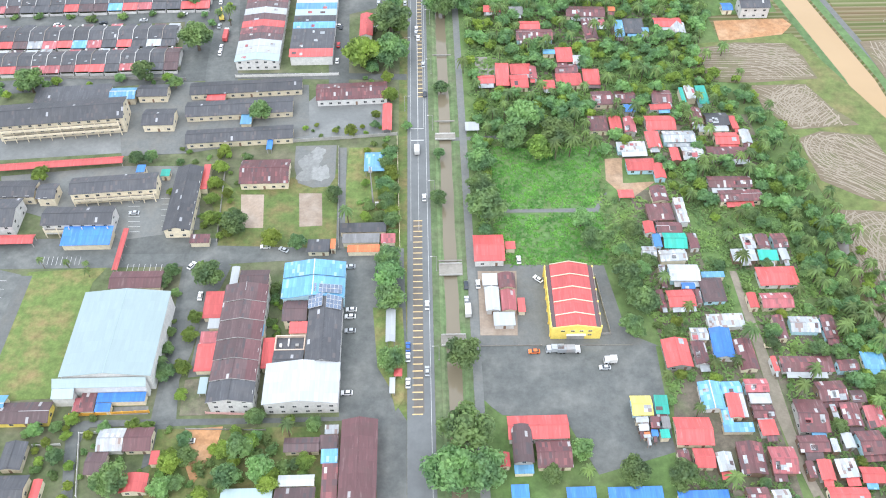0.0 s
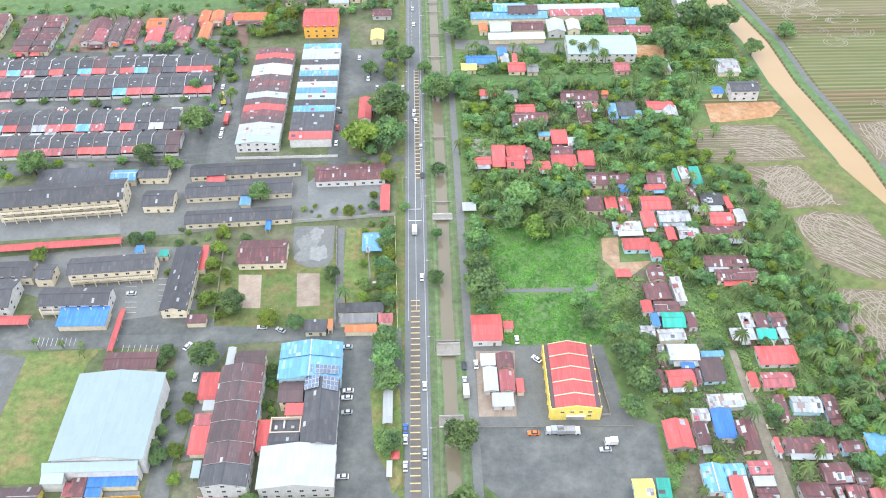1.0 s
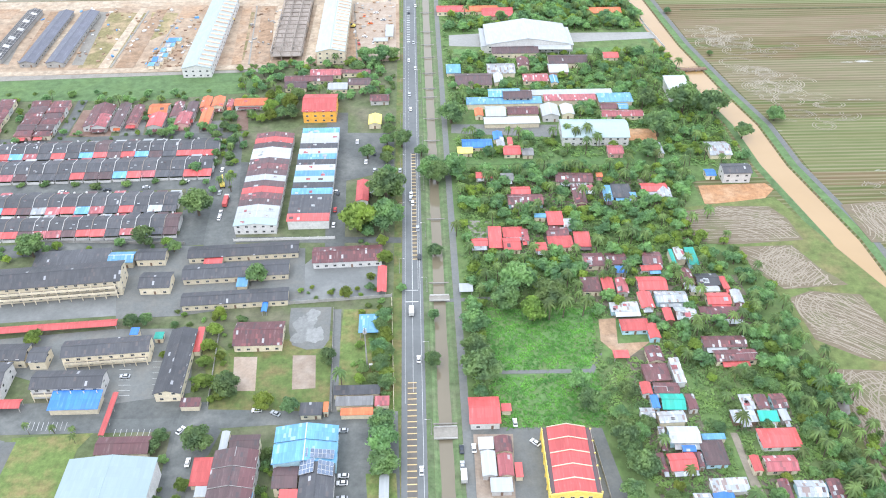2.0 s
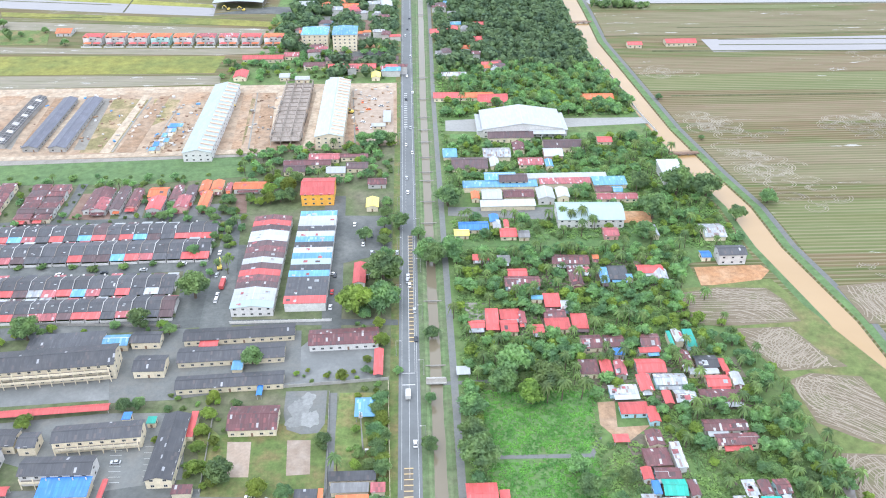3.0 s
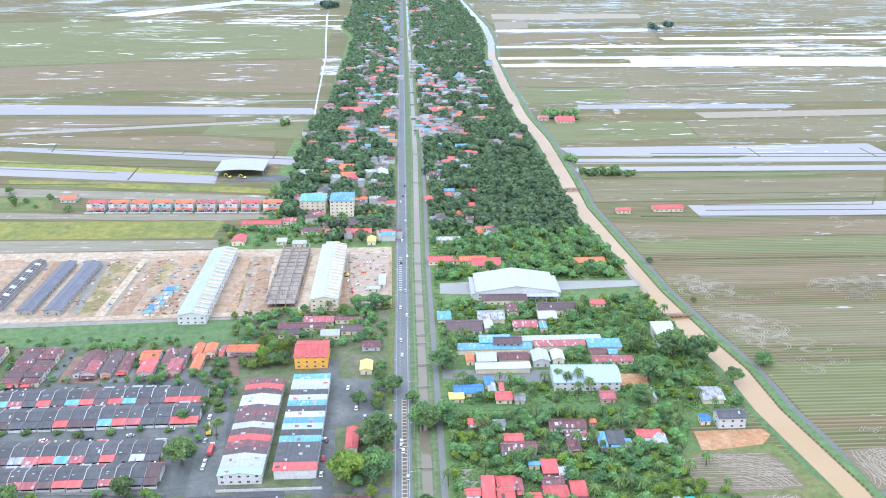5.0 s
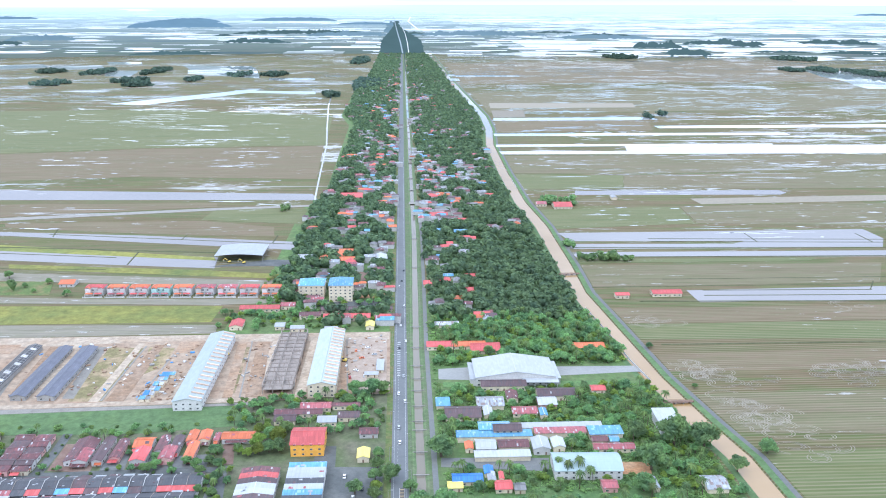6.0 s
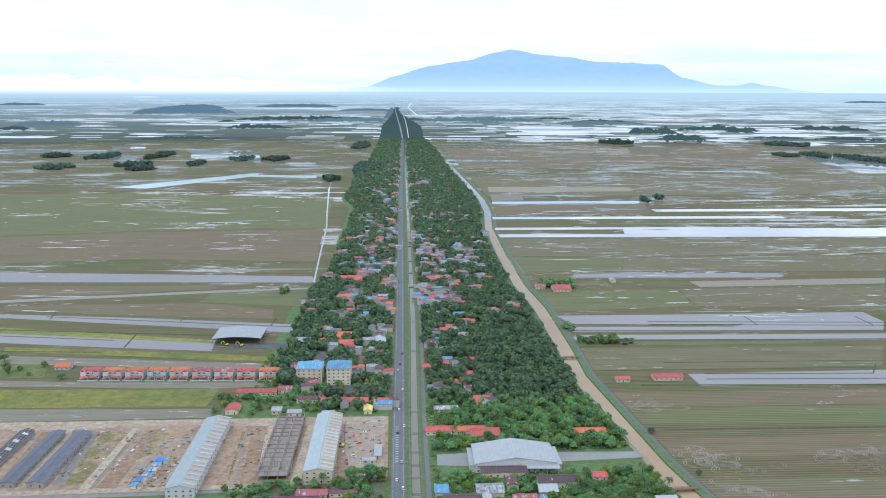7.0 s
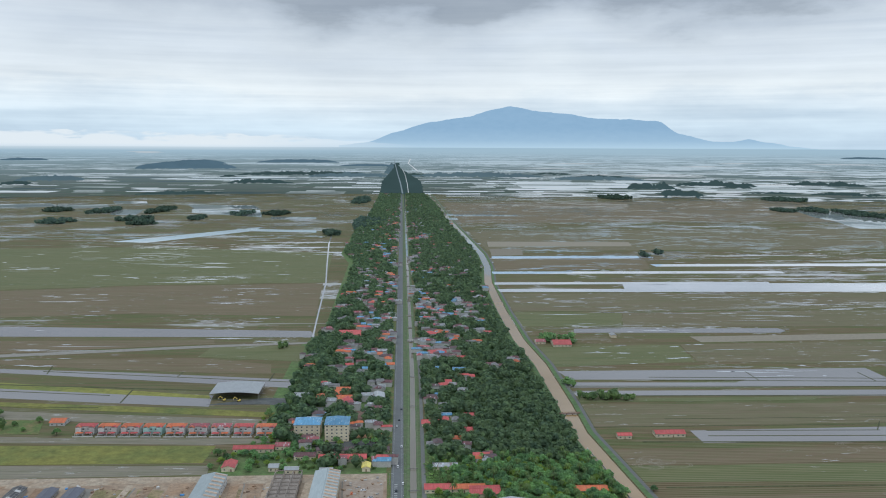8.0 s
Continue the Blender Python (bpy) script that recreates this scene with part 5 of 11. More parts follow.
def half_roofed_terrace(x, y, w, d):
    """A new terrace whose roof still shows its dark battens, with a few white boards laid on."""
    e = base("new_terrace", x, y, 0, 0)
    h, rise = 3.5, 1.6
    block("wall", e, WALL["grey"], 0, 0, 0, w - 0.8, d - 0.8, h)
    top = [(-w / 2, -d / 2, h), (0, -d / 2, h + rise), (0, d / 2, h + rise), (-w / 2, d / 2, h), (w / 2, -d / 2, h), (w / 2, d / 2, h)]
    part("roof_membrane", slab("roof_membrane", top, [(0, 1, 2, 3), (1, 4, 5, 2)], 0.1, ROOF["dark"]), e, "dark green-grey roof membrane")
    tilt = math.degrees(math.atan2(rise, w / 2))
    for k in range(22):
        py = -d / 2 + d * (k + 0.5) / 22
        for sx in (-1, 1):
            m = pose(sx * w / 4, py, h + rise / 2 + 0.06, 0, sx * tilt, 0)
            part("rafter", unit_box("batten", WALL["grey"]), e, "", m @ Matrix.Diagonal((w / 2, 0.22, 0.12, 1)))
    for sx in (-1, 1):
        for u in (0.12, 0.5, 0.9):
            m = pose(sx * w / 2 * u, 0, h + rise * (1 - u) + 0.12, 0, sx * tilt, 0)
            part("batten", unit_box("batten", WALL["grey"]), e, "", m @ Matrix.Diagonal((0.22, d, 0.1, 1)))
    for k, (u, n) in enumerate(((0.05, 4.2), (0.2, 3.6), (0.36, 4.6), (0.53, 4.0), (0.7, 4.4), (0.86, 3.4))):
        m = pose(w * 0.22 * (1 if k % 2 else 0.6), -d / 2 + d * u + 2, h + rise * 0.58 + 0.22, 0, tilt, 0)
        part("roof_board", unit_box("roof_board", WALL["white"]), e, "white roof boards laid loose", m @ Matrix.Diagonal((w * 0.36, n, 0.12, 1)))
    FOOT.append((x, y, 0, w / 2 + 1, d / 2 + 1))
    tagged(e, "unfinished terrace with dark battened roof and loose white boards", "building", "new buildings")


def bare_frame(x, y, w, d):
    """The concrete skeleton of a long building without a roof."""
    e = base("building_frame", x, y)
    nx, ny = 4, 15
    for i in range(nx):
        for j in range(ny):
            block("column", e, WALL["raw"], -w / 2 + w * i / (nx - 1), -d / 2 + d * j / (ny - 1), 0, 0.4, 0.4, 7.2)
    for z in (3.3, 6.8):
        for i in range(nx):
            block("beam", e, WALL["raw"], -w / 2 + w * i / (nx - 1), 0, z, 0.45, d, 0.5)
        for j in range(ny):
            block("beam", e, WALL["raw"], 0, -d / 2 + d * j / (ny - 1), z, w, 0.45, 0.5)
    block("floor_slab", e, WALL["raw"], 0, 0, 3.2, w - 1, d, 0.2)
    rng = random.Random(8)
    for k in range(34):
        j = rng.randrange(ny - 1)
        block("infill_wall", e, WALL[rng.choice(("raw", "tan", "grey"))], rng.choice((-0.5, -0.167, 0.167, 0.5)) * w, -d / 2 + d * (j + 0.5) / (ny - 1), rng.choice((0.0, 3.7)), 0.2, d / (ny - 1) * 0.8, rng.uniform(1.0, 3.0))
    for k in range(60):
        block("prop", e, WALL["timber"], rng.uniform(-0.48, 0.48) * w, rng.uniform(-0.48, 0.48) * d, 3.4, 0.12, 0.12, 3.4)
    FOOT.append((x, y, 0, w / 2, d / 2))
    tagged(e, "brownish concrete skeleton of an unfinished building", "building")


PLACED = set()
BUILT = {}
rng_p = random.Random(11)


def plant(models, x, y, s):
    ob = rng_p.choice(models)
    turn = rng_p.uniform(0, 360)
    if ob.name not in PLACED:
        PLACED.add(ob.name)
        BUILT[ob] = pose(x, y, 0, 0, 0, turn) @ Matrix.Diagonal((s, s, s, 1))
    else:
        copy_thing(ob, pose(x, y, 0, 0, 0, turn) @ Matrix.Diagonal((s, s, s * rng_p.uniform(0.85, 1.1), 1)))
    GROWN.append((x, y, 4.0 * s))


GROWN = []
TREES = [tagged(tree_model(k, count=1050), "dense dark green broadleaved tree", "tree", "trees") for k in range(5)]
LIGHT = [tagged(tree_model(20 + k, material=M_LEAF2), "light yellowish green broadleaved tree", "tree", "trees") for k in range(3)]
PALMS = [tagged(palm_model(40 + k, 8 + k), "tall coconut palm with drooping fronds", "palm", "palms") for k in range(4)]
DISTANT = {}


def distant(models, step):
    """Coarser copies of a kind of tree, for thickets far from the road's near end."""
    key = (models[0]["label"], step)
    if key not in DISTANT:
        light = models is LIGHT
        DISTANT[key] = [tree_model(90 + k + 10 * step, count=(300, 170)[step], material=M_LEAF2 if light else M_LEAF, leaf=(0.70, 0.85)[step]) for k in range(3 if light else 4)]
    return DISTANT[key]


BUSHES = [tagged(bush_model(60 + k), "rounded green garden bush", "bush", "bushes") for k in range(3)]


def yellow_hall(x, y, w, d, turn):
    """A yellow hall: red roof in five stepped bays between yellow chevron beams, gutters and side walls."""
    e = base("yellow_hall", x, y, 0, turn)
    h, rise = 6.0, 1.9
    block("wall", e, WALL["yellow"], 0, 0, 0, w - 0.3, d - 0.4, h - 0.2)
    a = w / 2 - 0.1
    front = [(-a, -d / 2, 0), (a, -d / 2, 0), (a, -d / 2, h + 0.6), (0, -d / 2, h + rise + 0.5), (-a, -d / 2, h + 0.6)]
    v = [(px, py - 0.25, pz) for px, py, pz in front] + [(px, py + 0.15, pz) for px, py, pz in front]
    part("front_wall", mesh("front_wall", v, [(0, 1, 2, 3, 4), (9, 8, 7, 6, 5)] + [(i, i + 5, (i + 1) % 5 + 5, (i + 1) % 5) for i in range(5)], WALL["yellow"]), e, "yellow gabled front wall")
    inner = w / 2 - 1.9
    n = 5
    for k in range(n):
        y0, y1 = -d / 2 + d * k / n, -d / 2 + d * (k + 1) / n
        z = h + 0.05 * k
        top = [(-inner, y0, z), (0, y0, z + rise), (0, y1, z + rise), (-inner, y1, z), (inner, y0, z), (inner, y1, z)]
        part("roof", slab("roof", top, [(0, 1, 2, 3), (1, 4, 5, 2)], 0.15, ROOF["red"]), e)
        bv = [(-inner, y1 - 0.16, z), (0, y1 - 0.16, z + rise + 0.02), (inner, y1 - 0.16, z)]
        bv = [(px, py, pz + u) for u in (0.0, 0.3) for px, py, pz in bv] + [(px, py + 0.32, pz + u) for u in (0.0, 0.3) for px, py, pz in bv]
        bf = [(0, 1, 4, 3), (1, 2, 5, 4), (7, 6, 9, 10), (8, 7, 10, 11), (3, 4, 10, 9), (4, 5, 11, 10), (0, 3, 9, 6), (2, 8, 11, 5)]
        part("roof_beam", mesh("roof_beam", bv, bf, WALL["cream"]), e, "cream chevron beam")
    for s in (-1, 1):
        block("gutter", e, ROOF["brown"], s * (w / 2 - 1.05), 0, h - 0.25, 1.7, d - 0.6, 0.2)
        block("parapet", e, WALL["yellow"] if s < 0 else WALL["raw"], s * (w / 2 - 0.1), 0, h - 0.2, 0.22, d - 0.4, 0.5)
        for k in range(6):
            block("buttress", e, WALL["yellow"], s * (w / 2 - 0.05), -d / 2 + 1 + (d - 2) * k / 5, 0, 0.6, 0.5, h + 0.4)
    for px, pz in ((-5.0, 4.6), (-1.4, 4.6), (1.8, 4.6), (5.0, 4.6), (5.0, 2.2)):
        part("window", window_mesh(), e, "", pose(px, -d / 2 - 0.25, pz) @ Matrix.Diagonal((1.5, 1.4, 0.8, 1)))
    block("shutter", e, WALL["grey"], 0, -d / 2 - 0.27, 0, 6.5, 0.1, 3.0, "grey roller shutter")
    block("canopy", e, WALL["white"], 0, -d / 2 - 0.7, 3.1, 7.2, 0.9, 0.15)
    FOOT.append((x, y, 0, w / 2 + 3, d / 2 + 2))
    tagged(e, "yellow hall with red roof between cream chevron beams", "hall")


def fence(x0, y0, x1, y1, h, material, label, step=4.0, name="fence"):
    """A low wall or fence with posts."""
    e = base(name, x0, y0, 0, math.degrees(math.atan2(y1 - y0, x1 - x0)))
    n = math.hypot(x1 - x0, y1 - y0)
    block("panel", e, material, n / 2, 0, 0, n, 0.12, h)
    k = max(1, int(n / step))
    for i in range(k + 1):
        block("post", e, material, n * i / k, 0, 0, 0.28, 0.28, h + 0.2)
    tagged(e, label, "fence")


def street_lamp(x, y, turn):
    if "lamp" in UNIT:
        copy_thing(UNIT["lamp"], pose(x, y, 0, 0, 0, turn))
        return
    e = base("street_lamp", x, y, 0, turn)
    v, f = [], []
    tube(v, f, [(0, 0, 0), (0, 0, 5), (0, 0, 9)], [0.12, 0.09, 0.06], 8)
    part("pole", mesh("pole", v, f, WALL["grey"]), e)
    block("arm", e, WALL["grey"], -1.0, 0, 8.9, 2.0, 0.09, 0.09)
    block("lamp_head", e, WALL["white"], -2.1, 0, 8.85, 0.8, 0.28, 0.14)
    block("footing", e, M_CONC, 0, 0, 0, 0.5, 0.5, 0.25)
    tagged(e, "grey steel street lamp beside the main road", "lamp", "street lamps")
    UNIT["lamp"] = e


def mast(x, y, h):
    e = base("radio_mast", x, y)
    v, f = [], []
    tube(v, f, [(0, 0, 0), (0, 0, h * 0.5), (0, 0, h)], [0.38, 0.28, 0.16], 10)
    part("pole", mesh("pole", v, f, WALL["grey"]), e)
    for k in range(3):
        a = radians(120 * k)
        block("antenna", e, WALL["white"], 0.6 * math.cos(a), 0.6 * math.sin(a), h - 2.4, 0.3, 0.3, 2.2)
    block("platform", e, WALL["grey"], 0, 0, h - 2.6, 1.6, 1.6, 0.12)
    block("cabinet", e, WALL["white"], 1.6, -0.6, 0, 1.6, 1.0, 1.8)
    block("cabinet", e, WALL["grey"], -0.2, -1.6, 0, 1.2, 0.9, 1.5)
    tagged(e, "tall grey radio mast on the lawn", "mast")


def lorry(x, y, turn, cargo, cab="white", length=6.5, label=""):
    e = base("lorry", x, y, 0.09, turn)
    mc = surface(cab + "_cab_paint", CAR_RGB[cab], 0.35, amount=0.05, vary=0.05, relief=0.02)
    v = [(s * 1.05, yy, z) for s in (-1, 1) for yy, z in ((0, 0.5), (1.9, 0.5), (1.95, 1.4), (1.6, 2.5), (0, 2.55))]
    part("cab", mesh("cab", v, [(0, 1, 2, 3, 4), (9, 8, 7, 6, 5)] + [(i, i + 5, (i + 1) % 5 + 5, (i + 1) % 5) for i in range(5)], mc), e)
    block("windscreen", e, M_GLASS, 0, 1.86, 1.45, 1.8, 0.12, 0.75)
    block("cargo_box", e, cargo, 0, -length / 2 - 0.1, 0.95, 2.3, length, 2.0)
    block("chassis", e, M_TYRE, 0, -length / 2 + 0.8, 0.5, 1.2, length + 1.5, 0.4)
    for sx in (-0.95, 0.95):
        for sy in (1.0, -length + 1.2, -length + 2.4):
            if "wheel" in UNIT:
                part("wheel", UNIT["wheel"], e, "", pose(sx, sy, 0) @ Matrix.Diagonal((1.4, 1.5, 1.5, 1)))
    tagged(e, label or "parked lorry with a boxy cargo body", "lorry")


def digger(x, y, turn):
    e = base("excavator", x, y, 0.1, turn)
    for s in (-1, 1):
        block("track", e, M_TYRE, s * 1.0, 0, 0, 0.6, 3.6, 0.9)
    block("body", e, WALL["yellow"], 0, -0.3, 0.95, 2.5, 2.8, 1.3)
    block("cab", e, M_GLASS, -0.7, 0.6, 2.2, 1.1, 1.4, 1.1)
    for px, py, pz, rx, ln in ((0.5, 1.0, 2.0, 40, 4.2), (0.5, 4.0, 4.6, -50, 3.0)):
        part("boom" if rx > 0 else "stick", unit_box("boom" if rx > 0 else "stick", WALL["yellow"]), e, "", pose(px, py, pz, rx, 0, 0) @ Matrix.Translation((0, ln / 2 - 0.3, 0)) @ Matrix.Diagonal((0.45, ln, 0.5, 1)))
    block("bucket", e, WALL["grey"], 0.5, 5.6, 1.8, 1.1, 0.9, 0.9)
    tagged(e, "yellow tracked excavator standing on the ground", "excavator")


M_SOLAR = surface("solar_cells", (0.13, 0.17, 0.24), 0.25, amount=0.1, small=1.0)


def solar(x, y, z, slope, nx, ny, turn=0.0):
    """Rows of solar panels lying on a roof slope."""
    e = base("solar_array", x, y, z, turn)
    e.matrix_basis = pose(x, y, z, 0, slope, turn)
    for i in range(nx):
        for j in range(ny):
            p = block("panel", e, WALL["white"], (i - (nx - 1) / 2) * 1.45, (j - (ny - 1) / 2) * 2.05, 0, 1.4, 2.0, 0.06)
            block("glass_face", p, M_SOLAR, 0, 0, 1.02, 0.92, 0.94, 0.2)
    tagged(e, "rows of blue-grey solar panels on a roof", "solar panels")


def corridors(x, y, w, d, h, turn):
    """Open corridors with cream parapets along a school block."""
    e = base("school_corridor", x, y, 0, turn)
    n = round(h / 3.1)
    for s in range(1, n):
        block("floor_slab", e, M_CONC, 0, -d / 2 - 0.6, 3.0 * s, w - 1.5, 2.2, 0.2)
        block("parapet", e, WALL["cream"], 0, -d / 2 - 1.7, 3.0 * s, w - 1.5, 0.2, 1.15)
    k = max(2, int(w / 5))
    for i in range(k + 1):
        block("column", e, WALL["cream"], -w / 2 + 1 + (w - 2) * i / k, -d / 2 - 1.7, 0, 0.35, 0.3, h - 0.3)
    tagged(e, "open school corridors with cream parapets and columns", "corridor")


def culvert(y, width=0.7, rail=False):
    c = canal_mid(y)
    e = base("culvert", c, y)
    block("deck", e, M_CONC, 0, 0, -0.05, 9.4, width, 0.25)
    for s in (-1, 1):
        block("abutment", e, M_CONC, s * 3.6, 0, -1.6, 0.8, width, 1.5)
        if rail:
            block("rail", e, WALL["white"], 0, s * (width / 2 - 0.1), 0.2, 9.0, 0.15, 0.7)
    tagged(e, "small concrete culvert across the canal", "bridge", "culverts")


def stubble_material():
    """Harvested paddy soil: brown mud, faint old rows, a little new green."""
    m, nt, b = nodes_of("harvested_stubble")
    n1, n2 = noise_node(nt, place_vec(nt), 0.05, 5.0), noise_node(nt, place_vec(nt), 0.7, 4.0, 0.7)
    n3 = noise_node(nt, place_vec(nt, 0.05, 1.0), 0.8, 3.0)
    soil = mix(nt, n2, (0.125, 0.098, 0.062), (0.19, 0.155, 0.108))
    soil = mix(nt, math_node(nt, "MULTIPLY", ramp(nt, n3, [(0.48, (0, 0, 0)), (0.6, (1, 1, 1))]), 0.3), soil, (0.25, 0.21, 0.15))
    soil = mix(nt, math_node(nt, "MULTIPLY", ramp(nt, n1, [(0.5, (0, 0, 0)), (0.66, (1, 1, 1))]), 0.55), soil, (0.115, 0.140, 0.048))
    link(nt, soil, b.inputs["Base Color"])
    b.inputs["Roughness"].default_value = 0.95
    bump(nt, b, n2, 0.3, 0.1)
    return m


M_STRAW = surface("pale_straw", (0.265, 0.228, 0.175), 0.95, stain=(0.19, 0.16, 0.115), amount=0.8, big=0.2, small=1.5)


def straw_rows(poly, families, seed):
    """Flattened rows of straw that the harvester left, in families of arcs: centre, first radius, spacing, first and last bearing."""
    rng = random.Random(seed)
    v, f, lift = [], [], 0
    for cx, cy, r0, step, count, a0, a1 in families:
        lift += 1
        for k in range(count):
            r = r0 + step * (k + rng.uniform(-0.2, 0.2))
            b0, b1 = a0 + rng.uniform(0, 0.25) * (a1 - a0), a1 - rng.uniform(0, 0.25) * (a1 - a0)
            n = max(6, int(abs(radians(b1 - b0)) * r / 3.0))
            half, wave, last = rng.uniform(0.16, 0.34), rng.uniform(0, 6.28), None
            for i in range(n + 1):
                a = radians(b0 + (b1 - b0) * i / n)
                q = r + 0.5 * math.sin(i * 0.35 + wave) + rng.uniform(-0.15, 0.15)
                x, y = cx + q * math.cos(a), cy + q * math.sin(a)
                if not inside(x, y, poly) or rng.random() < 0.02:
                    last = None
                    continue
                w = half * rng.uniform(0.7, 1.25)
                z = 0.24 + 0.006 * lift + 0.0007 * (k % 7)
                v += [(x - w * math.cos(a), y - w * math.sin(a), z), (x + w * math.cos(a), y + w * math.sin(a), z)]
                if last is not None:
                    f.append((last, last + 1, len(v) - 1, len(v) - 2))
                last = len(v) - 2
    tagged(part("straw_rows", mesh("straw_rows", v, f, M_STRAW)), "curving pale rows of straw on a harvested paddy", "straw", kind="stuff")


M_TRACK = stubble_material()
M_MARGIN = surface("dry_grass_margin", (0.105, 0.135, 0.042), 0.95, stain=(0.17, 0.135, 0.065), amount=0.9, big=0.05, small=0.5)
M_BLUEBITS = surface("blue_tarpaulin", (0.10, 0.30, 0.62), 0.6, amount=0.2)


def bay_line(x0, y0, x1, y1):
    n = math.hypot(x1 - x0, y1 - y0)
    ob = part("bay_line", unit_box("bay_line", M_MARK), None, "", pose((x0 + x1) / 2, (y0 + y1) / 2, 0.09 + 0.0009 * len(LAID), 0, 0, math.degrees(math.atan2(y1 - y0, x1 - x0))) @ Matrix.Diagonal((n, 0.16, 0.02, 1)))
    tagged(ob, "white painted parking bay line on asphalt", "marking", "parking lines", "structure")


M_MUD = surface("pale_dried_mud", (0.27, 0.24, 0.18), 0.9, amount=0.4, big=0.2)


def wheel_tracks(x, y, count, seed):
    """Looping pairs of pale ruts that a tractor has left in the mud."""
    rng = random.Random(seed)
    v, f = [], []
    for _ in range(count):
        cx, cy, r = x + rng.uniform(-16, 16), y + rng.uniform(-10, 10), rng.uniform(2, 8)
        if abs(cx - river_mid(cy)) < 1.3 * r + 21:
            continue
        lift = 0.17 + 0.004 * (len(f) // 44)
        a0, span, flat = rng.uniform(0, 6.28), rng.uniform(2.0, 5.5), rng.uniform(0.6, 1.0)
        for off in (0.0, 1.5):
            k = len(v)
            n = 22
            for i in range(n + 1):
                a = a0 + span * i / n
                for e in (-0.2, 0.2):
                    q = r + off + e
                    v.append((cx + q * math.cos(a) * 1.3, cy + q * math.sin(a) * flat, lift + 0.002 * (off > 0)))
            f += [(k + 2 * i, k + 2 * i + 1, k + 2 * i + 3, k + 2 * i + 2) for i in range(n)]
    tagged(part("wheel_tracks", mesh("wheel_tracks", v, f, M_MUD)), "looping pale wheel tracks in the wet paddy", "tracks", kind="stuff")


def litter(x0, y0, x1, y1, count, seed):
    """Stacks of timber, blocks and sheets lying about the building site."""
    rng = random.Random(seed)
    packs = {}
    for _ in range(count):
        px, py, w, d, hh = rng.uniform(x0, x1), rng.uniform(y0, y1), rng.uniform(0.6, 3.5), rng.uniform(0.5, 2.2), rng.uniform(0.2, 1.3)
        if any(abs(px - fx) < a + 1 and abs(py - fy) < b + 1 for fx, fy, _, a, b in FOOT):
            continue
        key = rng.choice(("timber", "timber", "grey", "grey", "white", "earth", "earth", "earth", "earth", "blue" if px < -150 else "grey"))
        v, f = packs.setdefault(key, ([], []))
        k, t = len(v), rng.uniform(0, 3.14)
        c, s = math.cos(t), math.sin(t)
        v += [(px + a * c - b * s, py + a * s + b * c, z) for a, b, z in box_v(-w / 2, -d / 2, 0, w / 2, d / 2, hh)]
        f += [tuple(i + k for i in q) for q in BOX_F]
    for key, (v, f) in packs.items():
        m = M_EARTH if key == "earth" else M_BLUEBITS if key == "blue" else WALL[key]
        tagged(part("building_material", mesh("building_material", v, f, m)), "loose stacks of building material on bare earth", "building material", kind="stuff")


M_BUND = surface("weedy_bund", (0.085, 0.085, 0.04), 0.95, stain=(0.06, 0.09, 0.03), amount=0.7, big=0.05, small=0.6)


def bund(x0, y0, x1, y1, w=1.2):
    """A low earth bank between two paddies, rounded at the top."""
    n = math.hypot(x1 - x0, y1 - y0)
    v = [(s * n / 2, y, z) for s in (-1, 1) for y, z in ((-w / 2, 0), (-w * 0.3, 0.35), (w * 0.3, 0.35), (w / 2, 0))]
    f = [(0, 4, 5, 1), (1, 5, 6, 2), (2, 6, 7, 3), (0, 1, 2, 3), (4, 7, 6, 5)]
    ob = part("bund", mesh("bund", v, f, M_BUND), None, "", pose((x0 + x1) / 2, (y0 + y1) / 2, 0.03, 0, 0, math.degrees(math.atan2(y1 - y0, x1 - x0))))
    tagged(ob, "low weedy earth bank between flooded paddies", "bund", "bunds", "structure")


def river_bridge(y, w, material, label):
    x = river_mid(y)
    e = base("river_bridge", x, y, 0.0, 4.0)
    block("deck", e, material, 0, 0, 0.25, 21, w, 0.4)
    for s in (-1, 1):
        block("rail", e, material, 0, s * (w / 2 - 0.12), 1.25, 21, 0.14, 0.14)
        block("abutment", e, M_CONC, s * 8.4, 0, -1.9, 1.4, w, 2.15)
        for k in range(8):
            block("rail_post", e, material, -9.8 + 2.8 * k, s * (w / 2 - 0.12), 0.65, 0.16, 0.14, 0.6)
    for s in (-3.0, 3.0):
        block("pier", e, M_CONC, s, 0, -2.0, 0.7, w * 0.8, 2.25)
    tagged(e, label, "bridge")


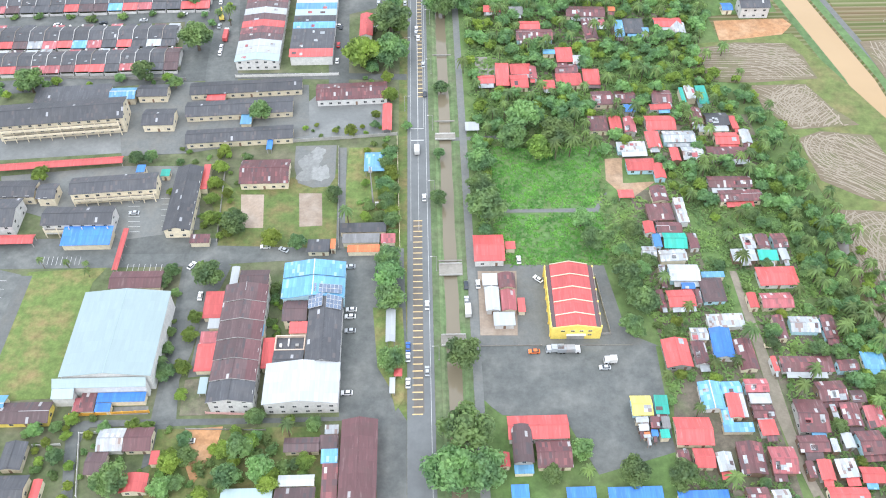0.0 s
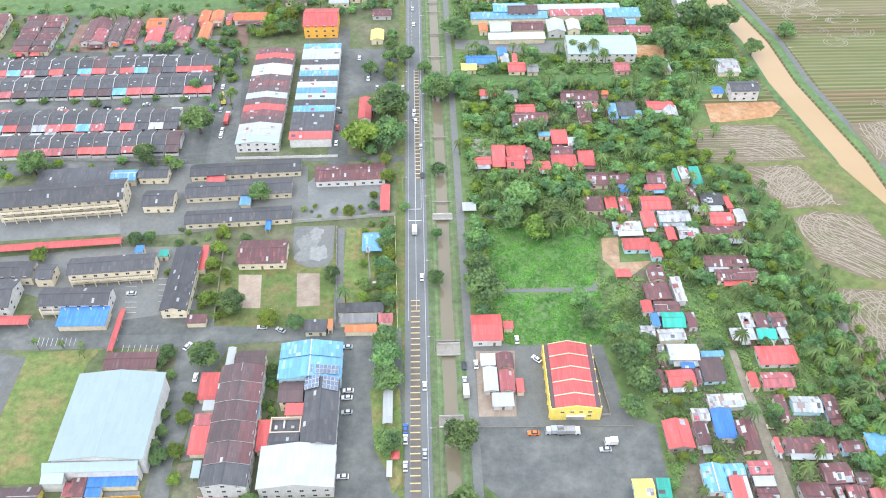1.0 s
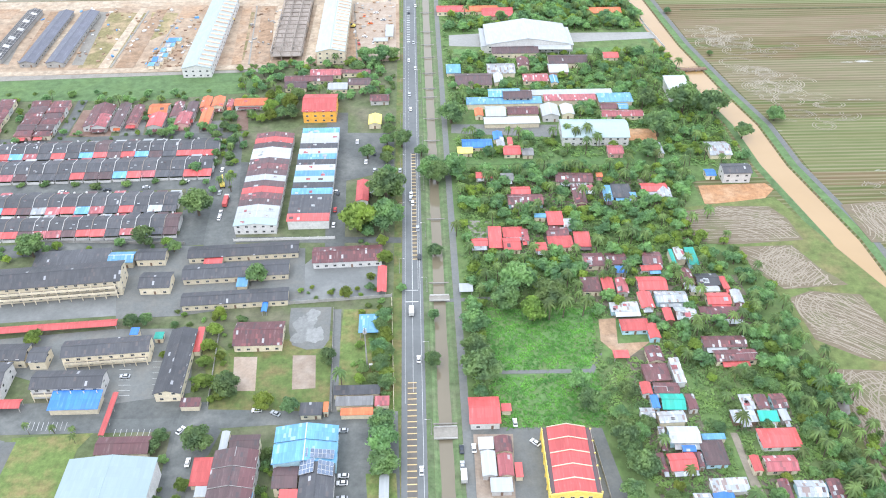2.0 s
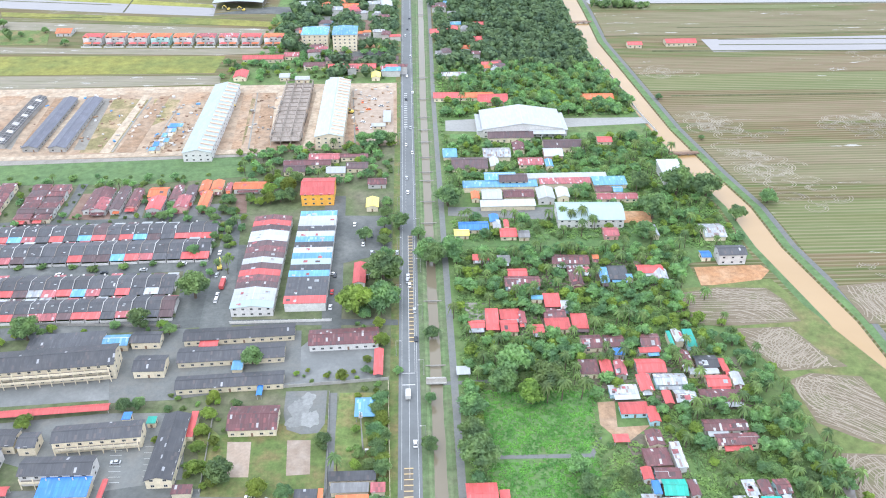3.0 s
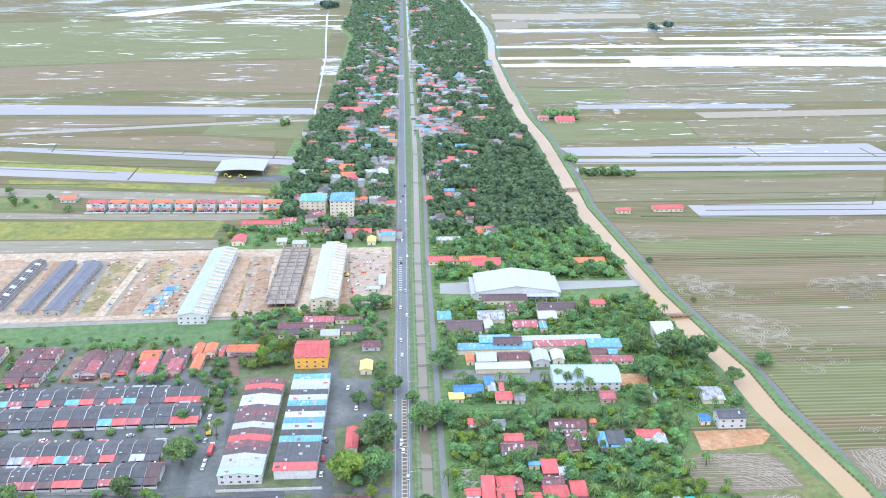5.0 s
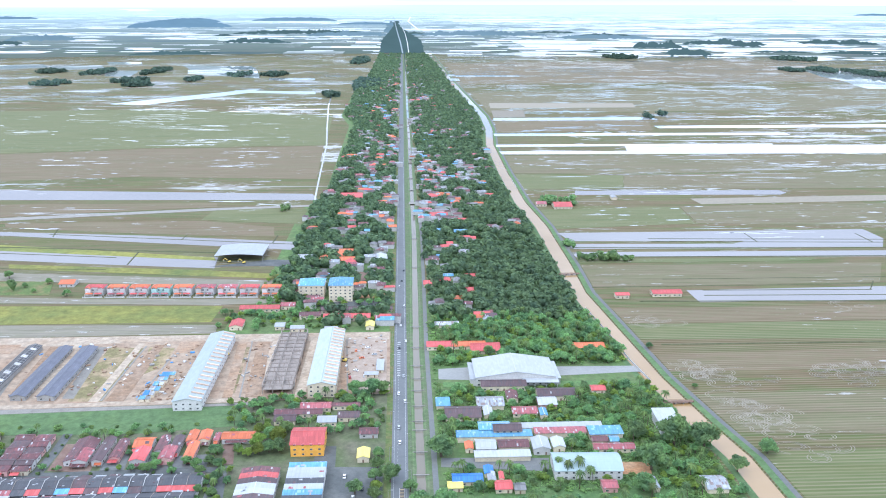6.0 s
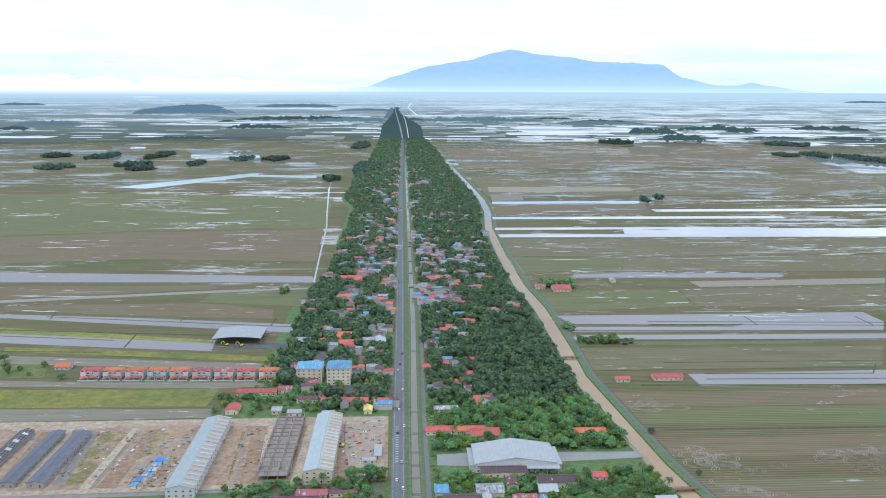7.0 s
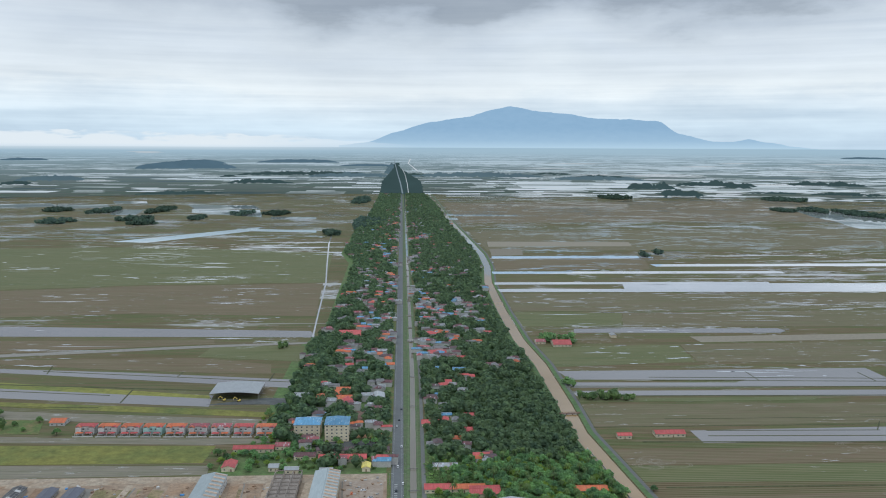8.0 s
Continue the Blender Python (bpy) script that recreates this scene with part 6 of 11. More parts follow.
def villa(x, y, w, wall, seed):
    """A pair of two-storey houses behind a low front wall: main roof, two gabled bays and porch roofs."""
    rng = random.Random(seed)
    FOOT.append((x, y, 0, w / 2, 9))
    e = base("villa", x, y, 0.0, 0.0)
    block("wall", e, WALL[wall], 0, 3.0, 0, w - 1.0, 8.5, 7.4)
    top, faces = roof_shape("hip", "x", w - 0.6, 9.2, 7.4, 1.7)
    part("roof", slab("roof", [(a, b + 3.0, c) for a, b, c in top], faces, 0.16, ROOF[rng.choice(("orange", "red", "rose"))]), e)
    for s in (-1, 1):
        px = s * w * 0.25
        block("bay", e, WALL[wall], px + s * 1.2, -2.4, 0, w * 0.26, 3.4, 6.9)
        top, faces = roof_shape("gable", "y", w * 0.29, 3.9, 6.9, 1.3)
        part("bay_roof", slab("bay_roof", [(a + px + s * 1.2, b - 2.2, c) for a, b, c in top], faces, 0.14, ROOF["red" if s > 0 else "orange"]), e)
        top, faces = roof_shape("hip", "x", w * 0.36, 3.6, 2.9, 0.8)
        part("porch_roof", slab("porch_roof", [(a + px - s * 0.6, b - 6.2, c) for a, b, c in top], faces, 0.14, ROOF[rng.choice(("red", "orange", "rose"))]), e)
        for q in (-1, 1):
            block("post", e, WALL["white"], px - s * 0.6 + q * w * 0.18, -8.3, 0, 0.35, 0.35, 2.85)
        for k, (qx, qy, qz) in enumerate(((px + s * 1.2, -3.9, 1.0), (px + s * 1.2, -3.9, 4.0), (px - s * 2.6, -1.25, 4.0))):
            part("window", window_mesh(), e, "", pose(qx, qy, qz) @ Matrix.Diagonal((1.7, 1, 1.3, 1)))
        block("parapet", e, WALL[wall], px - s * 2.2, -3.0, 3.3, w * 0.2, 0.2, 0.9)
    block("front_wall", e, WALL["white"], 0, -10.2, 0, w - 0.3, 0.25, 1.3)
    tagged(e, "%s two-storey villas with orange-red tiled roofs" % ("pale teal" if wall == "teal" else "white"), "house", "row of villas")

# paved and grassy ground of the town
ground_patch('car_park', [(15.4, 177.9), (82.5, 176.0), (81.9, 157.2), (81.0, 133.0), (54.2, 125.6), (45.5, 146.9), (24.1, 148.6), (20.4, 152.0), (14.5, 159.1)], M_ASPHALT, 0.06, 'large worn asphalt car park beside the canal', 'car park')
ground_patch('forecourt', [(17.4, 217.0), (69.2, 214.9), (73.0, 181.8), (83.6, 175.9), (15.4, 177.9)], M_LANE, 0.05, 'grey paved yard round the yellow hall', 'yard')
ground_patch('dirt_yard', [(18.8, 213.4), (34.2, 213.0), (32.1, 182.0), (18.2, 182.4)], M_COURT, 0.09, 'worn brownish paved yard round white shops', 'yard')
ground_patch('pasture', [(28.5, 285.3), (77.5, 283.9), (72.4, 249.2), (71.4, 219.3), (54.1, 217.1), (32.8, 220.4), (28.7, 243.9)], M_LUSH, 0.05, 'lush green clearing with tall grass', 'grass')
ground_patch('field_path', [(30.8, 246.8), (70.1, 246.3), (75.3, 255.9), (76.7, 255.2), (71.2, 244.0), (30.7, 244.8)], M_LANE, 0.09, 'narrow worn asphalt path across the clearing', 'path')
ground_patch('farm_track', [(11.4, 292.7), (36.0, 293.5), (35.8, 291.2), (11.3, 290.4)], M_LANE, 0.07, 'narrow paved track off the lane', 'path')
ground_patch('sandy_yard', [(78.9, 276.4), (86.6, 276.9), (84.5, 260.8), (98.9, 261.5), (87.4, 252.2), (81.9, 255.7), (77.4, 262.8)], M_EARTH, 0.09, 'pale sandy yard beside the red-roofed house', 'yard')
ground_patch('village_track', [(118.4, 210.6), (121.1, 210.5), (122.5, 180.4), (123.2, 158.3), (123.3, 140.3), (124.2, 128.7), (148.2, 122.0), (147.1, 119.1), (123.8, 125.3), (125.9, 115.4), (122.3, 115.5), (119.8, 132.0), (118.4, 147.1), (118.7, 178.0)], M_TRACKEARTH, 0.07, 'sandy village track between the houses', 'path')
ground_patch('house_yard', [(24.8, 353.2), (36.7, 351.9), (34.1, 337.8), (24.6, 338.1)], M_CONC, 0.09, 'grey concrete yard beside red-roofed houses', 'yard')
ground_patch('cleared_earth', [(152.2, 380.4), (172.9, 381.3), (189.5, 381.4), (192.3, 375.6), (181.3, 363.5), (151.1, 363.4)], M_REDEARTH, 0.1, 'freshly cleared orange earth plot', 'bare earth')

YARDS = (
    ([(74, 303), (150, 305), (151, 270), (106, 269), (86, 277), (76, 290)], "trodden grey yards between the village houses"),
    ([(80, 322), (136, 324), (137, 306), (79, 306)], "trodden brown yards between the village houses"),
    ([(30, 345), (86, 358), (87, 324), (26, 325)], "trodden brown yards between the village houses"),
    ([(86, 257), (108, 256), (110, 190), (86, 190)], "trodden brown yards between the village houses"),
    ([(84, 190), (118, 190), (119, 112), (80, 112), (81, 135), (86, 160)], "trodden brown yards between the village houses"),
    ([(123, 189), (152, 188), (156, 112), (124, 112)], "trodden brown yards between the village houses"),
    ([(122, 229), (146, 229), (146, 211), (121, 211)], "trodden grey yards between the village houses"),
    ([(46, 394), (136, 396), (138, 362), (48, 360)], "trodden brown yards between the village houses"),
)
for poly, words in YARDS:
    ground_patch("yard", poly, M_YARD, 0.03, words, "yard")

# village houses beyond the canal
house(36.1, 391.2, 9.7, 6.3, 'red', wall='white', turn=-2, patches=0, annex='zinc', h=2.8)
house(48.3, 388.7, 7.2, 7.8, 'grey', wall='timber', turn=0, patches=0, annex='white')
house(84.7, 386.4, 20.4, 9.4, 'maroon', wall='cream', turn=-3, patches=3, annex='zinc', h=3.3)
house(99.0, 388.5, 3.6, 4.2, 'orange', wall='cream', turn=0, patches=0, annex='maroon', h=3.3)
house(54.2, 375.4, 10.6, 7.0, 'red', wall='cream', turn=0, patches=0)
house(55.9, 367.2, 18.8, 9.8, 'maroon', wall='blue', turn=-1, patches=2, annex='maroon', h=2.8)
house(84.8, 370.4, 6.7, 17.4, 'maroon', wall='cream', turn=2, patches=3, annex='maroon', ridge='y', h=3.3)
house(91.6, 376.8, 4.1, 5.1, 'rose', wall='blue', turn=2, patches=2, annex='white')
house(100.2, 370.8, 5.0, 13.9, 'sky', wall='timber', roof='shed', turn=-1, patches=0, annex='brown', windows=False, h=2.8)
house(108.2, 373.1, 10.3, 13.5, 'dark', wall='timber', roof='hip', turn=-2, patches=3, annex='sky')
house(113.1, 368.7, 4.1, 4.0, 'sky', wall='blue', roof='shed', turn=-2, patches=0, annex='zinc', windows=False, h=3.3)
house(126.1, 375.8, 14.1, 8.1, 'red', wall='blue', turn=-1, patches=0, annex='white')
house(130.7, 370.6, 7.4, 9.9, 'zinc', wall='blue', turn=-3, patches=1, windows=False, ridge='y')
house(61.9, 352.3, 6.1, 3.8, 'sky', wall='cream', turn=-3, patches=0)
house(69.2, 349.3, 8.5, 12.1, 'red', wall='timber', roof='hip', turn=0, patches=1, annex='maroon', h=3.3)
house(75.1, 345.0, 4.7, 7.3, 'zinc', wall='blue', roof='hip', turn=0, patches=3, windows=False, h=3.3)
house(68.7, 338.0, 11.3, 6.7, 'maroon', wall='timber', turn=2, patches=1, annex='zinc')
house(69.2, 329.8, 12.4, 9.6, 'red', wall='cream', roof='hip', turn=1, patches=1)
house(80.3, 331.7, 8.1, 12.3, 'red', wall='grey', roof='hip', turn=-3, patches=0, annex='brown')
house(29.2, 331.2, 8.3, 6.1, 'red', wall='cream', turn=1, patches=0, annex='zinc', h=2.8)
house(37.3, 335.1, 6.7, 17.8, 'red', wall='timber', roof='hip', turn=-2, patches=0, h=2.8)
house(46.5, 339.0, 10.3, 8.5, 'red', wall='grey', roof='hip', turn=1, patches=1, annex='zinc', h=2.8)
house(45.0, 329.0, 8.7, 10.0, 'red', wall='cream', turn=1, patches=1)
house(52.2, 335.6, 3.8, 9.8, 'rose', wall='white', turn=1, patches=4, annex='red', ridge='y')
house(59.1, 326.4, 5.7, 6.9, 'red', wall='white', turn=1, patches=0, annex='zinc', h=2.8)
house(83.1, 315.3, 10.1, 10.0, 'maroon', wall='cream', turn=2, patches=2)
house(93.9, 315.6, 9.6, 8.8, 'maroon', wall='cream', turn=0, patches=1)
house(94.7, 307.3, 5.2, 5.3, 'blue', wall='grey', roof='hip', turn=2, patches=0, h=3.3)
house(111.1, 315.5, 9.5, 9.6, 'maroon', wall='blue', turn=-2, patches=1, annex='zinc')
house(109.3, 308.2, 10.0, 4.1, 'red', wall='white', turn=2, patches=0, annex='sky')
house(125.5, 317.8, 4.6, 10.1, 'zinc', wall='cream', turn=1, patches=2, windows=False, ridge='y', h=3.3)
house(121.3, 315.2, 2, 11.3, 'teal', wall='cream', roof='shed', turn=1, patches=0, annex='maroon', windows=False, h=3.3)
house(130.7, 315.6, 4.8, 12.6, 'teal', wall='blue', roof='shed', turn=1, patches=1, annex='maroon', windows=False, h=3.3)
house(78.5, 296.9, 8.8, 10.6, 'maroon', wall='cream', roof='hip', turn=-1, patches=4, h=3.3)
house(86.6, 296.9, 5.6, 9.8, 'red', wall='timber', turn=-1, patches=0, annex='zinc', ridge='y', h=2.8)
house(92.9, 295.7, 5.5, 10.6, 'rose', wall='grey', turn=-3, patches=4, ridge='y')
house(107.0, 296.8, 13.6, 9.8, 'red', wall='white', turn=-1, patches=0)
house(101.9, 285.6, 6.4, 11.0, 'red', wall='cream', turn=1, patches=1, annex='zinc', ridge='y', h=2.8)
house(113.5, 286.8, 14.5, 7.6, 'zinc', wall='blue', turn=0, patches=2, annex='zinc', windows=False, h=3.3)
house(124.4, 300.9, 6.2, 11.2, 'maroon', wall='timber', turn=0, patches=1, annex='white', ridge='y')
house(133.5, 298.6, 10.7, 8.7, 'dark', wall='timber', turn=0, patches=4, annex='red')
house(140.9, 296.2, 3.1, 9.0, 'red', wall='timber', roof='hip', turn=2, patches=0, annex='red')
house(130.7, 292.2, 13.6, 3.9, 'white', wall='cream', turn=1, patches=0, h=2.8)
house(91.1, 281.2, 13.0, 6.0, 'zinc', wall='blue', roof='shed', turn=1, patches=4, annex='white', windows=False, h=2.8)
house(134.8, 285.2, 10.8, 7.9, 'red', wall='cream', turn=-1, patches=1, annex='red')
house(144.0, 286.5, 4.8, 9.1, 'zinc', wall='cream', turn=-2, patches=2, annex='maroon', windows=False, ridge='y', h=2.8)
house(133.5, 275.9, 18.6, 8.1, 'maroon', wall='grey', roof='hip', turn=-2, patches=4, annex='white', h=2.8)
house(109.5, 275.1, 4.1, 8.4, 'red', wall='timber', turn=0, patches=0, ridge='y', h=3.3)
house(117.3, 275.6, 9.3, 8.4, 'zinc', wall='timber', turn=0, patches=4, windows=False, h=3.3)
house(97.8, 251.2, 7.0, 9.0, 'maroon', wall='cream', turn=2, patches=4, ridge='y')
house(96.1, 240.8, 10.8, 9.7, 'maroon', wall='timber', roof='hip', turn=2, patches=3)
house(104.8, 241.0, 4.4, 13.5, 'zinc', wall='white', roof='shed', turn=2, patches=2, windows=False, h=3.3)
house(90.0, 232.2, 4.4, 6.6, 'red', wall='white', turn=0, patches=0, ridge='y')
house(98.1, 232.0, 10.4, 5.9, 'maroon', wall='blue', turn=-3, patches=1, annex='zinc')
house(91.9, 224.6, 3.2, 6.7, 'blue', wall='blue', turn=-1, patches=0, ridge='y', h=3.3)
house(99.1, 224.9, 9.4, 8.5, 'teal', wall='timber', turn=-3, patches=0, h=2.8)
house(106.6, 224.3, 3.9, 7.9, 'maroon', wall='white', turn=1, patches=1, ridge='y', h=2.8)
house(87.5, 218.8, 5.7, 5.6, 'zinc', wall='white', turn=-2, patches=2, windows=False, h=3.3)
house(96.5, 216.7, 10.8, 5.9, 'zinc', wall='cream', turn=2, patches=2, windows=False, h=3.3)
house(129.3, 257.6, 18.8, 6.9, 'maroon', wall='white', turn=-1, patches=3, annex='white')
house(131.7, 249.0, 18.0, 6.7, 'maroon', wall='cream', turn=1, patches=3, annex='red', h=3.3)
house(128.2, 223.1, 5.2, 7.5, 'zinc', wall='timber', roof='shed', turn=2, patches=4, windows=False, h=3.3)
house(134.4, 223.2, 4.9, 7.6, 'maroon', wall='cream', turn=1, patches=1, annex='zinc', ridge='y')
house(141.1, 223.6, 6.1, 7.6, 'maroon', wall='blue', turn=2, patches=3)
house(125.0, 216.4, 9.8, 6.2, 'zinc', wall='timber', roof='shed', turn=1, patches=1, annex='zinc', windows=False, h=2.8)
house(134.3, 215.6, 7.8, 5.3, 'teal', wall='cream', roof='shed', turn=-3, patches=0, annex='white', windows=False, h=3.3)
house(141.1, 216.4, 3.4, 5.9, 'white', wall='grey', turn=2, patches=0, annex='zinc', ridge='y', h=2.8)
house(90.8, 208.0, 2.5, 8.0, 'zinc', wall='cream', roof='shed', turn=-3, patches=3, annex='maroon', windows=False, h=2.8)
house(99.0, 207.7, 11.9, 8.2, 'white', wall='blue', turn=-2, patches=1, annex='zinc', h=3.3)
house(99.3, 201.2, 5.2, 3.0, 'blue', wall='timber', turn=-2, patches=1, annex='maroon', h=3.3)
house(87.9, 195.5, 2.8, 8.6, 'maroon', wall='timber', turn=2, patches=2, annex='zinc', ridge='y', h=2.8)
house(95.3, 195.4, 10.4, 8.1, 'red', wall='cream', turn=2, patches=0, annex='zinc')
house(102.4, 196.2, 2, 6.8, 'maroon', wall='grey', turn=-2, patches=3, ridge='y')
house(109.9, 184.6, 13.8, 6.0, 'zinc', wall='white', roof='shed', turn=1, patches=1, annex='sky', windows=False, h=2.8)
house(98.6, 178.9, 6.4, 5.6, 'zinc', wall='cream', turn=-1, patches=1, windows=False, h=2.8)
house(105.9, 174.3, 7.7, 13.1, 'blue', wall='white', turn=-3, patches=0, ridge='y', h=3.3)
house(97.1, 170.3, 5.1, 10.0, 'maroon', wall='white', turn=1, patches=4, annex='zinc', ridge='y', h=3.3)
house(88.7, 170.6, 9.7, 12.2, 'red', wall='grey', turn=1, patches=1, ridge='y')
house(113.6, 169.5, 6.9, 13.3, 'maroon', wall='cream', turn=1, patches=1, ridge='y', h=2.8)
house(129.3, 181.0, 4.1, 10.7, 'maroon', wall='cream', turn=-2, patches=3, ridge='y')
house(138.6, 182.1, 10.8, 7.2, 'zinc', wall='blue', turn=-3, patches=2, windows=False, h=2.8)
house(147.5, 180.6, 5.0, 10.7, 'maroon', wall='blue', turn=-3, patches=3, annex='maroon', ridge='y', h=2.8)
house(122.7, 164.9, 2, 6.4, 'red', wall='white', turn=1, patches=1, annex='white', ridge='y', h=3.3)
house(134.4, 164.8, 18.7, 6.7, 'maroon', wall='white', roof='hip', turn=-2, patches=1, annex='white', h=2.8)
house(148.5, 163.6, 7.5, 4.7, 'maroon', wall='blue', turn=2, patches=1, annex='zinc', h=3.3)
house(158.7, 165.5, 8.1, 7.9, 'sky', wall='cream', roof='hip', turn=-2, patches=0, annex='sky', h=2.8)
house(97.0, 152.6, 8.0, 11.2, 'sky', wall='white', turn=-1, patches=1, ridge='y', label='joined village house with light blue metal roof')
house(104.6, 155.8, 7.2, 5.0, 'sky', wall='blue', turn=1, patches=1, h=2.8)
house(100.6, 144.6, 3.4, 6.4, 'sky', wall='cream', roof='shed', patches=1, windows=False, h=2.6)
house(104.0, 148.4, 4.9, 9.6, 'red', wall='cream', turn=-2, patches=0, ridge='y', h=3.2)
house(107.3, 148.8, 1.6, 9.4, 'zinc', wall='timber', roof='shed', windows=False, h=2.6)
house(103.6, 140.4, 10.4, 3.6, 'sky', wall='cream', roof='shed', turn=-1, patches=0, windows=False, h=2.4)
house(113.7, 156.4, 8.4, 5.5, 'rose', wall='blue', turn=-1, patches=3, annex='brown', h=2.8)
house(113.5, 150.9, 7.4, 4.0, 'white', wall='grey', roof='hip', turn=-1, patches=0, h=3.3)
house(113.4, 146.0, 7.4, 5.3, 'maroon', wall='timber', turn=-2, patches=3, annex='white', h=2.8)
house(113.4, 139.8, 5.7, 6.0, 'red', wall='white', roof='hip', turn=2, patches=0, annex='maroon')
house(87.8, 139.2, 12.5, 10.6, 'red', wall='cream', turn=-2, patches=0, h=2.8)
house(72.0, 149.5, 7.3, 7.8, 'yellow', wall='blue', turn=-1, patches=1, h=2.8)
house(78.8, 149.3, 4.7, 7.3, 'teal', wall='blue', roof='shed', turn=-3, patches=1, annex='maroon', windows=False, h=3.3)
house(71.3, 144.1, 4.3, 2.2, 'white', wall='cream', turn=0, patches=0, annex='zinc', h=2.8)
house(75.4, 142.7, 3.1, 4.5, 'maroon', wall='timber', turn=-2, patches=1, ridge='y')
house(79.2, 142.7, 2.9, 4.5, 'grey', wall='blue', turn=-2, patches=0, annex='zinc', ridge='y', h=2.8)
house(71.2, 141.0, 3.3, 2.6, 'white', wall='timber', turn=2, patches=0, annex='maroon')
house(74.6, 138.9, 2.3, 2.5, 'blue', wall='blue', turn=-3, patches=0, annex='maroon', h=2.8)
house(77.9, 138.2, 3.2, 3.2, 'teal', wall='cream', roof='shed', turn=2, patches=0, windows=False, h=3.3)
house(72.0, 138.3, 2, 2.1, 'orange', wall='cream', turn=2, patches=1, annex='zinc', h=2.8)
house(82.7, 129.4, 3.8, 5.9, 'maroon', wall='cream', turn=2, patches=2, annex='zinc', ridge='y', h=2.8)
house(89.1, 129.1, 6.9, 7.1, 'red', wall='cream', turn=-2, patches=0)
house(95.7, 127.4, 5.3, 7.0, 'zinc', wall='timber', turn=1, patches=2, annex='red', windows=False, ridge='y', h=3.3)
house(104.8, 128.6, 8.7, 11.7, 'maroon', wall='timber', turn=-3, patches=4, ridge='y')
house(115.0, 127.7, 8.7, 9.7, 'rose', wall='timber', turn=-2, patches=4, annex='maroon')
house(129.2, 143.7, 10.3, 12.8, 'maroon', wall='grey', turn=-3, patches=4, annex='sky', h=3.3)
house(137.5, 144.5, 2.0, 6.3, 'zinc', wall='timber', roof='shed', turn=2, patches=2, windows=False, h=3.3)
house(143.0, 143.6, 6.4, 9.1, 'maroon', wall='timber', turn=-3, patches=4, annex='brown', ridge='y', h=3.3)
house(151.1, 142.8, 6.4, 8.7, 'rose', wall='white', turn=-1, patches=2, ridge='y', h=2.8)
house(139.0, 153.1, 10.1, 8.1, 'maroon', wall='timber', turn=2, patches=3, annex='maroon', h=3.3)
house(147.6, 150.8, 5.1, 4.9, 'brown', wall='cream', turn=2, patches=3, annex='maroon', h=3.3)
house(126.8, 133.4, 10.2, 6.2, 'maroon', wall='timber', turn=0, patches=2, annex='brown', h=2.8)
house(133.9, 132.6, 2.4, 4.9, 'zinc', wall='timber', turn=-1, patches=2, windows=False, ridge='y', h=2.8)
house(139.0, 134.2, 3.7, 5.6, 'white', wall='grey', turn=2, patches=0, ridge='y', h=2.8)
house(146.0, 133.0, 8.6, 8.9, 'maroon', wall='blue', turn=2, patches=2, annex='maroon', h=3.3)
house(123.2, 124.1, 2.6, 6.1, 'maroon', wall='timber', turn=0, patches=2, ridge='y')
house(128.1, 123.9, 4.7, 7.3, 'red', wall='grey', turn=-3, patches=0, annex='red', ridge='y', h=2.8)
house(134.8, 124.1, 6.6, 6.5, 'zinc', wall='timber', roof='shed', turn=2, patches=3, annex='red', windows=False, h=3.3)
house(142.7, 121.7, 7.9, 5.7, 'red', wall='timber', turn=-3, patches=0, annex='sky', h=2.8)
house(132.6, 115.1, 12.9, 5.3, 'red', wall='cream', turn=-2, patches=1, h=2.8)
house(103.3, 115.7, 7.2, 5.3, 'maroon', wall='timber', turn=0, patches=4, annex='white', h=3.3)
house(110.9, 115.3, 5.7, 4.6, 'zinc', wall='cream', turn=2, patches=1, windows=False, h=2.8)
house(93.2, 269.4, 12.6, 7.5, 'red', roof='hip', wall='blue', label='bungalow with salmon-red hipped roof and pale blue walls')
house(100.6, 265.1, 5.0, 9.2, 'red', wall='blue', ridge='y')
house(83.9, 252.1, 6.7, 4.7, 'red', roof='hip', open_sides=True, name='shelter', category='shelter', h=2.6)
house(108.4, 199.2, 9.0, 11.5, 'brown', roof='hip', wall='blue', label='timber house with brown hipped roof and white ridges')
house(110.4, 207.0, 9.0, 2.8, 'sky', roof='shed', windows=False, h=2.6)
house(135.2, 205.3, 15.5, 9.3, 'red', roof='hip', wall='white', label='house with dull salmon-red hipped roof')
house(122.5, 193.7, 3.6, 7.3, 'red', ridge='y')
house(131.5, 193.4, 12.1, 7.2, 'rose', roof='gable')
house(27.4, 117.2, 5.7, 8.0, 'blue', roof='shed', name='row_shed', category='shed', group='blue-roofed sheds', wall='cream', windows=False, h=3.2)
house(46.9, 116.3, 9.4, 7.2, 'blue', roof='shed', name='row_shed', category='shed', group='blue-roofed sheds', wall='cream', windows=False, h=3.2)
house(64.3, 115.4, 17.5, 8.1, 'blue', roof='shed', name='row_shed', category='shed', group='blue-roofed sheds', wall='cream', windows=False, h=3.2)
house(85.8, 113.7, 16.4, 7.9, 'blue', roof='shed', name='row_shed', category='shed', group='blue-roofed sheds', wall='cream', windows=False, h=3.2)
house(35.3, 141.5, 20.6, 9.0, 'red', roof='gable', wall='white', h=4)
house(29.4, 134.9, 6.8, 14.0, 'brown', roof='barrel', ridge='y', wall='grey', label='hall with dark brown curved roof', h=5.0)
house(39.7, 131.8, 11.7, 10.0, 'maroon', h=3.4)
house(23.3, 130.4, 3.4, 5.3, 'red', ridge='y')
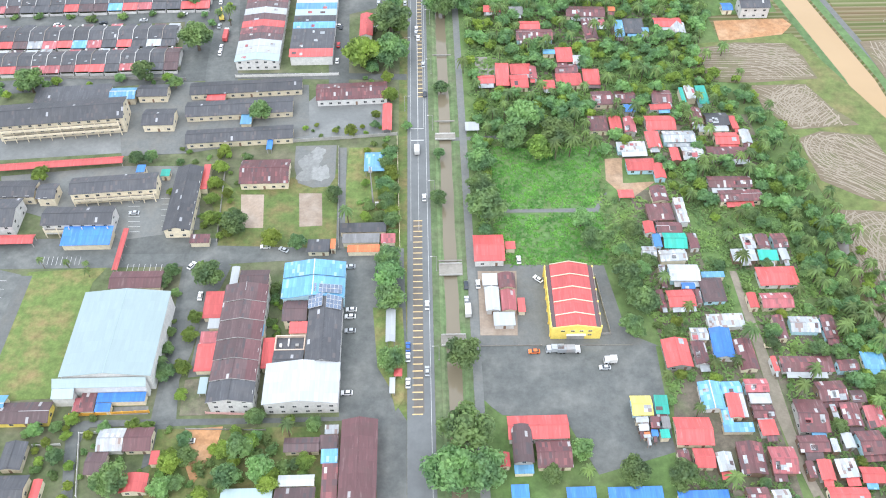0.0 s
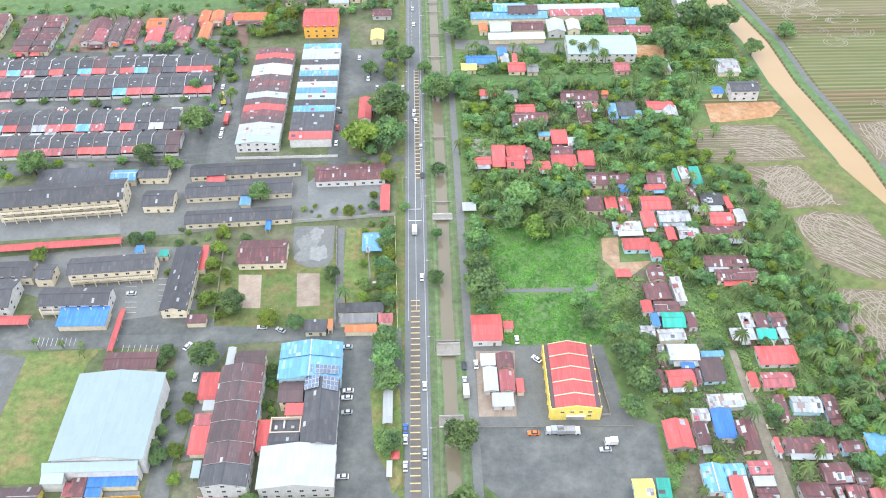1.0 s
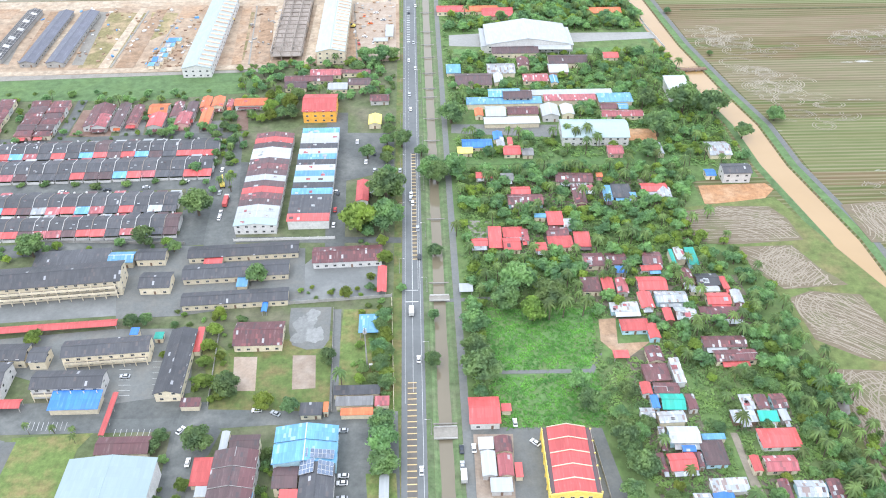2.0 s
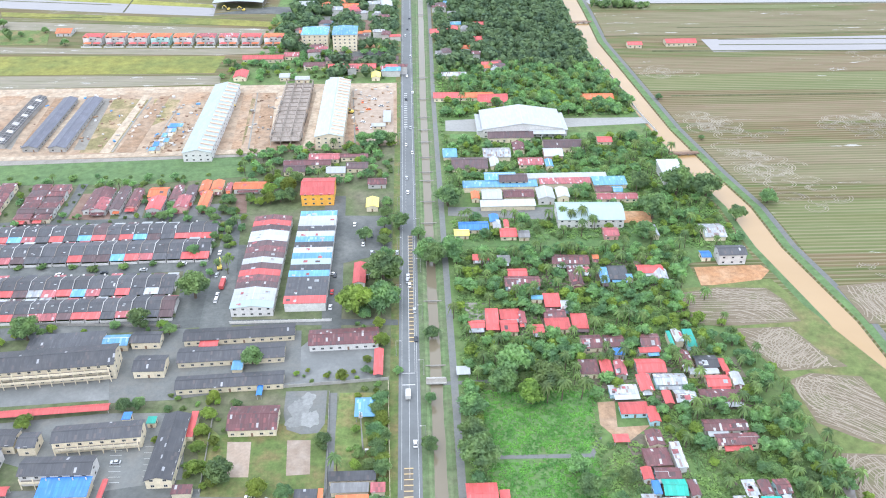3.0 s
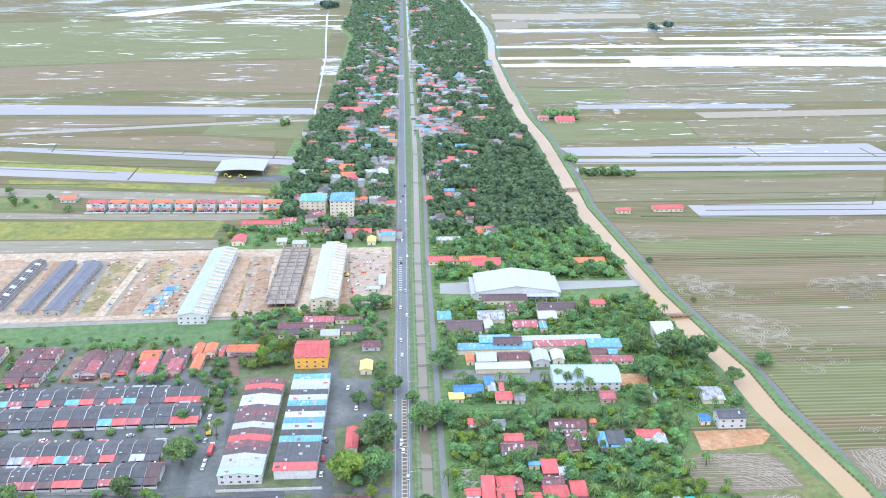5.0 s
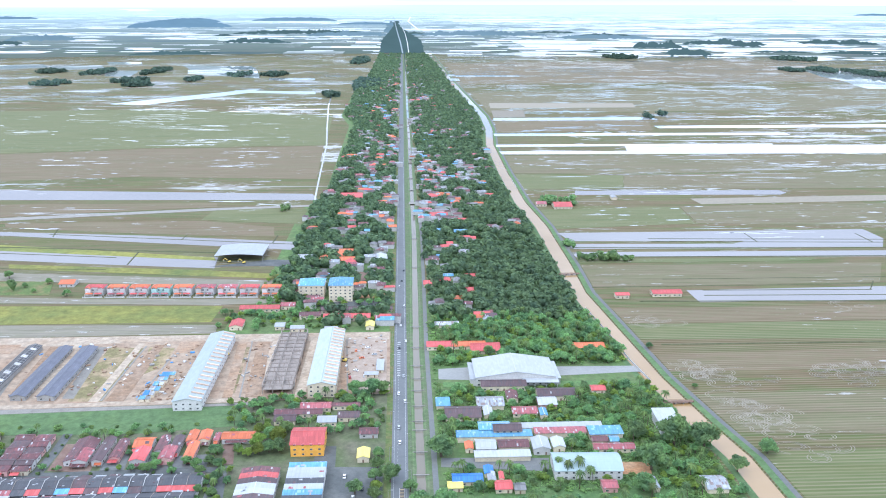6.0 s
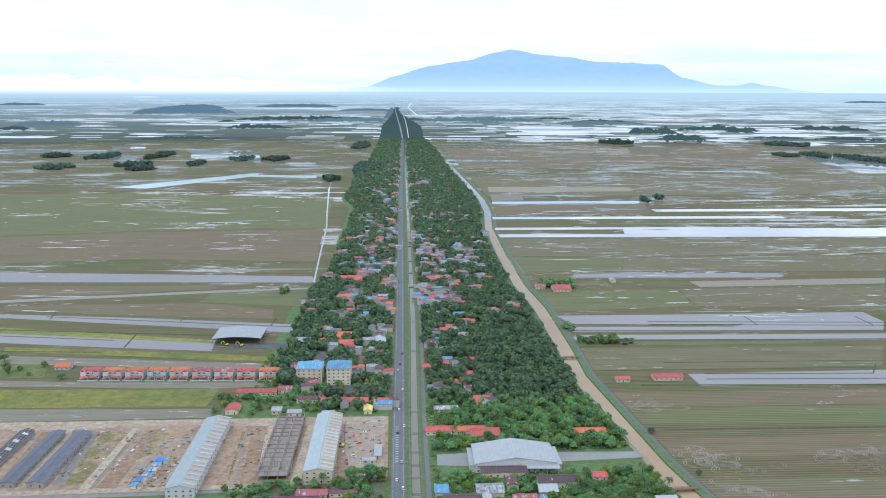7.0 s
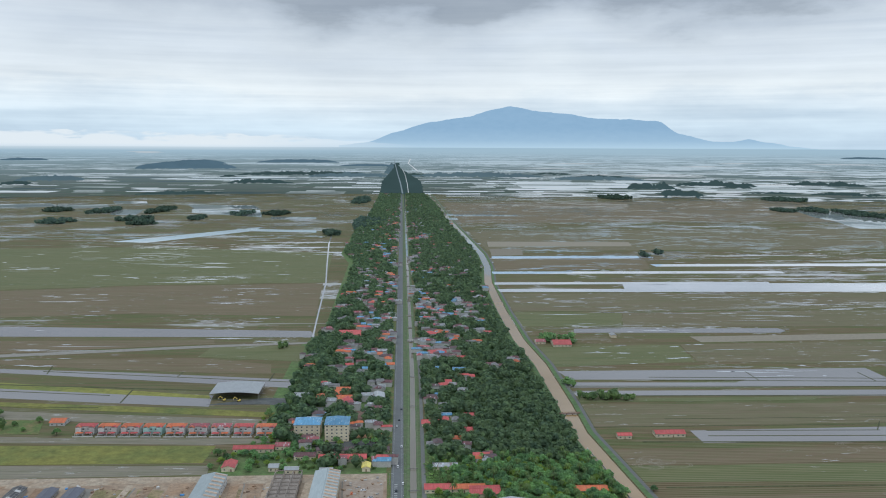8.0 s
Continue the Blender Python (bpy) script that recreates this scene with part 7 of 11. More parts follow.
house(29.4, 127.0, 6.4, 3.2, 'sky', roof='shed', windows=False, h=2.6)
house(23.1, 206.7, 5.8, 5.9, 'white', roof='flat', wall='white')
house(29.6, 205.6, 6.6, 7.6, 'maroon', roof='barrel', ridge='y', h=3.2)
house(23.5, 197.2, 5.5, 11.4, 'white', roof='gable', ridge='y', wall='white')
house(29.6, 196.2, 5.7, 10.0, 'rose', ridge='y', h=3.2)
house(34.4, 194.2, 2.8, 6.4, 'red', roof='shed', windows=False, h=2.6)
house(27.4, 187.7, 8.1, 6.3, 'white', roof='flat', wall='white')
house(23.6, 222.1, 12.3, 13.8, 'red', roof='gable', ridge='x', wall='white', label='roadside house with broad salmon-red gable roof', h=4.0)
house(32.5, 224.2, 4.0, 3.9, 'red', roof='shed', windows=False, h=2.8)
house(20.7, 297.4, 6.4, 5.9, 'white', roof='flat', open_sides=True, name='kiosk', category='kiosk', h=2.6)

# ground of the school and shop blocks
ground_patch('side_street', [(-190.0, 235.9), (-99.8, 234.9), (-10.4, 226.1), (-10.4, 217.8), (-59.1, 220.9), (-97.1, 219.1), (-184.5, 219.8)], M_ASPHALT, 0.05, 'grey asphalt side street with parked cars', 'street')
ground_patch('service_lane', [(-98.8, 228.7), (-93.7, 228.5), (-92.9, 194.4), (-91.4, 164.4), (-91.5, 146.3), (-93.8, 133.8), (-97.1, 131.8), (-97.6, 155.3), (-97.4, 184.1)], M_ASPHALT, 0.07, 'narrow asphalt lane beside the sports hall', 'street')
ground_patch('shop_car_park', [(-36.5, 222.4), (-10.4, 221.6), (-9.2, 181.6), (-15.1, 157.6), (-9.1, 147.3), (-9.1, 115.7), (-18.5, 115.9), (-20.9, 148.7), (-32.5, 148.0), (-94.6, 147.5), (-94.1, 150.3), (-32.6, 149.5)], M_ASPHALT, 0.06, 'asphalt car park in front of the shops', 'car park')
ground_patch('school_road', [(-210.6, 296.9), (-112.2, 307.7), (-60.1, 314.3), (-52.9, 324.6), (-52.6, 321.2), (-17.5, 319.3), (-17.1, 295.1), (-58.2, 291.6), (-109.1, 289.3), (-131.5, 287.0), (-205.7, 282.5)], M_WETCONC, 0.05, 'wet grey paved school yard', 'yard')
ground_patch('parking_bay', [(-129.7, 257.8), (-111.3, 259.6), (-96.8, 237.9), (-97.1, 225.6), (-124.5, 226.4)], M_ASPHALT, 0.07, 'asphalt parking bay with white lines', 'car park')
ground_patch('back_street', [(-225.0, 339.2), (-121.7, 346.5), (-127.7, 398.2), (-110.3, 414.0), (-96.3, 413.6), (-94.7, 343.4), (-42.9, 341.9), (-9.4, 340.0), (-9.4, 335.5), (-92.7, 338.9), (-205.6, 330.0)], M_ASPHALT, 0.04, 'asphalt street behind the terraced houses', 'street')
ground_patch('playing_field', [(-159.0, 217.9), (-128.6, 219.4), (-132.4, 212.0), (-134.4, 170.3), (-133.6, 159.8), (-163.7, 158.3), (-169.7, 176.1)], M_GRASS, 0.06, 'grass playing field with worn brown patches', 'grass')
ground_patch('hall_car_park', [(-205, 222), (-176, 221), (-161.5, 216.5), (-163, 178), (-190, 174)], M_ASPHALT, 0.075, 'asphalt car park beside the playing field', 'car park')
ground_patch('gravel_path', [(-161.5, 216), (-157, 216), (-158, 178), (-163.5, 177)], M_LANE, 0.085, 'pale gravel path along the playing field', 'path')
ground_patch('school_lawn', [(-86.2, 262.3), (-39.3, 273.3), (-36.8, 226.9), (-86.3, 229.8)], M_GRASS, 0.06, 'lawn round the school house', 'grass')
ground_patch('road_lawn', [(-35.4, 287.2), (-13.2, 286.5), (-11.1, 226.2), (-36.3, 226.9)], M_GRASS, 0.06, 'grass plot with trees beside the road', 'grass')
ground_patch('wet_yard', [(-59.5, 289), (-41, 289), (-40.6, 268), (-43, 262.5), (-50, 262), (-56.5, 265), (-59, 275)], M_LANE, 0.08, 'wet grey paved yard beside the school house', 'yard')
ragged = random.Random(31)
for x, y, radius, slim in ((-51.5, 277, 7.4, 0.6), (-47.0, 271, 5.4, 0.7), (-54.0, 269.5, 3.6, 0.9), (-49.0, 284, 3.8, 0.8)):
    rim = [(2 * math.pi * k / 48, radius * (1.0 + 0.5 * noise.noise((1.6 * math.cos(math.pi * k / 24), 1.6 * math.sin(math.pi * k / 24), x)) + ragged.uniform(-0.07, 0.07))) for k in range(48)]
    ground_patch('gravel_spread', [(x + slim * q * math.cos(a), y + q * math.sin(a)) for a, q in rim], M_DAMP, 0.10, 'pale damp gravel spread over the yard', 'gravel')
ground_patch('court', [(-80.4, 258.7), (-70.5, 258.4), (-68.8, 239.0), (-77.9, 239.3)], M_COURT, 0.1, 'worn brownish concrete games court', 'court')
ground_patch('court', [(-55.5, 258.7), (-45.7, 258.4), (-44.3, 239.6), (-53.8, 239.2)], M_COURT, 0.1, 'worn brownish concrete games court', 'court')
ground_patch('lawn_path', [(-40.0, 287.3), (-36.4, 287.2), (-34.5, 226.8), (-37.9, 226.9)], M_LANE, 0.09, 'asphalt path across the lawn', 'path')
ground_patch('hall_street', [(-97, 228), (-79, 219), (-82, 207), (-86.9, 204), (-86.9, 195), (-87.5, 185), (-88, 178), (-90.5, 166), (-88.8, 150), (-96, 150), (-95, 170), (-95, 185), (-96, 201)], M_ASPHALT, 0.085, 'asphalt street beside the sports hall', 'street')
ground_patch('front_yard', [(-87, 205), (-77.6, 206), (-77.6, 168), (-87.6, 167), (-87.2, 180)], M_LANE, 0.082, 'paved yard before the shop houses', 'yard')
ground_patch('front_yard', [(-88.4, 166), (-77.6, 167), (-77.6, 151.5), (-88, 151.5)], M_YARD, 0.08, 'earthy front yard beside the shop houses', 'yard')
ground_patch('school_court', [(-146, 318), (-118, 337), (-57, 333), (-54, 296), (-109, 285.5), (-137, 284.5)], M_LANE, 0.088, 'grey paved ground between the school blocks', 'yard')
ground_patch('school_court', [(-181, 255), (-187, 273), (-136, 278), (-101, 277), (-95, 239), (-125, 234)], M_LANE, 0.075, 'grey paved ground between the school blocks', 'yard')
ground_patch('wooded_plot', [(-94.4, 146.4), (-39.2, 146.0), (-30.8, 116.3), (-94.3, 118.0)], M_GRASS, 0.05, 'grassy plot with bare earth', 'grass')
ground_patch('earth_slope', [(-84.7, 146.1), (-72.2, 146.9), (-73.7, 137.3), (-79.3, 125.3), (-85.1, 137.7)], M_REDEARTH, 0.08, 'bare reddish earth on the plot', 'bare earth')

# sports hall, shops and school
house(-113.3, 180.8, 32.0, 37.2, 'pale', h=9.5, roof='gable', ridge='y', wall='white', name='sports_hall', windows=False, rise=2.2, category='hall', label='sports hall with pale bluish white metal gable roof', turn=-0.6)
house(-115.6, 160.85, 32.4, 2.7, 'pale', roof='shed', wall='white', rise=2.0, name='hall_annexe', category='hall', windows=False, h=6.8)
house(-127.9, 157.75, 7.6, 3.4, 'pale', roof='shed', wall='white', rise=1.2, name='hall_annexe', category='hall', windows=False, h=5.5)
house(-113.7, 209.7, 20.2, 8.5, 'wine', h=4.0)
house(-119.6, 155.9, 5.2, 7.2, 'maroon', roof='shed', windows=False, h=3.0)
house(-123.4, 155.2, 2.2, 5.6, 'rose', roof='flat', windows=False, h=2.8)
house(-108.4, 157.6, 16.8, 3.7, 'blue', roof='shed', windows=False, label='annexe with bright blue metal roof', h=3.2)
house(-114.1, 154.0, 5.4, 3.3, 'blue', roof='shed', windows=False, label='annexe with bright blue metal roof', h=2.7)
ground_patch('walled_yard', [(-111.2, 155.6), (-99.4, 155.6), (-98.8, 152.4), (-111.2, 152.4)], M_DAMP, 0.09, 'walled grey yard behind the blue annexe', 'yard')
for k in range(6):
    row = house(-69.3, 155.5 + 8.6 * k, 16.2, 8.4, 'brown' if k else 'dark', h=8.0, ridge='y', rise=2.0, wall='white', name='shop_house', group='shop houses', label='two-storey shop house with dark roof and maroon side', category='shop', turn=-1, ribs=0)
    if k:
        part("roof_strip", slab("roof_strip", [(4.4 if k % 2 else 2.8, -4.2, 8.96 if k % 2 else 9.36), (8.1, -4.2, 8.05), (8.1, 4.2, 8.05), (4.4 if k % 2 else 2.8, 4.2, 8.96 if k % 2 else 9.36)], [(0, 1, 2, 3)], 0.06, ROOF["wine"]), row, "maroon metal sheets on the roof's side")
    for sx in (-1, 1):
        part("party_wall", unit_box("party_wall", WALL["grey"]), row, "", pose(sx * 4.05, -4.2, 9.0, 0, sx * 13.87, 0) @ Matrix.Diagonal((8.3, 0.14, 0.14, 1)))
house(-82.0, 197.0, 7.6, 12.2, 'red', roof='shed', windows=False, h=3.2)
house(-80.6, 188.0, 4.4, 4.6, 'white', roof='flat', windows=False, h=3.8)
house(-81.6, 173.2, 7.0, 11.4, 'red', roof='shed', windows=False, h=3.2)
house(-80.8, 161.8, 3.0, 6.6, 'pale', roof='shed', windows=False, open_sides=True, h=2.8)
house(-81.6, 181.9, 6.6, 5.4, 'rose', roof='shed', windows=False, h=3.2)
house(-75.3, 208.8, 3.1, 9.3, 'white', ridge='y', h=6)
house(-67.4, 207.6, 11.3, 7.0, 'brown', h=6.5)
house(-63.3, 182.7, 4.2, 5.1, 'sky', roof='shed', windows=False, h=6.0)
house(-59.0, 174.3, 4.7, 12.8, 'red', roof='shed', windows=False, h=3.4)
house(-44.4, 209.9, 23.8, 7.6, 'sky', h=7.3, ridge='y', rise=2.2, wall='blue', name='shop_building', label='shop building with stepped light blue metal roof', category='shop')
house(-44.4, 201.2, 23.9, 9.6, 'sky', h=6.9, ridge='y', rise=2.2, wall='blue', name='shop_building', label='shop building with stepped light blue metal roof', category='shop')
house(-50.6, 191.4, 9.2, 9.5, 'brown', h=6)
house(-48.7, 183.6, 6.7, 5.1, 'red', roof='shed', windows=False, h=6)
house(-51.3, 169.6, 10.9, 8.6, 'dark', h=5.6, rise=1.0)
light_well(-51.3, 177.4, 10.9, 6.6, 5.6)
house(-39.0, 181.3, 12.6, 28.2, 'dark', h=7.2, ridge='y', rise=2.4, wall='white', name='shop_building', label='shop building with long dark grey roof', category='shop')
house(-45.4, 159.1, 26.2, 16.7, 'white', h=7.2, ridge='y', rise=2.2, wall='white', name='shop_building', label='shop building with plain white metal roof', category='shop')
house(-24.7, 129.2, 12.2, 31.6, 'wine', roof='gable', ridge='y', wall='pink', name='shop_building', category='shop', label='long shop building with reddish brown gable roof', h=6.0)
house(-34.6, 133.1, 5.5, 5.1, 'sky', roof='shed', windows=False, h=3.2)
house(-34.0, 122.5, 5.2, 15.2, 'maroon', roof='shed', windows=False, h=3.2)
house(-34.4, 143.1, 4.7, 3.4, 'zinc', roof='shed', windows=False)
house(-35.2, 138.3, 6.1, 5.2, 'brown', roof='shed', windows=False, h=3.2)
house(-108.1, 141.1, 8.8, 8.5, 'zinc', wall='white', windows=False, h=3.4)
house(-98.9, 141.1, 9.3, 8.9, 'wine', h=3.4)
house(-111.3, 132.8, 6.8, 8.1, 'brown')
house(-97.3, 125.3, 8.7, 6.7, 'red', roof='barrel', ridge='y', h=3.2)
house(-92.5, 134.4, 2.9, 4.9, 'red', roof='shed', windows=False, h=2.8)
house(-139.4, 136.1, 7.6, 10.3, 'dark', ridge='y', h=3.2)
house(-141.8, 152.3, 20.9, 8.4, 'brown', wall='yellow', h=3.2)
house(-140.8, 123.5, 18.4, 11.3, 'dark', h=3.2)
house(-128.6, 122.6, 3.0, 10.1, 'red', ridge='y')
house(-60.4, 118.6, 16.6, 7.8, 'pale', roof='flat', h=3.2)
house(-44.8, 124.7, 11.8, 3.9, 'white', h=3.4)
house(-44.8, 117.8, 13.1, 9.1, 'brown', h=3.4)
house(-44.1, 137.6, 11.9, 5.4, 'brown', h=3.2)
house(-152.5, 155.6, 9.3, 7.9, 'sky', h=3.2)
house(-166.5, 305.5, 57.0, 15.5, 'dark', h=9.0, ridge='x', rise=2.6, wall='cream', name='school_block', turn=5, label='three-storey cream school block with dark grey roof', category='school')
house(-167.5, 322.3, 35.2, 16.9, 'dark', roof='flat', wall='cream', turn=4, name='school_block', category='school', h=4.0)
house(-143.8, 324.1, 12.3, 8.5, 'sky', h=4)
house(-129.9, 325.7, 14.5, 9.0, 'dark', h=4.2)
house(-123.2, 305.8, 14.7, 11.6, 'dark', wall='cream', name='school_block', category='school', h=4.5)
house(-86.0, 328.4, 53.4, 9.5, 'dark', roof='gable', ridge='x', wall='cream', turn=3, name='school_block', category='school', group='school blocks', h=3.6)
house(-87.3, 313.1, 49.8, 11.1, 'dark', roof='gable', ridge='x', wall='cream', turn=3, name='school_block', category='school', group='school blocks', h=3.6)
house(-84.8, 293.8, 48.3, 9.3, 'dark', roof='gable', ridge='x', wall='cream', turn=3, name='school_block', category='school', group='school blocks', h=3.6)
house(-99.8, 321.7, 8.9, 5.1, 'red', roof='shed', windows=False, h=2.8)
house(-83.4, 304.8, 5.2, 6.4, 'sky', roof='shed', windows=False, h=2.8)
house(-35.3, 322.8, 33.8, 12.3, 'maroon', roof='gable', ridge='x', wall='white', turn=2, name='school_block', category='school', label='long low school block with maroon roof and white wall', h=4.0)
house(-18.3, 304.6, 4.4, 18.9, 'red', roof='gable', ridge='y', open_sides=True, name='shelter', category='shelter', label='long open shelter with salmon-red roof')
house(-70.5, 268.5, 21.3, 14.9, 'maroon', roof='gable', ridge='x', wall='cream', name='school_hall', category='school', label='cream school hall with maroon gable roof', h=4.2)
house(-70.8, 287.4, 2.6, 6.8, 'blue', roof='gable', name='shelter', category='shelter', open_sides=True, ridge='y', h=2.8)
house(-23.2, 273.5, 9.1, 11.9, 'sky', roof='hip', open_sides=True, name='pavilion', category='pavilion', label='open pavilion with light blue hipped roof', h=4.0)
house(-27.0, 235.2, 18.9, 5.0, 'dark', roof='shed', windows=False, h=3.2)
house(-27.7, 229.5, 15.1, 4.9, 'grey', roof='shed', name='food_stall', category='stall', windows=False)
house(-16.7, 229.2, 5.9, 4.9, 'rose', roof='shed', name='food_stall', category='stall', windows=False)
house(-26.5, 224.2, 12.9, 3.6, 'orange', roof='shed', name='food_stall', category='stall', windows=False, h=2.8)
house(-44.6, 225.9, 9.0, 6.7, 'dark', roof='flat', h=3.2)
house(-38.8, 226.6, 2.0, 5.2, 'orange', roof='flat', h=3.4)
house(-162.4, 277.3, 56.1, 4.4, 'red', h=3.0, roof='gable', ridge='x', name='covered_walkway', open_sides=True, turn=4, label='covered walkway with long salmon-red roof', category='walkway')
house(-133.1, 260.6, 36.4, 10.3, 'dark', roof='gable', ridge='x', wall='cream', turn=4, name='school_block', category='school', label='two-storey cream school block with dark roof', h=6.5)
house(-161.0, 258.3, 8.2, 9.2, 'dark', h=5)
house(-178.4, 260.0, 24.9, 10.2, 'dark', wall='cream', h=5)
house(-177.2, 245.3, 16.0, 16.2, 'dark', wall='white', h=6)
house(-102.7, 252.7, 11.4, 37.3, 'dark', roof='gable', ridge='y', wall='cream', name='school_block', category='school', label='school hall with broad dark grey roof', h=5.0)
house(-96.1, 266.8, 2.9, 14.4, 'red', roof='shed', windows=False)
house(-143.7, 242.6, 28.9, 10.3, 'dark', roof='gable', ridge='x', wall='white', name='school_block', category='school', h=6)
house(-138.6, 233.1, 19.9, 9.3, 'blue', roof='shed', name='awning', category='awning', label='bright blue sheet awning beside the school', rise=1.2, windows=False, h=3.6)
house(-171.5, 232.8, 22.9, 4.9, 'red', roof='gable', open_sides=True, name='covered_walkway', category='walkway', h=3.2)
house(-124.0, 226.6, 2.2, 22.1, 'red', roof='gable', ridge='y', open_sides=True, name='covered_walkway', category='walkway', label='covered walkway with salmon-red roof')
house(-123.9, 270.0, 3.6, 4.6, 'blue', roof='flat', h=6)
house(-114.1, 270.2, 3.9, 4.3, 'teal', roof='flat')
house(-93.0, 231.2, 8.0, 4.6, 'maroon', roof='shed', windows=False)
house(-30.1, 376.8, 6.9, 19.6, 'red', roof='gable', ridge='y', wall='white', h=4.0)
house(-23.5, 381.7, 5.9, 12.3, 'white', roof='hip', open_sides=True, name='marquee', category='tent', h=3.4)

# shop rows
house(-83.0, 347.9, 21.9, 5.6, 'pale', h=5.5, patches=2, ridge='y', rise=1.5, wall='white', name='shop_house', group='shop row', category='shop')
house(-83.0, 353.6, 21.9, 5.6, 'white', h=5.5, patches=2, ridge='y', rise=1.5, wall='white', name='shop_house', group='shop row', category='shop')
house(-83.0, 359.3, 21.9, 5.6, 'white', h=5.5, patches=2, ridge='y', rise=1.5, wall='white', name='shop_house', group='shop row', category='shop')
house(-83.0, 364.9, 21.9, 5.6, 'brown', h=5.5, patches=2, ridge='y', rise=1.5, wall='white', name='shop_house', group='shop row', category='shop')
house(-83.0, 370.6, 21.9, 5.6, 'maroon', h=5.5, patches=2, ridge='y', rise=1.5, wall='white', name='shop_house', group='shop row', category='shop')
house(-83.0, 376.3, 21.9, 5.6, 'red', h=5.5, patches=2, ridge='y', rise=1.5, wall='white', name='shop_house', group='shop row', category='shop')
house(-83.0, 382.0, 21.9, 5.6, 'brown', h=5.5, patches=2, ridge='y', rise=1.5, wall='white', name='shop_house', group='shop row', category='shop')
house(-83.0, 387.7, 21.9, 5.6, 'white', h=5.5, patches=2, ridge='y', rise=1.5, wall='white', name='shop_house', group='shop row', category='shop')
house(-83.0, 393.3, 21.9, 5.6, 'brown', h=5.5, patches=2, ridge='y', rise=1.5, wall='white', name='shop_house', group='shop row', category='shop')
house(-83.0, 399.0, 21.9, 5.6, 'maroon', h=5.5, patches=2, ridge='y', rise=1.5, wall='white', name='shop_house', group='shop row', category='shop')
house(-83.0, 404.7, 21.9, 5.6, 'brown', h=5.5, patches=2, ridge='y', rise=1.5, wall='white', name='shop_house', group='shop row', category='shop')
house(-83.0, 410.4, 21.9, 5.6, 'white', h=5.5, patches=2, ridge='y', rise=1.5, wall='white', name='shop_house', group='shop row', category='shop')
house(-83.0, 416.0, 21.9, 5.6, 'white', h=5.5, patches=2, ridge='y', rise=1.5, wall='white', name='shop_house', group='shop row', category='shop')
house(-83.0, 421.7, 21.9, 5.6, 'brown', h=5.5, patches=2, ridge='y', rise=1.5, wall='white', name='shop_house', group='shop row', category='shop')
house(-83.0, 427.4, 21.9, 5.6, 'red', h=5.5, patches=2, ridge='y', rise=1.5, wall='white', name='shop_house', group='shop row', category='shop')
house(-83.0, 433.1, 21.9, 5.6, 'maroon', h=5.5, patches=2, ridge='y', rise=1.5, wall='white', name='shop_house', group='shop row', category='shop')
house(-56.7, 351.1, 21.6, 5.6, 'red', h=5.5, patches=2, roof='shed', rise=0.8, wall='white', name='shop_house', group='shop row', category='shop', windows=True)
house(-56.7, 356.8, 21.6, 5.6, 'dark', h=5.5, patches=2, roof='shed', rise=0.8, wall='white', name='shop_house', group='shop row', category='shop', windows=True)
house(-56.7, 362.6, 21.6, 5.6, 'dark', h=5.5, patches=2, roof='shed', rise=0.8, wall='white', name='shop_house', group='shop row', category='shop', windows=True)
house(-56.7, 368.3, 21.6, 5.6, 'dark', h=5.5, patches=2, roof='shed', rise=0.8, wall='white', name='shop_house', group='shop row', category='shop', windows=True)
house(-56.7, 374.1, 21.6, 5.6, 'sky', h=5.5, patches=2, roof='shed', rise=0.8, wall='white', name='shop_house', group='shop row', category='shop', windows=True)
house(-56.7, 379.8, 21.6, 5.6, 'dark', h=5.5, patches=2, roof='shed', rise=0.8, wall='white', name='shop_house', group='shop row', category='shop', windows=True)
house(-56.7, 385.5, 21.6, 5.6, 'pale', h=5.5, patches=2, roof='shed', rise=0.8, wall='white', name='shop_house', group='shop row', category='shop', windows=True)
house(-56.7, 391.3, 21.6, 5.6, 'sky', h=5.5, patches=2, roof='shed', rise=0.8, wall='white', name='shop_house', group='shop row', category='shop', windows=True)
house(-56.7, 397.0, 21.6, 5.6, 'white', h=5.5, patches=2, roof='shed', rise=0.8, wall='white', name='shop_house', group='shop row', category='shop', windows=True)
house(-56.7, 402.7, 21.6, 5.6, 'dark', h=5.5, patches=2, roof='shed', rise=0.8, wall='white', name='shop_house', group='shop row', category='shop', windows=True)
house(-56.7, 408.5, 21.6, 5.6, 'sky', h=5.5, patches=2, roof='shed', rise=0.8, wall='white', name='shop_house', group='shop row', category='shop', windows=True)
house(-56.7, 414.2, 21.6, 5.6, 'white', h=5.5, patches=2, roof='shed', rise=0.8, wall='white', name='shop_house', group='shop row', category='shop', windows=True)
house(-56.7, 420.0, 21.6, 5.6, 'dark', h=5.5, patches=2, roof='shed', rise=0.8, wall='white', name='shop_house', group='shop row', category='shop', windows=True)
house(-56.7, 425.7, 21.6, 5.6, 'white', h=5.5, patches=2, roof='shed', rise=0.8, wall='white', name='shop_house', group='shop row', category='shop', windows=True)
house(-56.7, 431.4, 21.6, 5.6, 'white', h=5.5, patches=2, roof='shed', rise=0.8, wall='white', name='shop_house', group='shop row', category='shop', windows=True)
house(-56.7, 437.2, 21.6, 5.6, 'sky', h=5.5, patches=2, roof='shed', rise=0.8, wall='white', name='shop_house', group='shop row', category='shop', windows=True)

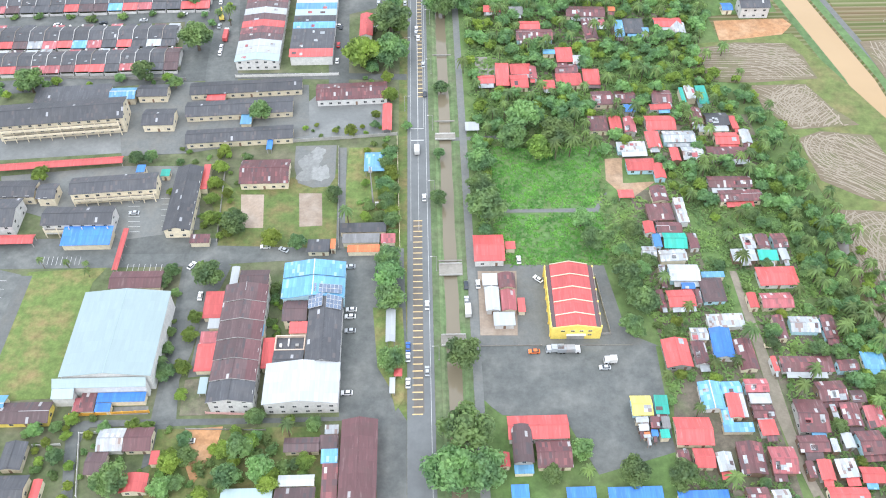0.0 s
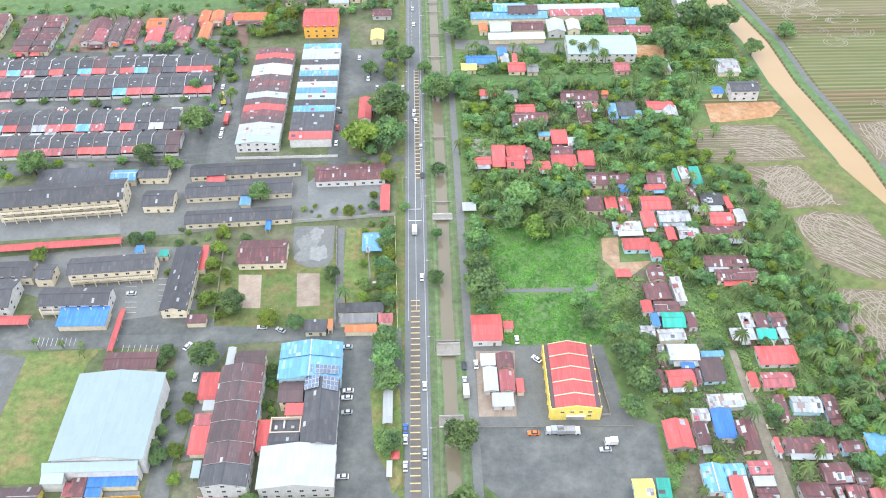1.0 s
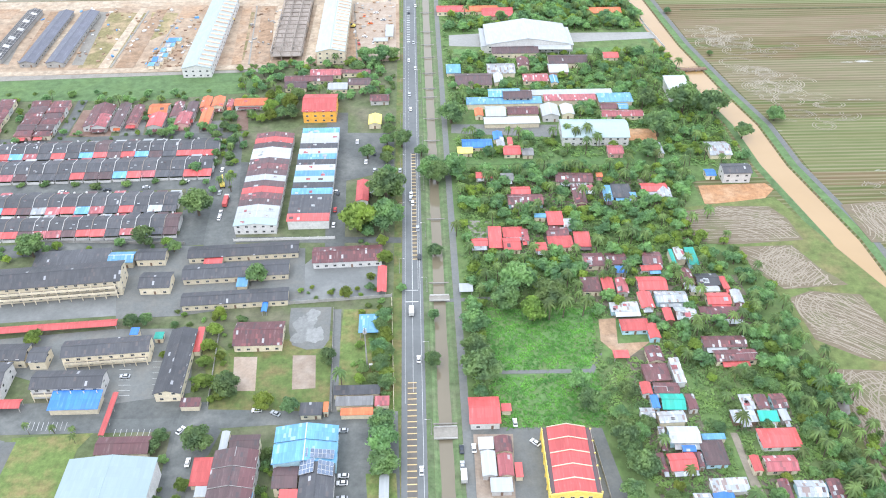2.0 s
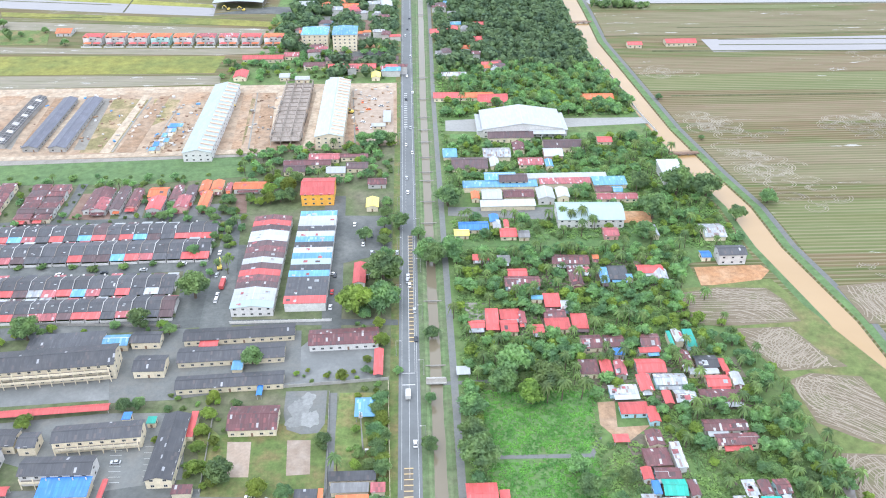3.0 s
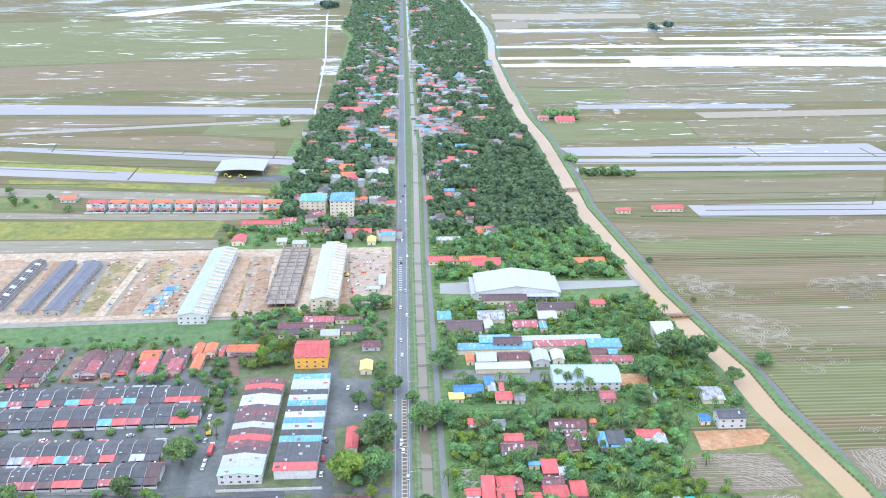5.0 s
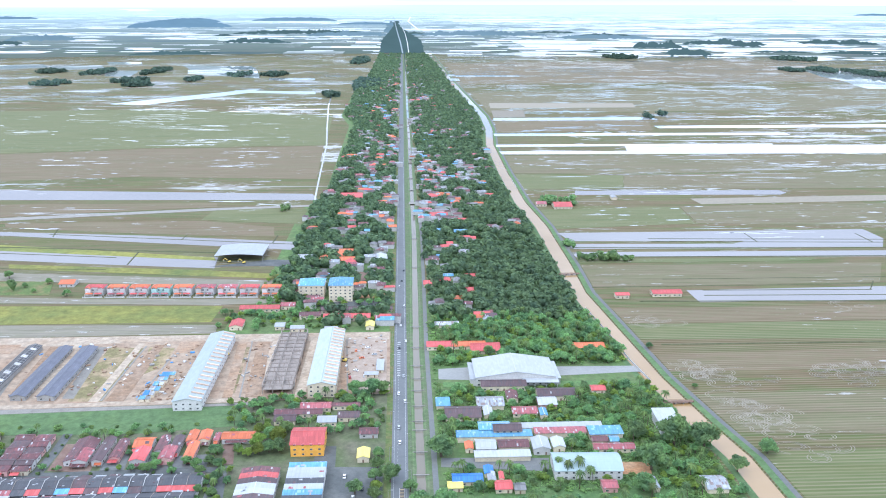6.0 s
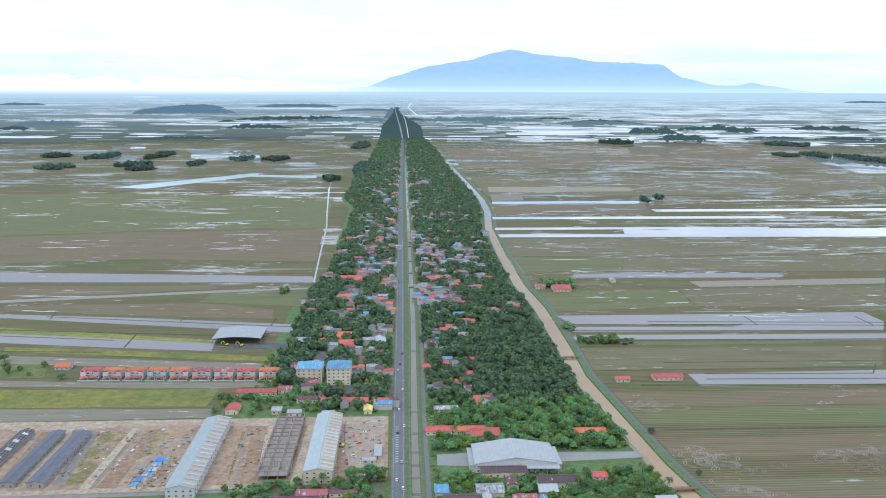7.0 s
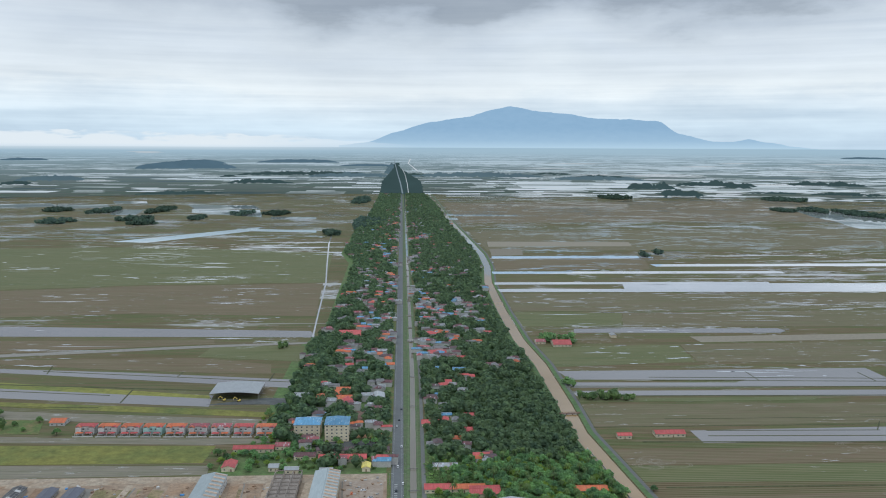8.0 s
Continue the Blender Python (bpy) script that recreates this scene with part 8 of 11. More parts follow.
# terraced houses
terrace(-245.1, 342.2, 122.9, 16.1, 17, 1, 1.0)
terrace(-246.9, 363.3, 120.1, 17.0, 16, 2, 0.2)
terrace(-261.3, 394.0, 146.7, 19.1, 19, 3, 1.3)
terrace(-272.0, 416.7, 157.3, 16.3, 20, 4, 0.7)

# houses and halls further along the road
house(-267.2, 483.6, 9.5, 8.5, 'maroon', roof='gable', wall='cream', annex='maroon', h=3.8)
house(-256.0, 482.4, 9.6, 8.5, 'maroon', roof='hip', wall='cream', annex='rose', h=4.2)
house(-266.0, 474.6, 9.4, 8.3, 'maroon', roof='gable', wall='cream', annex='rose', h=4.2)
house(-255.5, 474.2, 9.4, 8.3, 'maroon', roof='hip', wall='white', annex='maroon', h=4.2)
house(-265.3, 466.5, 9.3, 8.1, 'maroon', roof='hip', wall='pink', annex='', h=4.2)
house(-254.9, 466.1, 9.3, 8.1, 'maroon', roof='hip', wall='cream', annex='', h=4.2)
house(-264.7, 458.7, 9.1, 7.9, 'maroon', roof='gable', wall='white', annex='', h=4.2)
house(-255.2, 459.7, 9.2, 7.9, 'maroon', roof='hip', wall='cream', annex='maroon', h=3.4)
house(-264.4, 451.7, 9.0, 7.7, 'maroon', roof='gable', wall='pink', annex='', h=3.8)
house(-254.2, 451.3, 9.1, 7.7, 'maroon', roof='hip', wall='pink', annex='red', h=3.8)
house(-264.2, 444.9, 8.9, 7.5, 'maroon', roof='gable', wall='white', annex='red', h=3.4)
house(-253.7, 443.8, 9.0, 7.5, 'maroon', roof='gable', wall='white', annex='rose', h=3.8)
house(-234.4, 481.8, 11.0, 7.9, 'maroon', roof='gable', wall='pink', annex='red', h=3.4)
house(-222.4, 481.3, 11.1, 7.8, 'maroon', roof='hip', wall='pink', annex='', h=3.4)
house(-234.1, 474.1, 10.9, 7.7, 'brown', roof='hip', wall='pink', annex='', h=3.4)
house(-221.6, 472.2, 10.9, 7.6, 'maroon', roof='gable', wall='white', annex='rose', h=4.2)
house(-233.8, 466.7, 10.7, 7.5, 'maroon', roof='gable', wall='white', annex='rose', h=3.4)
house(-222.2, 466.2, 10.8, 7.5, 'brown', roof='hip', wall='pink', annex='rose', h=3.4)
house(-233.2, 458.7, 10.6, 7.3, 'maroon', roof='hip', wall='pink', annex='maroon', h=3.8)
house(-222.1, 458.9, 10.7, 7.3, 'maroon', roof='hip', wall='white', annex='rose', h=3.4)
house(-232.6, 450.9, 10.5, 7.1, 'brown', roof='gable', wall='white', annex='maroon', h=4.2)
house(-221.3, 450.4, 10.5, 7.1, 'brown', roof='gable', wall='white', annex='red', h=4.2)
house(-232.8, 444.6, 10.3, 7.0, 'maroon', roof='hip', wall='pink', annex='red', h=3.8)
house(-221.8, 444.9, 10.4, 7.0, 'maroon', roof='hip', wall='cream', annex='red', h=3.4)
house(-193.9, 464.6, 13.9, 27.4, 'maroon', wall='white', patches=1, annex='maroon', ridge='y', h=3.3)
house(-190.7, 456.7, 9.5, 14.8, 'rose', wall='white', patches=1, annex='maroon', ridge='y', h=4.2)
house(-181.2, 464.8, 6.9, 28.9, 'brown', wall='white', patches=1, annex='orange', ridge='y', h=3.7)
house(-172.1, 465.0, 6.6, 23.1, 'maroon', wall='pink', patches=1, annex='red', ridge='y', h=3.7)
house(-159.2, 471.9, 11.7, 12.6, 'orange', wall='white', patches=1, annex='red', h=3.7)
house(-157.4, 456.7, 9.6, 16.2, 'red', wall='white', patches=1, annex='maroon', ridge='y', h=4.2)
house(-147.7, 469.5, 6.3, 19.1, 'maroon', wall='white', patches=1, annex='rose', ridge='y', h=4.2)
house(-141.7, 457.8, 8.8, 15.6, 'rose', wall='pink', patches=1, annex='rose', ridge='y', h=4.2)
house(-139.3, 469.4, 6.3, 20.6, 'brown', wall='white', patches=1, annex='red', ridge='y', h=3.7)
house(-131.8, 478.9, 6.2, 14.4, 'orange', wall='pink', patches=1, annex='red', ridge='y', h=3.7)
house(-128.5, 460.8, 6.3, 20.1, 'orange', wall='pink', patches=1, annex='rose', ridge='y', h=4.2)
house(-124.0, 478.4, 7.4, 12.9, 'orange', wall='cream', patches=1, annex='maroon', ridge='y', h=4.2)
house(-116.8, 478.2, 3.7, 9.8, 'rose', wall='pink', patches=1, annex='orange', ridge='y', h=3.3)
house(-103.7, 478.5, 20.3, 9.9, 'orange', wall='white', patches=1, annex='maroon', h=3.7)
house(-59.4, 467.7, 20.8, 22.2, 'red', roof='gable', ridge='x', wall='orange', label='orange shop building with pink and red roof', name='shop_building', category='shop', h=8.0)
house(-23.6, 481.7, 12.3, 9.2, 'maroon', wall='white', h=3.2)
house(-70.6, 510.1, 31.8, 8.4, 'maroon', h=3.2)
house(-60.0, 518.6, 20.8, 9.5, 'rose', h=3.2)
house(-40.0, 519.4, 19.1, 6.1, 'maroon', h=3.2)
house(-50.9, 498.6, 12.8, 9.7, 'white', h=3.2)
house(-37.3, 504.6, 14.9, 9.9, 'brown', h=3.2)
house(-78.1, 501.4, 14.5, 9.8, 'brown', h=3.2)
house(-25.7, 453.9, 7.9, 12.0, 'yellow', ridge='y', h=3.4)
house(68.5, 546.6, 32.4, 12.3, 'brown', h=4)
house(56.3, 519.3, 18.8, 14.8, 'zinc', roof='gable', windows=False, h=3.4)
house(72.4, 529.2, 8.4, 13.4, 'maroon', ridge='y')
house(37.0, 505.2, 24.1, 16.6, 'brown')
house(53.6, 506.1, 6.3, 13.4, 'white', ridge='y')
house(77.9, 506.3, 16.9, 10.9, 'rose')
house(89.9, 503.3, 5.1, 10.8, 'sky', ridge='y')
house(103.3, 530.3, 27.9, 13.5, 'brown', h=4)
house(94.6, 518.5, 13.2, 13.0, 'white', wall='pink', h=3.4)
house(133.7, 538.0, 10.5, 9.2, 'red')
house(24.7, 520.6, 9.8, 12.2, 'sky', roof='shed', windows=False, h=2.8)
house(55.1, 481.9, 20.3, 10.9, 'sky', label='workshop with light blue metal roof', name='workshop', category='workshop', h=5)
house(54.3, 473.4, 47.4, 8.3, 'sky', roof='shed', name='workshop', category='workshop', windows=False, h=4)
house(98.2, 482.0, 51.4, 6.2, 'white', roof='shed', rise=0.6, name='workshop', category='workshop', windows=False, h=4.4)
house(96.0, 475.5, 32.8, 7.6, 'rose', roof='shed', name='workshop', category='workshop', windows=False, h=4.2)
house(124.2, 474.3, 21.6, 10.7, 'sky', roof='shed', name='workshop', category='workshop', windows=False, h=4.2)
house(63.0, 478.9, 18.3, 11.6, 'brown', name='workshop', category='workshop', h=5.4)
house(47.7, 459.5, 12.6, 12.3, 'white', wall='white', h=4.5)
house(64.5, 460.4, 19.3, 10.1, 'maroon', h=4.2)
house(56.9, 449.6, 33.9, 7.7, 'white', roof='shed', windows=False, h=3.4)
house(81.2, 459.4, 10.8, 14.5, 'white', wall='white', ridge='y', h=4.4)
house(92.2, 461.4, 8.1, 12.4, 'white', ridge='y', h=3.6)
house(37.8, 461.1, 5.4, 9.4, 'orange', ridge='y')
house(118.5, 465.4, 10.1, 7.4, 'maroon', h=3.4)
house(127.7, 465.4, 6.2, 7.4, 'sky', h=3.2)
house(125.4, 456.7, 25.7, 7.9, 'rose')
house(103.7, 434.0, 39.6, 21.3, 'pale', h=6.0, roof='barrel', ridge='x', rise=3.0, wall='white', name='warehouse', turn=-2, label='warehouse with curved pale blue-white roof', category='warehouse')
house(166.5, 484.9, 14.2, 23.8, 'white', h=6.0, roof='shed', rise=1.5, wall='white', name='warehouse', label='white box-like warehouse by the river', category='warehouse')
hall = house(77.8, 565.7, 58.0, 34.2, 'white', h=7.0, roof='gable', ridge='y', rise=4.2, wall='white', name='market_hall', label='large white hall with broad white metal roof', category='hall')
part("canopy", slab("canopy", [(4.0, -21.5, 5.2), (30.0, -21.5, 4.6), (30.0, -17.0, 5.6), (4.0, -17.0, 6.2)], [(0, 1, 2, 3)], 0.3, ROOF["white"]), hall, "cream canopy before the hall front")
for px in (5.0, 13.0, 21.0, 29.0):
    block("post", hall, WALL["white"], px, -21.0, 0, 0.35, 0.35, 4.5)
for s in (-1, 1):
    part("side_roof", slab("side_roof", [(s * 29.0 - 3.4, -16.0, 5.4), (s * 29.0 + 3.4, -16.0, 5.4), (s * 29.0 + 3.4, 14.0, 5.4), (s * 29.0 - 3.4, 14.0, 5.4)], [(0, 1, 2, 3)], 0.3, ROOF["white"]), hall, "low white side roof")
    block("side_wall", hall, WALL["white"], s * 30.0, -1.0, 0, 4.0, 29.0, 5.1)
house(34.1, 424.2, 17.6, 9.6, 'blue', h=3.2)
house(46.9, 432.7, 5.7, 9.2, 'blue', ridge='y')
house(47.9, 425.5, 4.9, 10.3, 'zinc', windows=False, ridge='y')
house(26.8, 417.5, 9.0, 7.5, 'yellow')
house(53.4, 424.9, 3.0, 7.7, 'red', ridge='y', h=4)
house(53.6, 416.4, 10.1, 9.9, 'red')
house(62.5, 414.4, 6.8, 8.0, 'grey')
house(112.7, 414.2, 9.1, 9.3, 'rose', wall='pink', h=3.4)
house(138.6, 415.3, 3.8, 12.5, 'zinc', windows=False, ridge='y')
house(172.3, 413.9, 13.0, 14.9, 'zinc', windows=False)
house(173.7, 387.1, 15.9, 10.2, 'dark', roof='gable', wall='white', label='white two-storey house with dark roof', h=6.5)
house(160.6, 389.1, 5.8, 6.8, 'blue')
house(44.7, 621.7, 37.5, 11.5, 'orange')
house(61.8, 612.4, 23.8, 12.4, 'red')
house(142.8, 613.7, 25.7, 11.4, 'orange', h=3.6)
ground_patch('hall_yard', [(24.1, 580.5), (47.5, 582.6), (170.9, 580.4), (173.4, 570.0), (46.2, 560.4), (23.5, 562.4)], M_PALECONC, 0.06, 'pale concrete yard round the white hall', 'yard')
ground_patch('workshop_yard', [(20.5, 451.9), (84.7, 449.1), (82.4, 434.3), (20.0, 441.6)], M_LANE, 0.06, 'grey yard beside the workshops', 'yard')
ground_patch('north_car_park', [(-44.8, 444.3), (-14.1, 443.0), (-13.6, 402.2), (-41.5, 391.9)], M_ASPHALT, 0.05, 'asphalt car park behind roadside trees', 'car park')
ground_patch('shop_street', [(-56.0, 469.4), (-42.9, 468.8), (-37.6, 331.9), (-47.2, 332.3)], M_ASPHALT, 0.06, 'asphalt street along the shop row', 'street')
ground_patch('terrace_lane', [(-244.0, 393.8), (-116.7, 397.9), (-114.8, 388.4), (-239.3, 382.9)], M_ASPHALT, 0.05, 'asphalt lane between terraced houses', 'street')
ground_patch('terrace_lane', [(-262.4, 435.9), (-120.8, 442.9), (-119.7, 437.6), (-259.6, 429.5)], M_ASPHALT, 0.05, 'asphalt lane between terraced houses', 'street')
ground_patch('shop_back_lane', [(-113.1, 447.2), (-104.6, 446.9), (-89.8, 317.0), (-105.4, 315.6), (-108.7, 344.0)], M_ASPHALT, 0.06, 'asphalt street behind the shop row', 'street')
ground_patch('reed_strip', [(-369.6, 520.0), (-112.1, 527.6), (-102.0, 498.1), (-174.9, 489.4), (-355.2, 493.3)], M_REED, 0.05, 'strip of bright green reeds', 'grass')
ground_patch('building_site', [(-450.1, 668.2), (-358.1, 654.6), (-12.3, 656.8), (-11.4, 541.2), (-101.1, 531.5), (-371.5, 523.4)], M_SAND, 0.06, 'building site with pale orange earth', 'bare earth')
ground_patch('shop_yard', [(-76, 700), (-15, 702), (-15, 735), (-76, 738)], M_ASPHALT, 0.055, 'asphalt yard between roadside buildings', 'yard')
ground_patch('brick_yard', [(-45, 742), (-13, 742), (-13, 758), (-45, 760)], M_REDEARTH, 0.06, 'reddish paved yard beside the tall block', 'yard')
ground_patch('ripening_field', [(-537.0, 738.5), (-162.9, 725.2), (-165.2, 685.2), (-506.2, 686.9)], M_RICE, 0.05, 'field of ripening yellow-green rice', 'field')

# building site
for poly in ([(-450, 667), (-358, 654), (-13, 656), (-13, 640), (-110, 639), (-190, 643), (-300, 636), (-440, 648)], [(-330, 640), (-318, 640), (-300, 532), (-316, 530)], [(-262, 640), (-256, 640), (-252, 541), (-259, 541)], [(-212, 640), (-207, 640), (-209, 536), (-216, 536)], [(-158, 640), (-153, 640), (-156, 533), (-163, 533)],
             [(-106, 640), (-101, 640), (-100, 541), (-108, 541)], [(-76, 640), (-70, 640), (-70, 542), (-77, 541)], [(-370, 530), (-101, 538), (-101, 532), (-371, 524)], [(-46, 640), (-42, 640), (-36, 546), (-42, 545)]):
    ground_patch('haul_road', poly, M_PALEEARTH, 0.13, 'pale crushed earth haul road of the building site', 'bare earth')
house(-145.5, 580.5, 19.8, 121.8, 'milky', h=7.0, ridge='y', rise=2.2, wall='white', ribs=18, name='new_terrace', label='long new building with pale blue metal roof', category='building', group='new buildings')
house(-58.0, 588.7, 20.0, 104.9, 'milky', h=9.4, ridge='y', rise=2.2, wall='cream', ribs=18, name='new_terrace', label='long new building with pale blue metal roof', category='building', group='new buildings')
house(-245.0, 582.2, 12.5, 88.3, 'slate', h=3.5, ridge='y', rise=1.6, wall='grey', name='new_terrace', label='unfinished terrace with new slate-grey roof', category='building', group='new buildings')
house(-263.9, 583.0, 11.3, 88.4, 'slate', h=3.5, ridge='y', rise=1.6, wall='grey', name='new_terrace', label='unfinished terrace with new slate-grey roof', category='building', group='new buildings')
half_roofed_terrace(-288.5, 587.8, 11.0, 85.3)
bare_frame(-89.2, 595.6, 20.6, 104.9)
for x, y, w, d, colour in ((-176.8, 551.0, 3.6, 5.2, 'zinc'), (-173.0, 550.0, 3.4, 6.0, 'sky'), (-178.6, 543.6, 3.8, 6.6, 'blue'), (-174.6, 542.6, 3.4, 5.4, 'zinc'), (-179.4, 536.2, 4.2, 5.2, 'sky'), (-175.4, 535.6, 3.0, 4.6, 'grey'), (-176.2, 558.2, 3.6, 6.2, 'sky'), (-172.4, 558.6, 3.0, 5.0, 'white'), (-174.9, 566.0, 3.8, 6.4, 'zinc'), (-171.4, 566.6, 2.8, 5.6, 'sky'), (-173.6, 574.2, 5.6, 6.4, 'blue'), (-169.0, 575.0, 4.2, 5.2, 'sky')):
    house(x, y, w, d, colour, roof='shed', name='site_hut', category='hut', windows=False, h=2.6)
house(-18.9, 584.9, 5.8, 20.8, 'white', roof='flat', name='site_office', category='hut', h=2.6)
house(-25.0, 569.7, 10.3, 6.0, 'white', roof='flat', name='site_office', category='hut', h=2.6)

# houses and sheds in the distance
house(-85.6, 752.0, 24.3, 22.6, 'sky', roof='hip', wall='cream', label='three-storey cream block with light blue roof', name='apartment_block', category='building', h=13)
house(-58.4, 744.3, 22.3, 24.0, 'sky', roof='hip', wall='cream', label='tall cream block with light blue roof', name='apartment_block', category='building', h=15.5)
house(-173.6, 881.8, 50.7, 42.7, 'white', roof='barrel', ridge='y', rise=1.7, open_sides=True, name='rice_barn', category='barn', label='open-sided barn with broad white roof among paddies', h=7)
villa(-287.3, 762.3, 18.6, 'white', 0)
villa(-266.9, 761.5, 18.6, 'white', 1)
villa(-246.5, 760.7, 18.6, 'white', 2)
villa(-226.2, 760.0, 18.6, 'teal', 3)
villa(-205.8, 759.2, 18.6, 'white', 4)
villa(-185.3, 758.4, 18.6, 'white', 5)
villa(-164.9, 757.6, 18.6, 'white', 6)
villa(-144.5, 756.8, 18.6, 'white', 7)
villa(-124.1, 756.0, 18.6, 'white', 8)
house(-127.6, 712.3, 35.3, 11.2, 'red', h=3.4)
house(-103.8, 718.5, 13.2, 11.4, 'rose', h=3.4)
house(-81.9, 693.1, 18.6, 10.7, 'maroon', h=3.4)
house(-42.3, 705.9, 62.8, 9.7, 'brown', h=3.4)
house(-49.8, 687.3, 40.3, 11.8, 'red', h=3.4)
house(-97.4, 761.9, 9.7, 16.0, 'maroon', ridge='y', h=3.4)
house(-140.6, 672.7, 11.3, 16.3, 'red', ridge='y', h=3.4)
house(-104.1, 668.3, 8.7, 9.9, 'white', h=3.4)
house(-89.0, 662.2, 11.9, 8.5, 'white', h=3.4)
house(-61.1, 658.8, 11.1, 8.5, 'white', h=3.4)
house(-29.4, 666.9, 7.7, 12.4, 'yellow', ridge='y', h=3.4)
house(-25.7, 861.0, 15.7, 22.3, 'white', ridge='y', h=3.4)
house(-65.5, 876.6, 14.6, 14.7, 'orange', h=3.4)
house(-59.8, 858.0, 17.2, 14.1, 'orange', h=3.4)
house(-105.2, 863.5, 15.8, 14.2, 'white', h=3.4)
house(-49.4, 941.1, 19.0, 12.0, 'sky', h=3.4)
house(-64.2, 947.6, 15.9, 9.8, 'maroon', h=3.4)
house(26.2, 775.6, 17.4, 13.3, 'red', h=3.4)
house(39.9, 781.9, 8.9, 13.5, 'red', ridge='y', h=3.4)
house(64.4, 795.7, 10.6, 12.3, 'red', h=3.4)
house(59.0, 753.4, 14.2, 12.6, 'red', h=3.4)
house(42.6, 798.2, 10.8, 8.8, 'sky', h=3.4)
house(34.6, 665.8, 20.5, 9.9, 'zinc', windows=False, h=3.4)
house(27.0, 621.3, 21.4, 12.0, 'red', h=3.4)
house(62.3, 617.3, 23.3, 10.8, 'red', h=3.4)
house(141.8, 615.4, 19.6, 8.6, 'orange', h=3.4)
house(66.2, 967.4, 16.2, 12.8, 'sky', h=3.4)
house(73.3, 1021.1, 17.0, 14.2, 'red', h=3.4)
house(131.9, 1147.0, 16.5, 17.8, 'zinc', windows=False, h=3.4)
house(43.1, 1049.7, 24.7, 17.9, 'red', h=3.4)
house(44.9, 971.9, 13.0, 15.4, 'sky', h=3.4)
house(243.0, 739.3, 28.1, 12.3, 'red', h=3.4)
house(200.2, 734.5, 13.5, 9.1, 'red', h=3.4)
house(210.7, 1098.6, 24.6, 26.3, 'red', h=3.4)
house(184.3, 1110.9, 14.2, 16.8, 'rose', h=3.4)
house(-72.3, 1161.7, 30.7, 36.2, 'red', h=3.4)
house(291.8, 1144.5, 8.2, 14.3, 'zinc', windows=False, ridge='y', h=3.4)
ground_patch('flooded_paddy', [(-834.0, 1257.9), (-130.3, 1193.2), (-118.3, 1152.9), (-551.1, 1168.2), (-784.6, 1181.5)], M_FLOOD, 0.06, 'flooded paddy reflecting the pale sky', 'paddy')
ground_patch('flooded_paddy', [(-681.6, 1022.3), (-308.1, 972.5), (-122.2, 937.9), (-117.9, 903.8), (-463.4, 977.2), (-664.5, 995.8)], M_FLOOD, 0.06, 'flooded paddy reflecting the pale sky', 'paddy')
ground_patch('flooded_paddy', [(-637.3, 953.8), (-441.4, 929.5), (-310.8, 903.4), (-198.6, 878.8), (-194.5, 839.4), (-306.6, 856.4), (-416.8, 875.7), (-603.9, 902.2)], M_FLOOD, 0.06, 'flooded paddy reflecting the pale sky', 'paddy')
ground_patch('flooded_paddy', [(180.9, 965.2), (325.9, 965.9), (554.3, 969.4), (555.8, 926.4), (534.6, 889.8), (177.8, 896.6), (188.0, 916.6), (372.3, 910.9), (389.7, 922.0), (190.3, 928.2)], M_FLOOD, 0.06, 'flooded paddy reflecting the pale sky', 'paddy')
ground_patch('flooded_paddy', [(181.4, 883.5), (737.7, 874.5), (717.2, 849.5), (183.6, 864.5)], M_FLOOD, 0.06, 'flooded paddy reflecting the pale sky', 'paddy')
ground_patch('flooded_paddy', [(266.5, 751.5), (457.0, 756.3), (640.3, 755.1), (610.1, 718.0), (267.8, 718.0)], M_FLOOD, 0.06, 'flooded paddy reflecting the pale sky', 'paddy')
ground_patch('flooded_paddy', [(248.1, 1198.5), (547.6, 1194.5), (551.4, 1175.2), (538.2, 1164.2), (242.8, 1172.1)], M_FLOOD, 0.06, 'flooded paddy reflecting the pale sky', 'paddy')
# M_SHEEN paddies: sky shine painted into the pale base, besides the real gloss
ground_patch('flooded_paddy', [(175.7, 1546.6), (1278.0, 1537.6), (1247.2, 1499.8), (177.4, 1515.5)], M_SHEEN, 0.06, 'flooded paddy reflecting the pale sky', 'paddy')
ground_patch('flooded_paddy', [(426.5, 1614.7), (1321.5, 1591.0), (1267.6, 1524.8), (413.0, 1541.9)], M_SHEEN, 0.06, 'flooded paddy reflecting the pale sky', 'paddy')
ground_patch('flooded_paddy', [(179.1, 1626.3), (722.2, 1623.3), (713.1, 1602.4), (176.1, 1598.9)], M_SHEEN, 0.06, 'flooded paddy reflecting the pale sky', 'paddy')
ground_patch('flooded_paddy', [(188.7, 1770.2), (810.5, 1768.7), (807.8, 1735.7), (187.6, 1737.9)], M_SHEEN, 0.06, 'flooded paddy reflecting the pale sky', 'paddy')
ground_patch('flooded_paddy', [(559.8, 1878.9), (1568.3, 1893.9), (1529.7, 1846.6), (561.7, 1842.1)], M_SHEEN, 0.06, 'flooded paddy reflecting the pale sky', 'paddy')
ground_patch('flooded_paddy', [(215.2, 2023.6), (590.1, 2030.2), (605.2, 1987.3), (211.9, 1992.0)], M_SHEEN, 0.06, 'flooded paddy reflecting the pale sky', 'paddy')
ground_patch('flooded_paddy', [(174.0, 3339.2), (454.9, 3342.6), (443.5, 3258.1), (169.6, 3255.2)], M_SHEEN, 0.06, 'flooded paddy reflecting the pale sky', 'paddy')
